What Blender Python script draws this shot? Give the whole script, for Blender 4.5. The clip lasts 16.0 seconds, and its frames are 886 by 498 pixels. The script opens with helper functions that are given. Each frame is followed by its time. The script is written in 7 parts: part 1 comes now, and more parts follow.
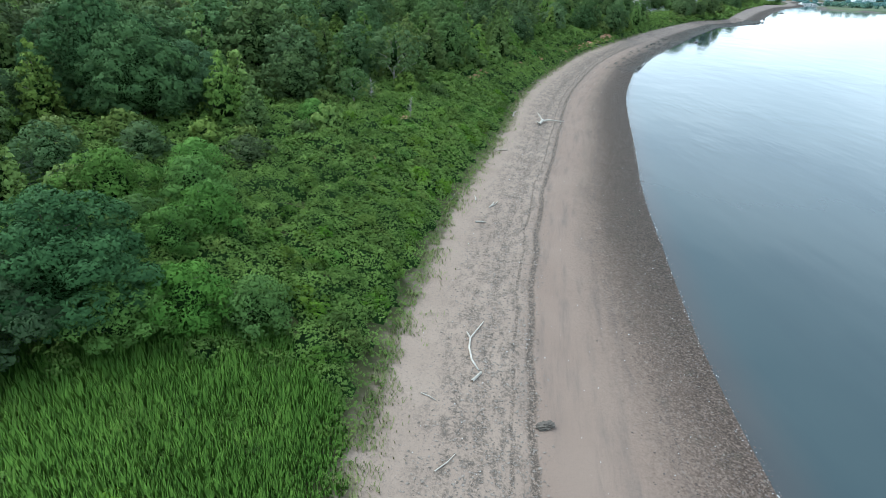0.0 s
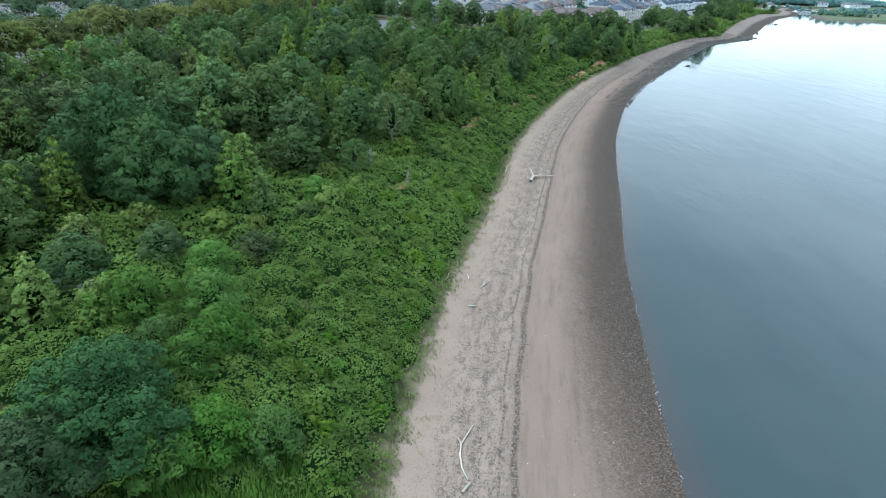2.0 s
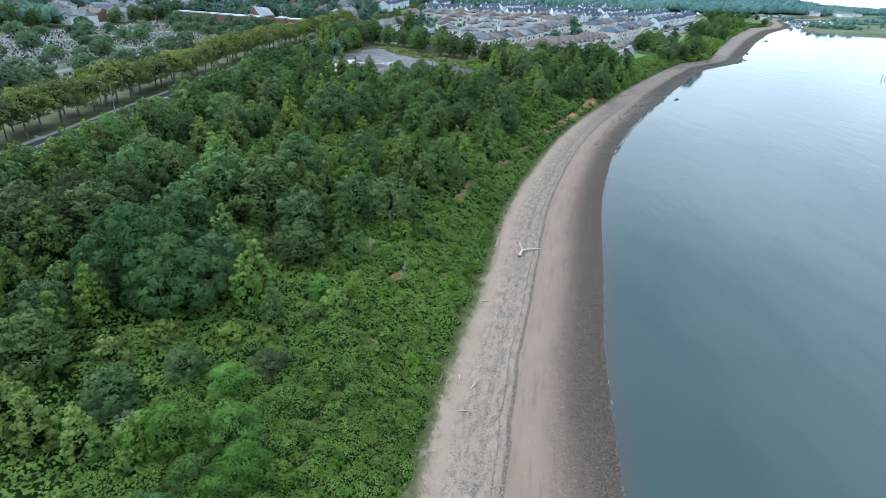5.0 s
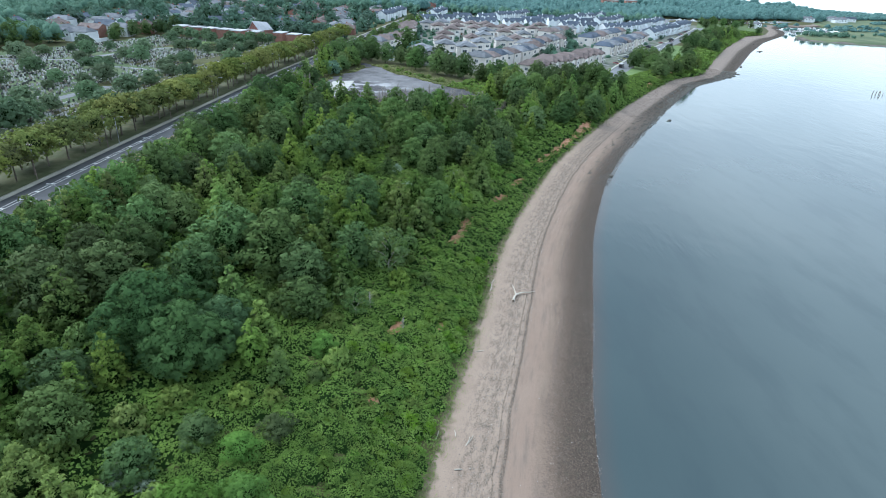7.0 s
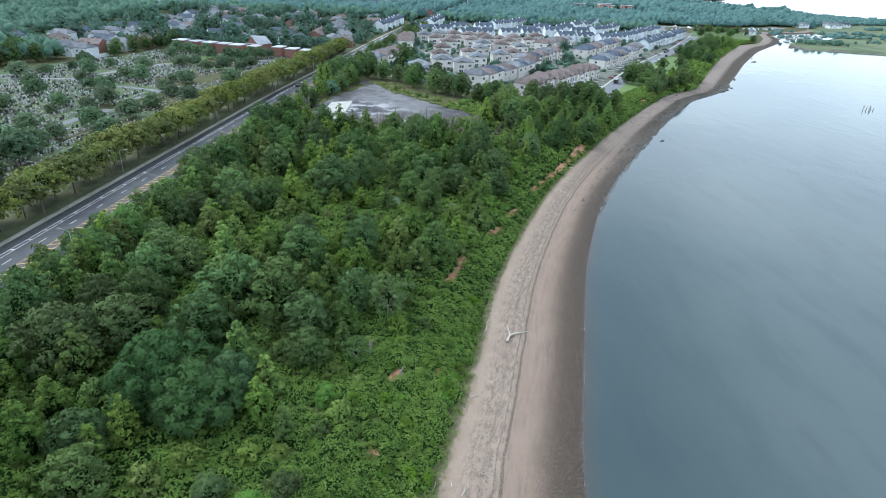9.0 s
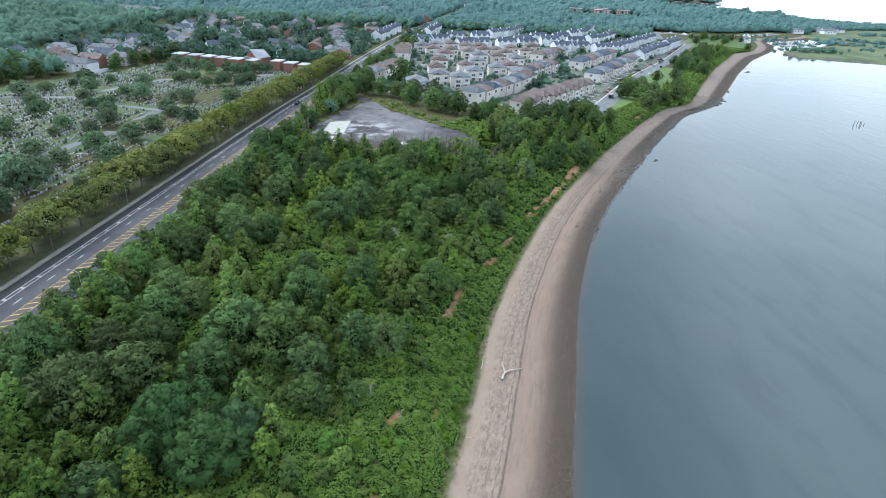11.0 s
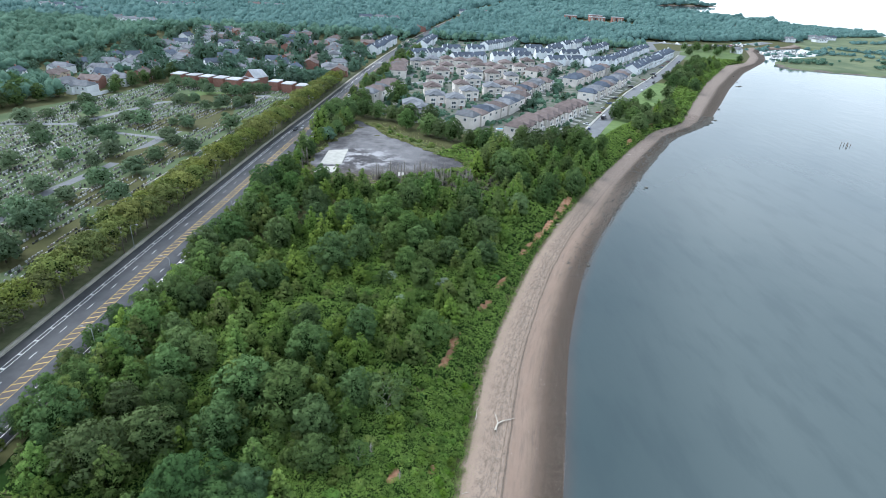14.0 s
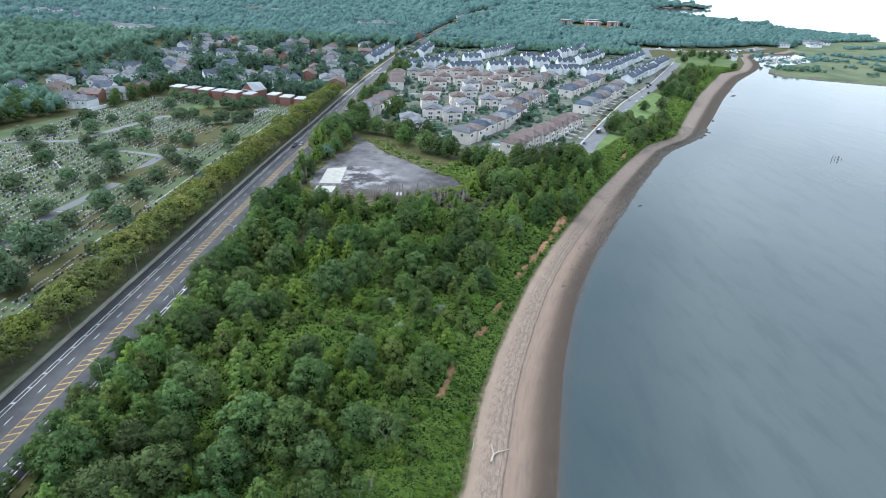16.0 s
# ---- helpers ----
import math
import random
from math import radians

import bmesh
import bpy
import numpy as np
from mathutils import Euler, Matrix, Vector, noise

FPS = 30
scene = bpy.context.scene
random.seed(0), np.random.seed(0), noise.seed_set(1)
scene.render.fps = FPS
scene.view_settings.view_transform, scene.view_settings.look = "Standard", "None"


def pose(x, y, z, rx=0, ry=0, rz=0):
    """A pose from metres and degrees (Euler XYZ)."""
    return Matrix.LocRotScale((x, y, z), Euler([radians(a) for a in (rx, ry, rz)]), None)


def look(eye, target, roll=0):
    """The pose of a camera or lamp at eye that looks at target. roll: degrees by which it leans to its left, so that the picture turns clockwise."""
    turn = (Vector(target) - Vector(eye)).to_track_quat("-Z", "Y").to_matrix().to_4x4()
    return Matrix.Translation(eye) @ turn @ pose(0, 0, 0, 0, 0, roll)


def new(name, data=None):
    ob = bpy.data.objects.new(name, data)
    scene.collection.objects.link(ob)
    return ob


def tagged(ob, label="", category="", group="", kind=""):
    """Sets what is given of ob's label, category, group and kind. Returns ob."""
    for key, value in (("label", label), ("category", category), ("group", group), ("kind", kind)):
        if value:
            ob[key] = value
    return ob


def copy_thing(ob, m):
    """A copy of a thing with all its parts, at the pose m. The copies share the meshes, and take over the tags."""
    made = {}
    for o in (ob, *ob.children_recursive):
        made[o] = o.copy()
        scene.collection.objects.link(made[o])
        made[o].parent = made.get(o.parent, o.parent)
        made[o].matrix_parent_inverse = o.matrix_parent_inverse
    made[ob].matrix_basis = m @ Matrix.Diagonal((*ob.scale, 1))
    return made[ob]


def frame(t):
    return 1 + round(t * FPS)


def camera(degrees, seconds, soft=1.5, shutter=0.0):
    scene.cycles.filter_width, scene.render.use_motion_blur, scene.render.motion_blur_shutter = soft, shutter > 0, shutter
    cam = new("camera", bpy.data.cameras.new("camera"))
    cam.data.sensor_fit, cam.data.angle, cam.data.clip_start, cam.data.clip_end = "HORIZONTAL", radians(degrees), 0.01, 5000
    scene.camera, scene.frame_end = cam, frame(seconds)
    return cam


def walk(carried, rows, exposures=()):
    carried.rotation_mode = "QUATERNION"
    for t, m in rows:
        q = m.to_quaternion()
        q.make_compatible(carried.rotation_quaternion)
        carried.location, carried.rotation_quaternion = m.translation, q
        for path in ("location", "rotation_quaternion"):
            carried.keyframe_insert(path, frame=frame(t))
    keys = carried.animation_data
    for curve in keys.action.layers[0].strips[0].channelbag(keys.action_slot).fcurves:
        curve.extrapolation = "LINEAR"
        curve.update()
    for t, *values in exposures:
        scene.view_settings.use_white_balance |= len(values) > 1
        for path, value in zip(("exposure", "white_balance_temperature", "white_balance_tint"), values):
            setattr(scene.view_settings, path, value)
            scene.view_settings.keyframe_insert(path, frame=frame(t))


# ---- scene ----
# camera: a drone that climbs almost straight up
cam = camera(75.0, 16.0, soft=0.75)
ROWS = [
    (0, 0.0, 0.0, 27.6, 0.0, -26.091, -2.605),
    (2, -0.119, -0.286, 38.896, -0.219, -26.108, -2.621),
    (4, -0.309, -0.535, 50.144, -0.448, -26.131, -2.643),
    (6, -0.568, -0.748, 61.344, -0.686, -26.159, -2.671),
    (8, -0.898, -0.924, 72.496, -0.934, -26.191, -2.704),
    (10, -1.299, -1.064, 83.601, -1.191, -26.229, -2.744),
    (12, -1.769, -1.168, 94.657, -1.457, -26.271, -2.789),
    (14, -2.31, -1.236, 105.666, -1.732, -26.318, -2.841),
    (16, -2.921, -1.267, 116.627, -2.017, -26.371, -2.898),
]
walk(cam, [(t, pose(x, y, z, 90 + pitch, roll, yaw)) for t, x, y, z, yaw, pitch, roll in ROWS],
     ((0, 1.02, 5800, 2), (4, 1.07, 5800, 4), (8, 1.10, 5950, 6), (12, 1.1, 6150, 9), (16, 1.12, 6200, 10)))

# ---- light: bright overcast sky, weak soft sun ----
SUN_EL, SUN_AZ = radians(48), radians(-60)
world = bpy.data.worlds.new("overcast_sky")
scene.world = world
world.use_nodes = True
wt = world.node_tree
wt.nodes.clear()


def wnode(kind, **sets):
    n = wt.nodes.new(kind)
    for k, v in sets.items():
        n.inputs[k].default_value = v
    return n


sky = wt.nodes.new("ShaderNodeTexSky")
sky.sky_type, sky.sun_disc, sky.sun_elevation, sky.sun_rotation = "NISHITA", False, SUN_EL, SUN_AZ
sky_gain = wnode("ShaderNodeVectorMath")
sky_gain.operation = "SCALE"
sky_gain.inputs["Scale"].default_value = 0.09
coord = wt.nodes.new("ShaderNodeTexCoord")
stretch = wnode("ShaderNodeMapping", Scale=(1.0, 1.0, 3.2))
clouds = wnode("ShaderNodeTexNoise", Scale=2.6, Detail=5.0, Roughness=0.55)
cloud_ramp = wt.nodes.new("ShaderNodeValToRGB")
cloud_ramp.color_ramp.elements[0].position, cloud_ramp.color_ramp.elements[1].position = 0.30, 0.62
cloud_ramp.color_ramp.elements[0].color, cloud_ramp.color_ramp.elements[1].color = (0.55, 0.55, 0.55, 1), (1, 1, 1, 1)
height = wt.nodes.new("ShaderNodeSeparateXYZ")
low = wnode("ShaderNodeMapRange")
low.inputs["From Min"].default_value, low.inputs["From Max"].default_value = 0.02, 0.42
cloud_tone = wt.nodes.new("ShaderNodeMix")
cloud_tone.data_type = "RGBA"
cloud_tone.inputs["A"].default_value, cloud_tone.inputs["B"].default_value = (1.02, 1.13, 1.22, 1), (0.50, 0.585, 0.68, 1)
mix = wt.nodes.new("ShaderNodeMix")
mix.data_type = "RGBA"
back = wnode("ShaderNodeBackground", Strength=1.0)
wout = wt.nodes.new("ShaderNodeOutputWorld")
for a, b in (
    (coord.outputs["Generated"], stretch.inputs["Vector"]), (stretch.outputs["Vector"], clouds.inputs["Vector"]),
    (clouds.outputs["Fac"], cloud_ramp.inputs["Fac"]), (cloud_ramp.outputs["Color"], mix.inputs["Factor"]),
    (sky.outputs["Color"], sky_gain.inputs[0]), (sky_gain.outputs["Vector"], mix.inputs["A"]),
    (coord.outputs["Generated"], height.inputs["Vector"]), (height.outputs["Z"], low.inputs["Value"]),
    (low.outputs["Result"], cloud_tone.inputs["Factor"]), (cloud_tone.outputs["Result"], mix.inputs["B"]),
    (mix.outputs["Result"], back.inputs["Color"]), (back.outputs["Background"], wout.inputs["Surface"]),
):
    wt.links.new(a, b)
sun = new("sun", bpy.data.lights.new("sun", "SUN"))
sun.data.energy, sun.data.angle, sun.data.color = 1.5, radians(45), (1.0, 0.995, 0.985)
sun.matrix_world = look((0, 0, 0), (math.sin(SUN_AZ) * -math.cos(SUN_EL), -math.cos(SUN_AZ) * math.cos(SUN_EL), -math.sin(SUN_EL)))
# ---- materials ----
def material(name, rough=0.8, metal=0.0, spec=0.3):
    m = bpy.data.materials.new(name)
    m.use_nodes = True
    b = m.node_tree.nodes["Principled BSDF"]
    b.inputs["Roughness"].default_value, b.inputs["Metallic"].default_value = rough, metal
    b.inputs["Specular IOR Level"].default_value = spec
    return m, m.node_tree, b


def node(t, kind, links=(), **sets):
    n = t.nodes.new(kind)
    for k, v in sets.items():
        n.inputs[k.replace("_", " ")].default_value = v
    for src, dst in links:
        t.links.new(src, n.inputs[dst])
    return n


def mixc(t, a, b, fac):
    """Colour mix; a, b: sockets or rgb; fac: socket or number."""
    n = t.nodes.new("ShaderNodeMix")
    n.data_type = "RGBA"
    for v, k in ((a, 6), (b, 7)):
        if isinstance(v, tuple):
            n.inputs[k].default_value = (*v, 1)
        else:
            t.links.new(v, n.inputs[k])
    if isinstance(fac, (int, float)):
        n.inputs[0].default_value = fac
    else:
        t.links.new(fac, n.inputs[0])
    return n.outputs[2]


def maths(t, op, a, b=0.0):
    n = t.nodes.new("ShaderNodeMath")
    n.operation = op
    for v, k in ((a, 0), (b, 1)):
        if isinstance(v, (int, float)):
            n.inputs[k].default_value = v
        else:
            t.links.new(v, n.inputs[k])
    return n.outputs[0]


def step(t, v, lo, hi):
    n = t.nodes.new("ShaderNodeMapRange")
    n.interpolation_type = "SMOOTHSTEP"
    t.links.new(v, n.inputs[0])
    n.inputs[1].default_value, n.inputs[2].default_value = lo, hi
    return n.outputs[0]


def tex(t, kind, scale, vec=None, detail=4.0, rough=0.55):
    n = t.nodes.new({"noise": "ShaderNodeTexNoise", "voronoi": "ShaderNodeTexVoronoi"}[kind])
    n.inputs["Scale"].default_value = scale
    if kind == "noise":
        n.inputs["Detail"].default_value, n.inputs["Roughness"].default_value = detail, rough
    if vec is not None:
        t.links.new(vec, n.inputs["Vector"])
    return n


def bump(t, b, h, strength, dist):
    n = node(t, "ShaderNodeBump", [(h, "Height")], Strength=strength, Distance=dist)
    t.links.new(n.outputs["Normal"], b.inputs["Normal"])


def plain(name, c1, c2, scale, rough=0.8, metal=0.0, spec=0.3, speckle=0.0, relief=0.0):
    """A two-tone surface: broad stains and a fine grain, with a shift from object to object."""
    m, t, b = material(name, rough, metal, spec)
    pos = t.nodes.new("ShaderNodeNewGeometry").outputs["Position"]
    broad, fine = tex(t, "noise", scale, pos), tex(t, "noise", scale * 14, pos, 3.0, 0.7)
    fac = maths(t, "ADD", maths(t, "MULTIPLY", step(t, broad.outputs[0], 0.32, 0.68), 0.65), maths(t, "MULTIPLY", fine.outputs[0], 0.35))
    col = mixc(t, c1, c2, fac)
    rnd = t.nodes.new("ShaderNodeObjectInfo").outputs["Random"]
    hsv = node(t, "ShaderNodeHueSaturation", [(col, "Color"), (maths(t, "ADD", maths(t, "MULTIPLY", rnd, 0.3 if speckle == 0 else speckle), 0.85), "Value")])
    t.links.new(hsv.outputs[0], b.inputs["Base Color"])
    if relief:
        bump(t, b, fine.outputs[0], 0.6, relief)
    return m


def leafy(name, c1, c2, rough=0.75, spread=0.45, patch=None, island=0.12, grain=7.0, vary=True, cells=0.16):
    """Foliage: tone shifts leaf by leaf, clump by clump and plant by plant; a little light passes through."""
    m, t, b = material(name, rough, 0.0, 0.06)
    geo = t.nodes.new("ShaderNodeNewGeometry")
    clump = tex(t, "noise", 0.45, geo.outputs["Position"], 3.0)
    plant_cell = tex(t, "voronoi", 0.55, geo.outputs["Position"])
    cell_tone = node(t, "ShaderNodeSeparateColor", [(plant_cell.outputs["Color"], 0)])
    rnd = t.nodes.new("ShaderNodeObjectInfo").outputs["Random"]
    wide_tone = tex(t, "noise", 0.018, geo.outputs["Position"], 3.0)
    tuft = tex(t, "noise", 1.3, geo.outputs["Position"], 2.0, 0.5)
    twig = tex(t, "noise", grain, geo.outputs["Position"], 3.0, 0.7)
    fac = maths(t, "ADD", 0.34 - cells / 2, maths(t, "MULTIPLY", geo.outputs["Random Per Island"], island))
    for tone, share in ((step(t, clump.outputs[0], 0.3, 0.7), 0.24), (cell_tone.outputs[0], cells)):
        fac = maths(t, "ADD", fac, maths(t, "MULTIPLY", tone, share))
    for tone, share in ((step(t, wide_tone.outputs[0], 0.3, 0.7), 0.3), (twig.outputs[0], 0.14), (step(t, tuft.outputs[0], 0.36, 0.64), 0.20)):
        fac = maths(t, "ADD", fac, maths(t, "MULTIPLY", maths(t, "SUBTRACT", tone, 0.5), share))
    col = mixc(t, c1, c2, fac)
    if patch:
        spots = tex(t, "noise", 0.33, geo.outputs["Position"], 4.0, 0.6)
        col = mixc(t, col, patch, maths(t, "MULTIPLY", step(t, spots.outputs[0], 0.56, 0.70), 0.3))
    val = maths(t, "ADD", maths(t, "MULTIPLY", maths(t, "FRACT", maths(t, "MULTIPLY", rnd, 7.3)), spread), 1 - spread / 2)
    hue = maths(t, "ADD", maths(t, "MULTIPLY", rnd, 0.036), 0.481)
    sat = maths(t, "ADD", maths(t, "MULTIPLY", maths(t, "FRACT", maths(t, "MULTIPLY", rnd, 3.7)), 0.2), 0.94)
    if not vary:
        val, hue, sat = (maths(t, "ADD", c, 0.0) for c in (1.0, 0.497, 0.95))
    hsv = node(t, "ShaderNodeHueSaturation", [(col, "Color"), (val, "Value"), (hue, "Hue"), (sat, "Saturation")])
    t.links.new(hsv.outputs[0], b.inputs["Base Color"])
    thin = node(t, "ShaderNodeBsdfTranslucent", [(hsv.outputs[0], "Color")])
    add = node(t, "ShaderNodeMixShader", [(b.outputs[0], 1), (thin.outputs[0], 2)], Fac=0.22)
    t.links.new(add.outputs[0], t.nodes["Material Output"].inputs["Surface"])
    return m


LEAF_TEAL = leafy("leaf_teal", (0.016, 0.040, 0.017), (0.135, 0.240, 0.098), spread=0.3)
LEAF_DARK = leafy("leaf_dark", (0.022, 0.052, 0.016), (0.186, 0.272, 0.108), spread=0.6)
LEAF_GREY = leafy("leaf_grey", (0.058, 0.096, 0.054), (0.210, 0.294, 0.168))
LEAF_MID = leafy("leaf_mid", (0.030, 0.075, 0.018), (0.262, 0.358, 0.108), spread=0.6)
LEAF_BRIGHT = leafy("leaf_bright", (0.038, 0.098, 0.022), (0.185, 0.342, 0.086))
LEAF_OLIVE = leafy("leaf_olive", (0.066, 0.094, 0.028), (0.272, 0.305, 0.100), spread=0.5)
LEAF_SILVER = leafy("leaf_silver", (0.13, 0.19, 0.12), (0.36, 0.43, 0.32))
# Haze put into the leaf colour: pale blue-green far off, slightly bluish in town
LEAF_FAR_HAZE = leafy("leaf_far_haze", (0.034, 0.080, 0.074), (0.166, 0.268, 0.250), island=0.26, grain=0.45)
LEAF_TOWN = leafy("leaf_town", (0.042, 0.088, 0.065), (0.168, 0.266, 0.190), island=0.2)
TWIGS = leafy("dry_twigs", (0.075, 0.066, 0.058), (0.235, 0.210, 0.185))
LEAF_SCRUB = leafy("leaf_scrub", (0.034, 0.076, 0.013), (0.222, 0.362, 0.066), patch=(0.22, 0.25, 0.05), vary=False, cells=0.36)
LEAF_BUSH = leafy("leaf_bush", (0.032, 0.074, 0.014), (0.215, 0.345, 0.072), spread=0.5)
REED = leafy("reed_green", (0.055, 0.155, 0.016), (0.200, 0.400, 0.052), patch=(0.17, 0.24, 0.05), vary=False)
DRY_GRASS = leafy("dry_grass", (0.12, 0.16, 0.05), (0.32, 0.35, 0.14), vary=False)
# Shade among stems put into the colour: near-black green inside crowns and undergrowth
THICKET_SHADE = plain("thicket_stems_shade", (0.010, 0.024, 0.006), (0.022, 0.048, 0.012), 0.6, 0.95, 0.0, 0.04)
BARK = plain("bark", (0.09, 0.075, 0.06), (0.20, 0.17, 0.14), 3.0, 0.9)
DEADWOOD = plain("dead_wood", (0.20, 0.18, 0.165), (0.36, 0.33, 0.30), 3.0, 0.9)
DRIFT = plain("driftwood", (0.38, 0.335, 0.28), (0.54, 0.49, 0.42), 2.0, 0.85)
CLAY = plain("red_clay", (0.31, 0.130, 0.070), (0.50, 0.30, 0.19), 0.8, 0.95, relief=0.2)
MARSH = plain("marsh_grass", (0.062, 0.098, 0.050), (0.170, 0.198, 0.105), 0.022, 0.95)
MUD = plain("shore_mud", (0.10, 0.085, 0.075), (0.20, 0.17, 0.15), 0.1, 0.8)
DRY_SOIL = plain("dry_soil", (0.085, 0.080, 0.045), (0.150, 0.130, 0.085), 0.25, 0.95)
WILD_GRASS = plain("wild_grass", (0.062, 0.098, 0.030), (0.140, 0.160, 0.060), 0.3, 0.95)
ROCK = plain("shore_rock", (0.05, 0.048, 0.042), (0.15, 0.14, 0.12), 2.0, 0.6, relief=0.03)
LAWN = plain("lawn", (0.085, 0.14, 0.045), (0.135, 0.195, 0.07), 0.12, 0.95)
DEBRIS = plain("beach_debris", (0.085, 0.066, 0.052), (0.33, 0.28, 0.235), 5.0, 0.9, speckle=0.5)
SHELL = plain("shell_white", (0.62, 0.60, 0.56), (0.8, 0.79, 0.76), 6.0, 0.6)


def ground_material():
    """Beach zones by the share of the way from plants (0) to water (1); soil inland."""
    m, t, b = material("beach_and_soil", 0.95, 0.0, 0.2)
    pos = t.nodes.new("ShaderNodeNewGeometry").outputs["Position"]
    attr = t.nodes.new("ShaderNodeAttribute")
    attr.attribute_name = "across"
    along = t.nodes.new("ShaderNodeAttribute")
    along.attribute_name = "shore"
    broad = tex(t, "noise", 0.16, pos, 5.0)
    fine = tex(t, "noise", 5.0, pos, 4.0, 0.75)
    wob = tex(t, "noise", 0.6, pos, 4.0)
    u = maths(t, "ADD", attr.outputs["Fac"], maths(t, "MULTIPLY", maths(t, "SUBTRACT", wob.outputs[0], 0.5), 0.035))
    grit = tex(t, "noise", 22.0, pos, 3.0, 0.85)
    speck = tex(t, "noise", 4.0, pos, 6.0, 0.85)
    chips = tex(t, "voronoi", 5.0, pos)
    dry = mixc(t, (0.272, 0.200, 0.154), (0.395, 0.305, 0.238), broad.outputs[0])
    dry = mixc(t, dry, (0.19, 0.155, 0.125), maths(t, "MULTIPLY", step(t, fine.outputs[0], 0.50, 0.72), 0.7))
    dry = mixc(t, dry, (0.42, 0.40, 0.37), maths(t, "MULTIPLY", step(t, chips.outputs["Distance"], 0.16, 0.06), 0.4))
    smooth = mixc(t, (0.245, 0.172, 0.132), (0.325, 0.242, 0.188), broad.outputs[0])
    streak = tex(t, "noise", 1.0, along.outputs["Vector"], 6.0, 0.7)
    smooth = mixc(t, smooth, (0.165, 0.132, 0.112), maths(t, "MULTIPLY", step(t, streak.outputs[0], 0.45, 0.75), 0.7))
    smooth = mixc(t, smooth, (0.14, 0.115, 0.098), maths(t, "MULTIPLY", step(t, grit.outputs[0], 0.50, 0.68), 0.55))
    peb = tex(t, "voronoi", 8.5, pos)
    peb2 = node(t, "ShaderNodeSeparateColor", [(peb.outputs["Color"], 0)])
    yy = node(t, "ShaderNodeSeparateXYZ", [(pos, 0)]).outputs[1]
    far = step(t, yy, 6, 66)
    wet = mixc(t, mixc(t, (0.070, 0.048, 0.036), (0.040, 0.030, 0.022), far), mixc(t, (0.225, 0.165, 0.130), (0.125, 0.096, 0.076), far), maths(t, "MULTIPLY", peb2.outputs[0], peb2.outputs[0]))
    wet = mixc(t, wet, (0.050, 0.050, 0.034), maths(t, "MULTIPLY", step(t, wob.outputs[0], 0.5, 0.8), 0.5))
    wet = mixc(t, wet, (0.34, 0.32, 0.29), maths(t, "MULTIPLY", step(t, peb2.outputs[1], 0.95, 0.99), 0.35))
    col = mixc(t, dry, smooth, step(t, u, 0.33, 0.45))
    # strand lines of weed and litter
    slow = maths(t, "MULTIPLY", maths(t, "SUBTRACT", tex(t, "noise", 0.12, pos, 4.0, 0.6).outputs[0], 0.5), 0.05)
    for at, wide, deep, broken in ((0.405, 0.019, 0.85, 0.41), (0.352, 0.008, 0.75, 0.43), (0.275, 0.022, 0.6, 0.46), (0.20, 0.02, 0.45, 0.48)):
        away = maths(t, "ABSOLUTE", maths(t, "SUBTRACT", maths(t, "ADD", attr.outputs["Fac"], maths(t, "ADD", slow, maths(t, "MULTIPLY", maths(t, "SUBTRACT", wob.outputs[0], 0.5), 0.012))), at))
        band = maths(t, "MULTIPLY", maths(t, "SUBTRACT", 1.0, step(t, away, wide * 0.3, wide)), step(t, speck.outputs[0], broken, broken + 0.12))
        col = mixc(t, col, (0.062, 0.052, 0.042), maths(t, "MULTIPLY", band, deep))
    # broken drifts of weed and shingle above them
    patchy = node(t, "ShaderNodeMapping", [(along.outputs["Vector"], "Vector")], Scale=(1.0, 3.5, 1.0))
    drifts = tex(t, "noise", 1.3, patchy.outputs[0], 5.0, 0.65)
    where = maths(t, "MULTIPLY", step(t, u, 0.05, 0.2), maths(t, "SUBTRACT", 1.0, step(t, u, 0.36, 0.42)))
    drift = maths(t, "MULTIPLY", maths(t, "MULTIPLY", step(t, drifts.outputs[0], 0.44, 0.60), step(t, speck.outputs[0], 0.42, 0.56)), where)
    col = mixc(t, col, (0.095, 0.080, 0.066), maths(t, "MULTIPLY", drift, 0.8))
    ragged = maths(t, "ADD", u, maths(t, "MULTIPLY", maths(t, "SUBTRACT", speck.outputs[0], 0.5), 0.5))
    col = mixc(t, col, wet, step(t, ragged, 0.64, 0.98))
    col = mixc(t, col, wet, maths(t, "MULTIPLY", maths(t, "MULTIPLY", far, 0.8), step(t, ragged, 0.50, 0.82)))
    # the far shore turns stony
    stony = mixc(t, (0.16, 0.132, 0.115), (0.30, 0.248, 0.215), peb2.outputs[0])
    col = mixc(t, col, stony, maths(t, "MULTIPLY", step(t, yy, 210, 330), 0.75))
    col = mixc(t, col, wet, maths(t, "MULTIPLY", step(t, yy, 230, 330), step(t, ragged, 0.42, 0.62)))
    soil = mixc(t, (0.05, 0.055, 0.022), (0.11, 0.11, 0.045), broad.outputs[0])
    grassy = maths(t, "ADD", u, maths(t, "MULTIPLY", maths(t, "SUBTRACT", wob.outputs[0], 0.5), 0.12))
    col = mixc(t, soil, col, step(t, grassy, -0.06, 0.015))
    t.links.new(col, b.inputs["Base Color"])
    damp = step(t, u, 0.75, 1.0)
    t.links.new(maths(t, "SUBTRACT", 0.95, maths(t, "MULTIPLY", damp, 0.15)), b.inputs["Roughness"])
    bump(t, b, maths(t, "ADD", fine.outputs[0], speck.outputs[0]), 0.7, 0.06)
    return m


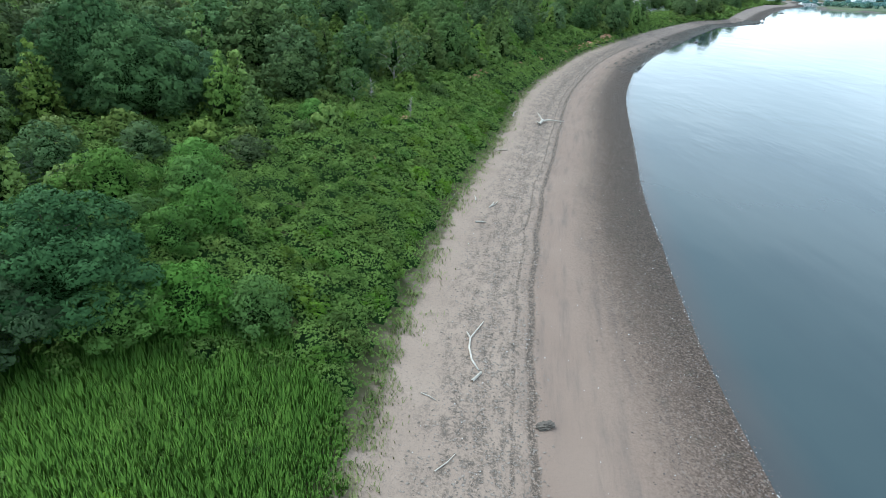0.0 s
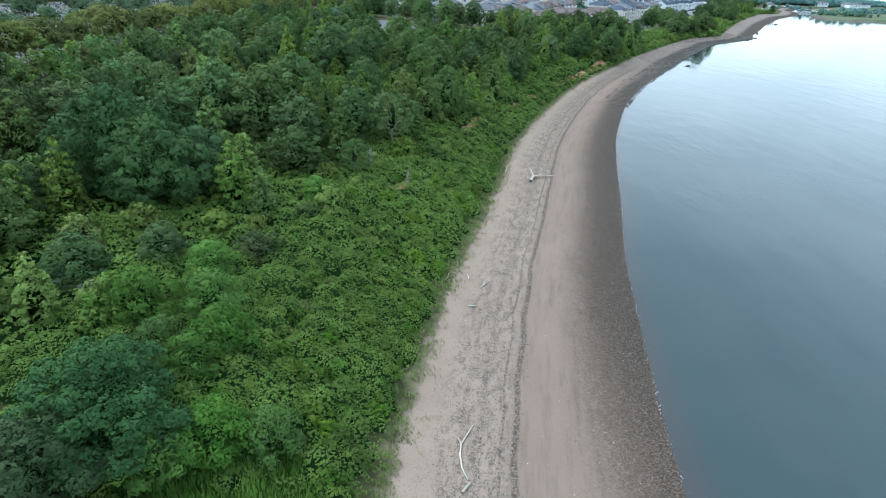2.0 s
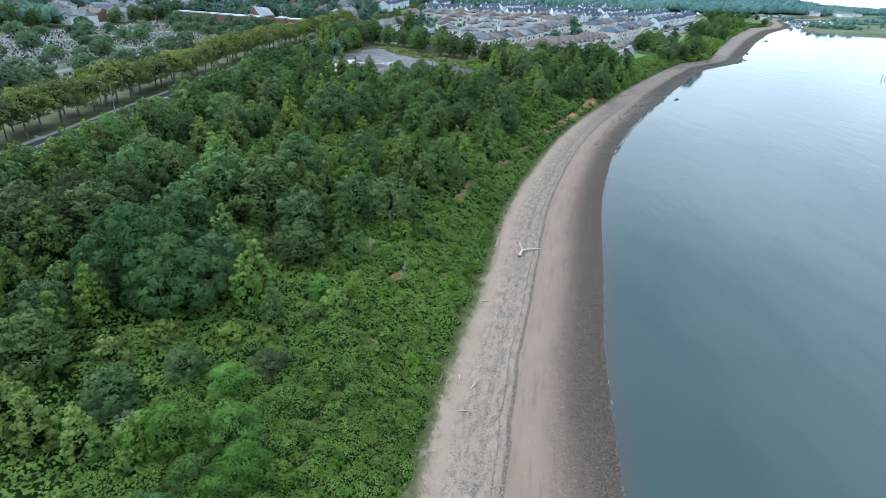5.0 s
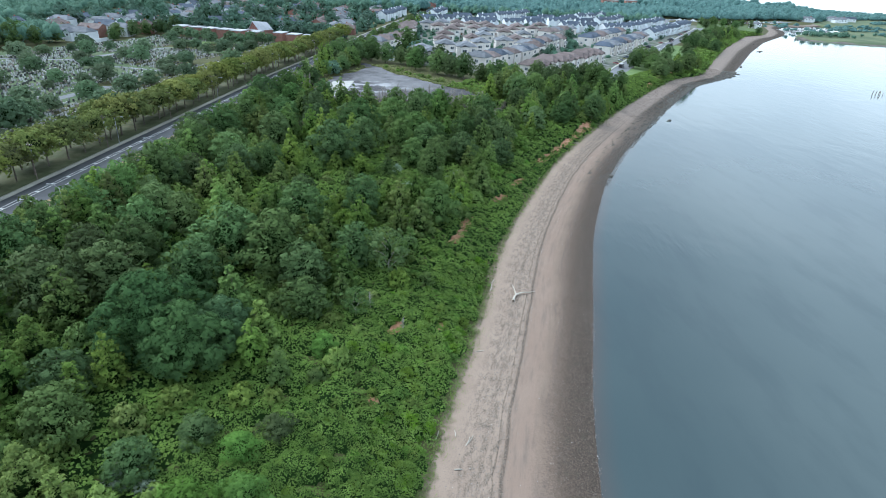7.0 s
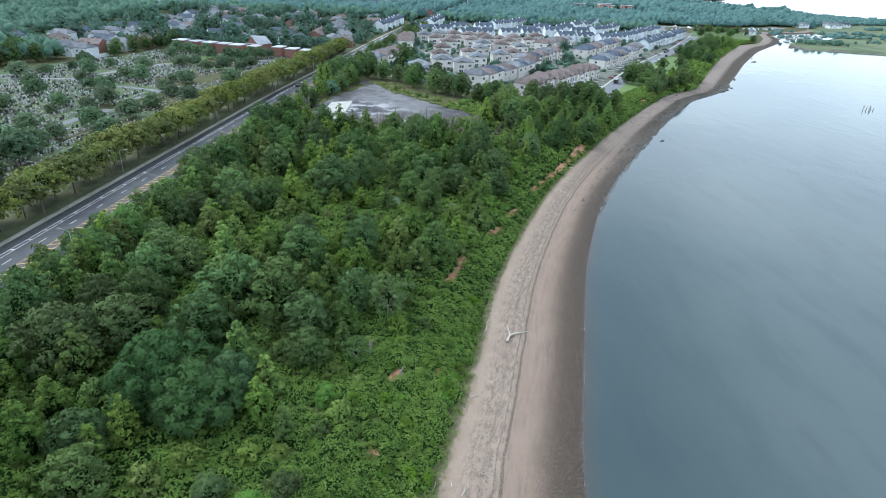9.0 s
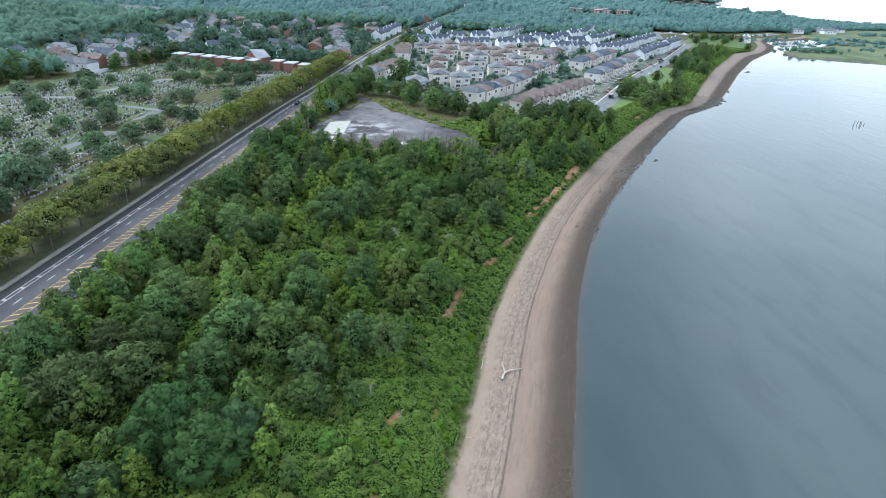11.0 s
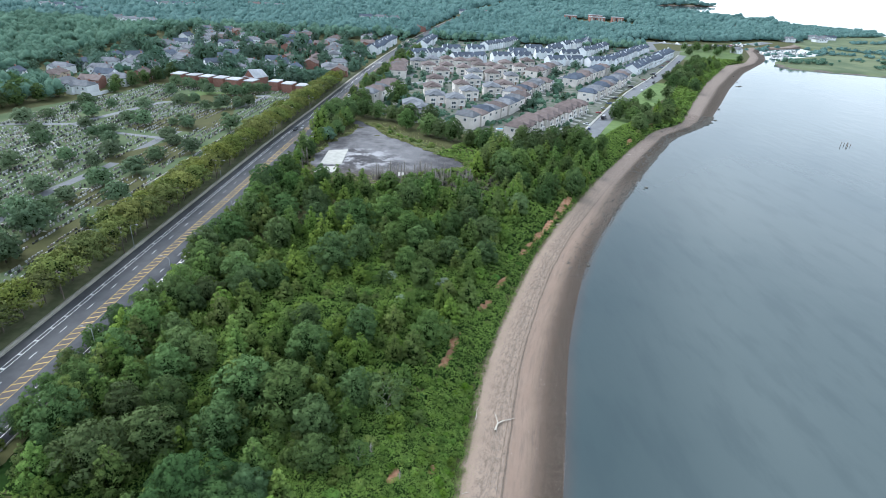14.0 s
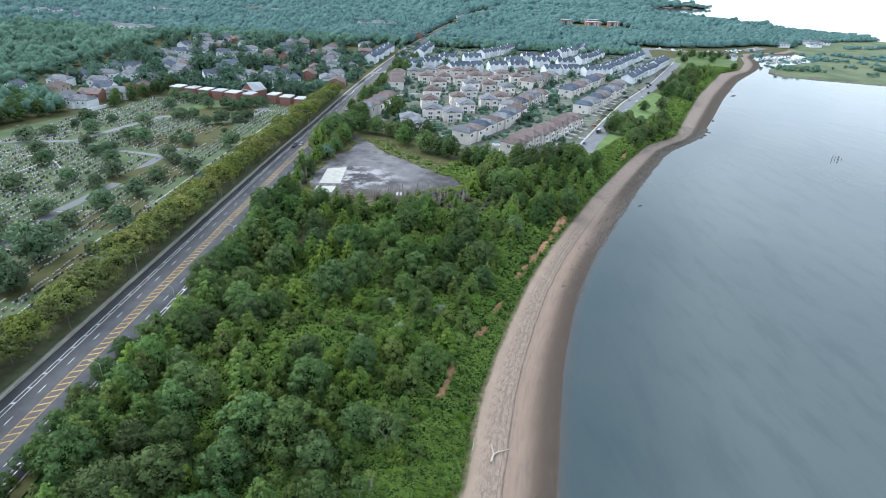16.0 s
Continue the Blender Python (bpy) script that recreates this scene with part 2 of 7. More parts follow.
def water_material():
    m, t, b = material("bay_water", 0.06, 0.0, 0.5)
    pos = t.nodes.new("ShaderNodeNewGeometry").outputs["Position"]
    shelf = t.nodes.new("ShaderNodeAttribute")
    shelf.attribute_name = "offshore"
    wob = tex(t, "noise", 0.05, pos, 4.0)
    d = maths(t, "ADD", shelf.outputs["Fac"], maths(t, "MULTIPLY", maths(t, "SUBTRACT", wob.outputs[0], 0.5), 2.5))
    col = mixc(t, (0.072, 0.070, 0.068), (0.049, 0.072, 0.076), step(t, d, -1.0, 4.5))
    col = mixc(t, col, (0.088, 0.113, 0.114), step(t, d, 6.0, 60.0))
    lane = node(t, "ShaderNodeMapping", [(pos, "Vector")], Rotation=(0, 0, radians(20)), Scale=(1.0, 0.3, 1.0))
    dark = step(t, tex(t, "noise", 0.11, lane.outputs[0], 4.0, 0.6).outputs[0], 0.45, 0.68)
    col = mixc(t, col, (0.036, 0.054, 0.062), maths(t, "MULTIPLY", dark, 0.25))
    t.links.new(col, b.inputs["Base Color"])
    b.inputs["IOR"].default_value = 1.333
    turn = node(t, "ShaderNodeMapping", [(pos, "Vector")], Rotation=(0, 0, radians(38)), Scale=(1.0, 0.32, 1.0))
    swell = tex(t, "noise", 0.16, turn.outputs[0], 3.0, 0.5)
    ripple = tex(t, "noise", 0.75, turn.outputs[0], 2.0, 0.45)
    patch = step(t, tex(t, "noise", 0.022, pos, 3.0).outputs[0], 0.50, 0.66)
    h = maths(t, "ADD", maths(t, "MULTIPLY", swell.outputs[0], 0.7), maths(t, "MULTIPLY", maths(t, "MULTIPLY", ripple.outputs[0], patch), 0.55))
    bump(t, b, h, 0.21, 0.5)
    return m


GROUND_MAT, WATER_MAT = ground_material(), water_material()
ASPHALT = plain("asphalt", (0.092, 0.095, 0.104), (0.135, 0.139, 0.148), 0.25, 0.9)
OLD_ASPHALT = plain("old_asphalt", (0.165, 0.172, 0.185), (0.225, 0.235, 0.245), 0.2, 0.95)
CONCRETE = plain("concrete", (0.27, 0.255, 0.21), (0.37, 0.35, 0.295), 0.5, 0.9)
PALE_CONCRETE = plain("pale_concrete", (0.36, 0.355, 0.32), (0.50, 0.49, 0.45), 0.4, 0.9)
PAINT_WHITE = plain("road_paint_white", (0.60, 0.60, 0.59), (0.78, 0.78, 0.76), 1.5, 0.7)
PAINT_YELLOW = plain("road_paint_yellow", (0.50, 0.34, 0.09), (0.66, 0.48, 0.17), 1.5, 0.7)
MEDIAN_BROWN = plain("median_brown", (0.105, 0.092, 0.088), (0.145, 0.125, 0.115), 0.6, 0.9)
VERGE = plain("verge", (0.070, 0.088, 0.038), (0.150, 0.150, 0.085), 0.3, 0.95)
GRAVE_LAWN = plain("cemetery_lawn", (0.050, 0.086, 0.036), (0.110, 0.138, 0.068), 0.10, 0.95)
YARD = plain("yard", (0.055, 0.085, 0.045), (0.215, 0.208, 0.190), 0.22, 0.95)
STEEL = plain("galvanised_steel", (0.30, 0.31, 0.32), (0.42, 0.43, 0.44), 2.0, 0.5, 0.6)
POLE_WOOD = plain("pole_wood", (0.13, 0.10, 0.08), (0.22, 0.18, 0.15), 1.5, 0.9)
CABLE = plain("cable_black", (0.03, 0.03, 0.032), (0.05, 0.05, 0.05), 2.0, 0.7)
GLASS_LAMP = plain("lamp_glass", (0.75, 0.77, 0.78), (0.85, 0.86, 0.86), 2.0, 0.25)
STUCCO = plain("beige_stucco", (0.64, 0.59, 0.55), (0.76, 0.71, 0.67), 0.3, 0.9)
WHITE_SIDING = plain("white_siding", (0.70, 0.73, 0.76), (0.80, 0.82, 0.84), 0.4, 0.7)
BRICK = plain("red_brick", (0.25, 0.120, 0.095), (0.33, 0.175, 0.140), 0.6, 0.9)
TAN_SIDING = plain("tan_siding", (0.44, 0.36, 0.28), (0.55, 0.47, 0.38), 0.4, 0.9)
ROOF_BROWN = plain("roof_brown", (0.110, 0.086, 0.082), (0.180, 0.145, 0.136), 0.35, 0.9, speckle=0.4)
ROOF_GREY = plain("roof_grey", (0.105, 0.114, 0.128), (0.190, 0.200, 0.216), 0.35, 0.9, speckle=0.4)
ROOF_NAVY = plain("roof_slate_blue", (0.045, 0.060, 0.085), (0.085, 0.108, 0.145), 0.35, 0.8, speckle=0.4)
ROOF_WHITE = plain("roof_white", (0.35, 0.36, 0.38), (0.46, 0.47, 0.49), 0.4, 0.6)
TRIM = plain("white_trim", (0.74, 0.74, 0.73), (0.82, 0.82, 0.81), 1.0, 0.6)
DOOR_PAINT = plain("door_paint", (0.20, 0.12, 0.09), (0.30, 0.19, 0.14), 1.0, 0.5)
TYRE = plain("tyre_rubber", (0.02, 0.02, 0.02), (0.04, 0.04, 0.04), 3.0, 0.85)
POOL_BLUE = plain("pool_blue", (0.05, 0.28, 0.42), (0.10, 0.40, 0.55), 0.8, 0.15)


def glassy(name, col, rough=0.08):
    m, t, b = material(name, rough, 0.0, 0.6)
    pos = t.nodes.new("ShaderNodeNewGeometry").outputs["Position"]
    t.links.new(mixc(t, col, tuple(c * 2.2 for c in col), tex(t, "noise", 0.8, pos).outputs[0]), b.inputs["Base Color"])
    return m


PANE = glassy("window_glass", (0.035, 0.045, 0.055))
CAR_PAINTS = [plain(n, a, tuple(min(1, c * 1.15) for c in a), 2.0, 0.3, 0.1, 0.5) for n, a in
              (("car_white", (0.72, 0.73, 0.74)), ("car_silver", (0.38, 0.39, 0.41)), ("car_black", (0.03, 0.03, 0.035)), ("car_red", (0.30, 0.04, 0.04)), ("car_blue", (0.06, 0.10, 0.20)))]


def stone_material():
    """Headstones: pale granite, grey and polished black, stone by stone."""
    m, t, b = material("headstone_granite", 0.5, 0.0, 0.4)
    geo = t.nodes.new("ShaderNodeNewGeometry")
    obj = t.nodes.new("ShaderNodeObjectInfo")
    r = maths(t, "FRACT", maths(t, "ADD", geo.outputs["Random Per Island"], obj.outputs["Random"]))
    ramp = node(t, "ShaderNodeValToRGB", [(r, "Fac")])
    e = ramp.color_ramp
    e.interpolation = "CONSTANT"
    e.elements[0].color, e.elements[1].position, e.elements[1].color = (0.52, 0.515, 0.51, 1), 0.42, (0.34, 0.335, 0.335, 1)
    for at, c in ((0.60, (0.035, 0.035, 0.038, 1)), (0.86, (0.30, 0.24, 0.22, 1))):
        k = e.elements.new(at)
        k.color = c
    grain = tex(t, "noise", 9.0, geo.outputs["Position"], 3.0, 0.7)
    t.links.new(mixc(t, ramp.outputs[0], (0.2, 0.2, 0.2), maths(t, "MULTIPLY", grain.outputs[0], 0.25)), b.inputs["Base Color"])
    return m


STONE = stone_material()


def lot_material():
    """Burnt, dusty hardstanding: charcoal and grey ash with pale drifts."""
    m, t, b = material("ash_lot", 0.95, 0.0, 0.2)
    pos = t.nodes.new("ShaderNodeNewGeometry").outputs["Position"]
    big, mid, fine = tex(t, "noise", 0.045, pos, 5.0), tex(t, "noise", 0.14, pos, 5.0, 0.6), tex(t, "noise", 2.5, pos, 4.0, 0.7)
    col = mixc(t, (0.150, 0.150, 0.160), (0.045, 0.045, 0.052), step(t, big.outputs[0], 0.36, 0.60))
    spot = node(t, "ShaderNodeVectorMath", [(pos, 0)])
    spot.operation, spot.inputs[1].default_value = "DISTANCE", (-34, 302, 8.7)
    ash = maths(t, "SUBTRACT", 1.0, step(t, spot.outputs["Value"], 6, 30))
    col = mixc(t, col, (0.48, 0.48, 0.50), maths(t, "MULTIPLY", maths(t, "MULTIPLY", step(t, mid.outputs[0], 0.45, 0.62), maths(t, "ADD", maths(t, "MULTIPLY", ash, 0.85), 0.12)), 0.8))
    front = maths(t, "SUBTRACT", 1.0, step(t, maths(t, "ADD", node(t, "ShaderNodeSeparateXYZ", [(pos, 0)]).outputs[1], maths(t, "MULTIPLY", mid.outputs[0], 26)), 286, 306))
    col = mixc(t, col, (0.060, 0.048, 0.036), maths(t, "MULTIPLY", front, 0.75))
    col = mixc(t, col, (0.30, 0.27, 0.24), maths(t, "MULTIPLY", step(t, fine.outputs[0], 0.4, 0.7), 0.3))
    t.links.new(col, b.inputs["Base Color"])
    bump(t, b, fine.outputs[0], 0.5, 0.05)
    return m


LOT_MAT = lot_material()
# ---- the lie of the land ----
VEG_Y = (-600, -100, 0, 22, 29, 38, 48, 62, 77, 95, 110, 132, 152, 174, 201, 224, 252, 300, 366, 418, 437, 519, 635, 786, 821, 900, 1000, 1035, 1070, 1400, 1560, 1730, 1830, 1900, 2250, 2337, 2480, 2568, 2592, 2700, 2862, 4600)
VEG_X = (-120, -27, -7, -4, -3, -2, 0, 2, 6, 11, 14, 19, 26, 34, 45, 56, 71, 98, 139, 174, 201, 245, 310, 405, 450, 498, 540, 570, 665, 870, 920, 885, 770, 720, 820, 860, 960, 1215, 1215, 1030, 1040, 1450)
SEA_Y = (-600, -100, 0, 24, 38, 52, 78, 98, 123, 143, 159, 193, 228, 286, 340, 405, 453, 536, 621, 738, 847, 890, 935, 1000, 1035, 1070, 1400, 1560, 1730, 1830, 1900, 2250, 2337, 2480, 2568, 2592, 2700, 2862, 4600)
SEA_X = (-60, 12, 19.5, 21.3, 22.3, 25, 29.6, 35, 41, 46, 51, 63, 79, 111, 142, 182, 230, 280, 330, 405, 489, 517, 540, 562, 592, 690, 895, 945, 910, 795, 745, 845, 885, 1000, 1246, 1246, 1050, 1062, 1500)
RISE_D, RISE = (0, 4, 10, 16, 30, 60), (0.0, 0.2, 0.55, 0.7, 0.82, 1.0)
PLAT_Y, PLAT_Z = (-600, 330, 420, 700, 1000, 4600), (8.6, 8.6, 7.0, 5.8, 4.2, 3.8)


def smooth_curve(ys, xs):
    """The coast through its stations, rounded off."""
    fine = np.arange(ys[0], ys[-1], 2.0)
    v = np.interp(fine, ys, xs)
    for width in (9, 9):
        pad = np.concatenate([np.full(width, v[0]), v, np.full(width, v[-1])])
        v = np.convolve(pad, np.ones(width) / width, "same")[width:-width]
    return fine, v


VEG, SEA = smooth_curve(VEG_Y, VEG_X), smooth_curve(SEA_Y, SEA_X)


def veg_x(y):
    return np.interp(y, *VEG)


def sea_x(y):
    return np.interp(y, *SEA)


def wave(x, y, size, seed=0.0):
    """Smooth pseudo-noise in -1..1 from a few crossed waves (numpy arrays)."""
    a, b = np.asarray(x) / size, np.asarray(y) / size
    return (np.sin(a * 1.7 + b * 0.9 + seed) + np.sin(b * 2.1 - a * 0.8 + seed * 1.7 + 1.3) + np.sin(a * 3.1 + b * 2.6 + seed * 0.6) * 0.6
            + np.sin(a * 4.3 - b * 3.7 + seed * 2.1) * 0.4) / 3.0


def land_z(x, y):
    x, y = np.asarray(x, float), np.asarray(y, float)
    v, s = veg_x(y), sea_x(y)
    d = (v - x) * 0.9
    p = np.interp(y, PLAT_Y, PLAT_Z) - np.clip((-122 - x) / 12, 0, 1) * np.clip((480 - y) / 60, 0, 1) * 1.2
    up = 2.3 + (p - 2.3) * np.interp(d, RISE_D, RISE) + wave(x, y, 9.0) * 0.18 * np.clip(d / 8, 0, 1) * np.clip((x + 88 - (y - 110) * 0.1) / 10, 0, 1)
    u = np.clip((x - v) / np.maximum(s - v, 1.0), 0, 1)
    beach = 2.3 * (1 - u) ** 1.15 + wave(x, y, 3.0) * 0.04 * (1 - u) + 0.10 * np.exp(-((u - 0.44) / 0.02) ** 2)
    off = np.clip(-(x - s) * 0.07, -4, 0)
    return np.where(x < v, up, np.where(x < s, beach, off))


LOT_Y = (270, 276, 284, 292, 300, 314, 332, 342, 348, 366, 377, 388)
LOT_LEFT = (-40, -53, -56, -58, -58, -57, -53, -49, -45.5, -42, -43, -47)
LOT_RIGHT = (-19, -8, 1, 20, 24, 10, -5, -13, -19, -29, -34.5, -42)


def lot_edges(y):
    """The vacant lot's uneven sides at y."""
    return np.interp(y, LOT_Y, LOT_LEFT) + 1.8 * wave(y, 3, 5.0) + 1.3 * wave(y, 8, 1.6), np.interp(y, LOT_Y, LOT_RIGHT) + 2.0 * wave(y, 9, 4.0) + 1.6 * wave(y, 5, 1.7)


def link_mesh(name, verts, faces, mat=None, smooth=True, parent=None, normals=None):
    me = bpy.data.meshes.new(name)
    verts = np.asarray(verts, np.float32)
    faces = np.asarray(faces, np.int32)
    n, k = faces.shape
    me.vertices.add(len(verts))
    me.vertices.foreach_set("co", verts.ravel())
    me.loops.add(n * k)
    me.loops.foreach_set("vertex_index", faces.ravel())
    me.polygons.add(n)
    me.polygons.foreach_set("loop_start", np.arange(n, dtype=np.int32) * k)
    me.polygons.foreach_set("use_smooth", np.full(n, smooth))
    me.update(calc_edges=True)
    if normals is not None:
        me.normals_split_custom_set_from_vertices(np.asarray(normals, np.float32))
    if mat:
        me.materials.append(mat)
    ob = new(name, me)
    ob.parent = parent
    return ob


def sheet(name, X, Y, Z, mat, parent=None):
    """A grid of points as one smooth mesh."""
    r, c = X.shape
    i = np.arange(r * c).reshape(r, c)
    f = np.stack([i[:-1, :-1], i[:-1, 1:], i[1:, 1:], i[1:, :-1]], -1).reshape(-1, 4)
    return link_mesh(name, np.stack([X, Y, Z], -1).reshape(-1, 3), f, mat, True, parent)


def stations():
    y, out = -400.0, []
    while y < 4600:
        out.append(y)
        y += 20 if y < -20 else 1.2 if y < 140 else 2.5 if y < 320 else 6 if y < 900 else 40
    return np.array(out)


def build_ground():
    ys = stations()
    us = np.linspace(0, 1, 30)
    inland = np.array([0.7, 1.5, 2.5, 4, 6, 8, 10, 12, 14.5, 17, 20, 24, 28, 33, 38, 44, 50, 57, 64, 72, 80, 88, 96, 104, 112, 120, 130, 145, 165, 190, 220, 260, 320, 400, 550, 800, 1300, 2200, 3600])
    offs = np.array([1.0, 3, 6, 12, 30, 60])
    v, s = veg_x(ys)[:, None], sea_x(ys)[:, None]
    X = np.concatenate([v - inland[::-1][None], v + (s - v) * us[None], s + offs[None]], 1)
    Y = np.repeat(ys[:, None], X.shape[1], 1)
    ob = sheet("ground", X, Y, land_z(X, Y), GROUND_MAT)
    a = ob.data.attributes.new("across", "FLOAT", "POINT")
    a.data.foreach_set("value", ((X - v) / np.maximum(s - v, 1)).ravel().astype(np.float32))
    b = ob.data.attributes.new("shore", "FLOAT_VECTOR", "POINT")
    b.data.foreach_set("vector", np.stack([(X - v) * 0.9, Y * 0.10, X * 0], -1).ravel().astype(np.float32))
    tagged(ob, "sandy beach and overgrown soil of the shore", "ground", kind="structure")
    return ob


def build_water():
    ys = np.concatenate([np.arange(-400, 1000, 4.0), np.arange(1000, 4990, 60.0)])
    offs = np.array([-12, -6, -3, 0, 3, 6, 10, 16, 25, 40, 70, 120, 250, 500, 1000, 2000, 4500.0])
    s = sea_x(np.minimum(ys, 4500))[:, None]
    X, Y = s + offs[None], np.repeat(ys[:, None], len(offs), 1)
    ob = sheet("water", X, Y, X * 0, WATER_MAT)
    a = ob.data.attributes.new("offshore", "FLOAT", "POINT")
    a.data.foreach_set("value", np.repeat(offs[None], len(ys), 0).ravel().astype(np.float32))
    return tagged(ob, "calm grey-blue bay water with faint ripples", "water", kind="structure")


build_ground()
build_water()


POINT_FAR_X, POINT_FAR_Y = (498, 520, 560, 640, 690, 702, 950, 1059, 1094, 1500), (830, 870, 905, 960, 1000, 1250, 1600, 1476, 1390, 1330)


def build_point():
    """The low grassy point beyond the creek mouth."""
    xs = np.concatenate([np.arange(498, 700, 8.0), np.arange(700, 1500, 25.0)])
    near = np.interp(xs, (498, 504, 543, 621, 760, 1000, 1500), (822, 800, 784, 763, 742, 735, 760))
    far = np.interp(xs, POINT_FAR_X, POINT_FAR_Y)
    ts = np.concatenate([[-0.03, 0.0, 0.008, 0.02, 0.04], np.linspace(0.08, 0.97, 24), [1.0, 1.03]])
    X = np.repeat(xs[:, None], len(ts), 1)
    Y = near[:, None] + (far - near)[:, None] * ts[None]
    edge = np.minimum(np.minimum(ts, 1 - ts)[None] * (far - near)[:, None], (X - 498) * 1.0)
    Z = np.where(edge < 0, edge * 0.2, np.minimum(2.4, edge * 0.28)) + wave(X, Y, 30) * 0.15
    ob = sheet("ground_point", X, Y, Z, MARSH)
    tagged(ob, "low grassy point of land across the bay", "ground", kind="structure")
    k = 6
    shore = sheet("ground_shore", np.repeat(xs[:, None], k, 1), near[:, None] + np.linspace(-2, 11, k)[None] + wave(xs, near, 9)[:, None] * 2, np.repeat(np.linspace(-0.3, 2.0, k)[None], len(xs), 0) + 0.15, MUD)
    tagged(shore, "muddy brown shore of the point", "shore", kind="structure")


build_point()
# ---- plants ----
def ico(sub):
    bm = bmesh.new()
    bmesh.ops.create_icosphere(bm, subdivisions=sub, radius=1.0)
    v = np.array([p.co[:] for p in bm.verts])
    f = np.array([[q.index for q in p.verts] for p in bm.faces])
    bm.free()
    return v, f


ICO0, ICO1, ICO2 = ico(1), ico(2), ico(3)


def unit(v):
    return v / np.maximum(np.linalg.norm(v, axis=-1, keepdims=True), 1e-9)


def sprigs(rng, at, normal, size, slim=0.42):
    """Single pointed leaves: one triangle each."""
    n = len(at)
    side = unit(np.cross(normal, rng.normal(size=(n, 3))))
    run = np.cross(side, normal)
    s = (size * rng.uniform(0.7, 1.4, n))[:, None]
    v = np.stack([at - run * s * 0.4 + side * s * slim, at - run * s * 0.4 - side * s * slim, at + run * s * 0.75 - normal * s * 0.12], 1).reshape(-1, 3)
    return v, np.arange(n * 3).reshape(n, 3)


def merge(chunks):
    vs, fs, base = [], [], 0
    for v, f in chunks:
        vs.append(v)
        fs.append(f + base)
        base += len(v)
    return np.concatenate(vs), np.concatenate(fs)


def lump(rng, centre, radius, shape=ICO1, rough=0.18):
    v, f = shape
    k = 1 + rough * rng.uniform(-1, 1, len(v))[:, None]
    return np.asarray(centre) + v * k * np.asarray(radius), f


def tube(points, radii, sides=7):
    """A tapered limb through points, with its own end cap."""
    P, v, f = [Vector(p) for p in points], [], []
    for k, p in enumerate(P):
        d = (P[min(k + 1, len(P) - 1)] - P[max(k - 1, 0)]).normalized()
        q = d.to_track_quat("Z", "Y")
        for j in range(sides):
            w = 2 * math.pi * j / sides
            v.append(p + q @ Vector((math.cos(w) * radii[k], math.sin(w) * radii[k], 0)))
    for k in range(len(P) - 1):
        for j in range(sides):
            a, b = k * sides + j, k * sides + (j + 1) % sides
            f += [(a, b, b + sides), (a, b + sides, a + sides)]
    last = (len(P) - 1) * sides
    f += [(last, last + j, last + j + 1) for j in range(1, sides - 1)]
    return np.array([p[:] for p in v]), np.array(f)


def limbs(rng, height, spread, girth, count, low=0.3, sides=7):
    """A trunk with forking limbs."""
    lean = rng.uniform(-0.05, 0.05, 2) * height
    spine = [(lean[0] * t ** 2 + 0.06 * girth * math.sin(9 * t), lean[1] * t ** 2, height * t - 0.4 * (t == 0)) for t in (0, 0.12, 0.3, 0.55, 0.8, 1.0)]
    parts = [tube(spine, [girth * 1.35, girth, girth * 0.85, girth * 0.6, girth * 0.35, girth * 0.1], sides)]
    joints = []
    for k in range(count):
        h = height * (low + (0.9 - low) * k / count)
        w = 2.4 * k + rng.uniform(-0.5, 0.5)
        reach = spread * rng.uniform(0.55, 0.95) * (1.1 - 0.5 * k / count)
        c, s = math.cos(w), math.sin(w)
        ring = min(range(6), key=lambda i: abs(spine[i][2] - h))
        joints.append((ring * sides + k % sides, len(parts)))
        parts.append(tube([(lean[0] * (h / height) ** 2, lean[1] * (h / height) ** 2, h), (c * reach * 0.45, s * reach * 0.45, h + reach * 0.45), (c * reach, s * reach, h + reach * 0.7)],
                          [girth * 0.42, girth * 0.28, girth * 0.07], max(4, sides - 2)))
    # each limb grows out of the trunk's own surface
    starts = np.cumsum([0] + [len(p[0]) for p in parts])
    v, f = merge(parts)
    return v, np.concatenate([f] + [np.array([[a, starts[i], starts[i] + 1]]) for a, i in joints])


# crown outlines: share of the way up -> share of the radius; where the crown starts; boughs; size of a bough
OUTLINE = {
    "broad": ((0, 0.15, 0.35, 0.6, 0.8, 0.93, 1), (0.5, 0.88, 1, 0.9, 0.66, 0.38, 0.06), 0.16, 44, 0.30),
    "spire": ((0, 0.12, 0.3, 0.6, 0.85, 1), (0.65, 0.97, 1, 0.66, 0.3, 0.04), 0.10, 40, 0.30),
    "umbrella": ((0, 0.2, 0.5, 0.8, 1), (0.55, 0.95, 1, 0.7, 0.2), 0.50, 34, 0.30),
    "shade": ((0, 0.2, 0.5, 0.8, 1), (0.6, 0.95, 1, 0.72, 0.2), 0.27, 34, 0.30),
    "open": ((0, 0.15, 0.4, 0.7, 0.9, 1), (0.55, 0.9, 1, 0.85, 0.5, 0.1), 0.40, 30, 0.28),
    "bush": ((0, 0.3, 0.6, 0.85, 1), (0.85, 1, 0.85, 0.55, 0.1), 0.02, 15, 0.42),
}


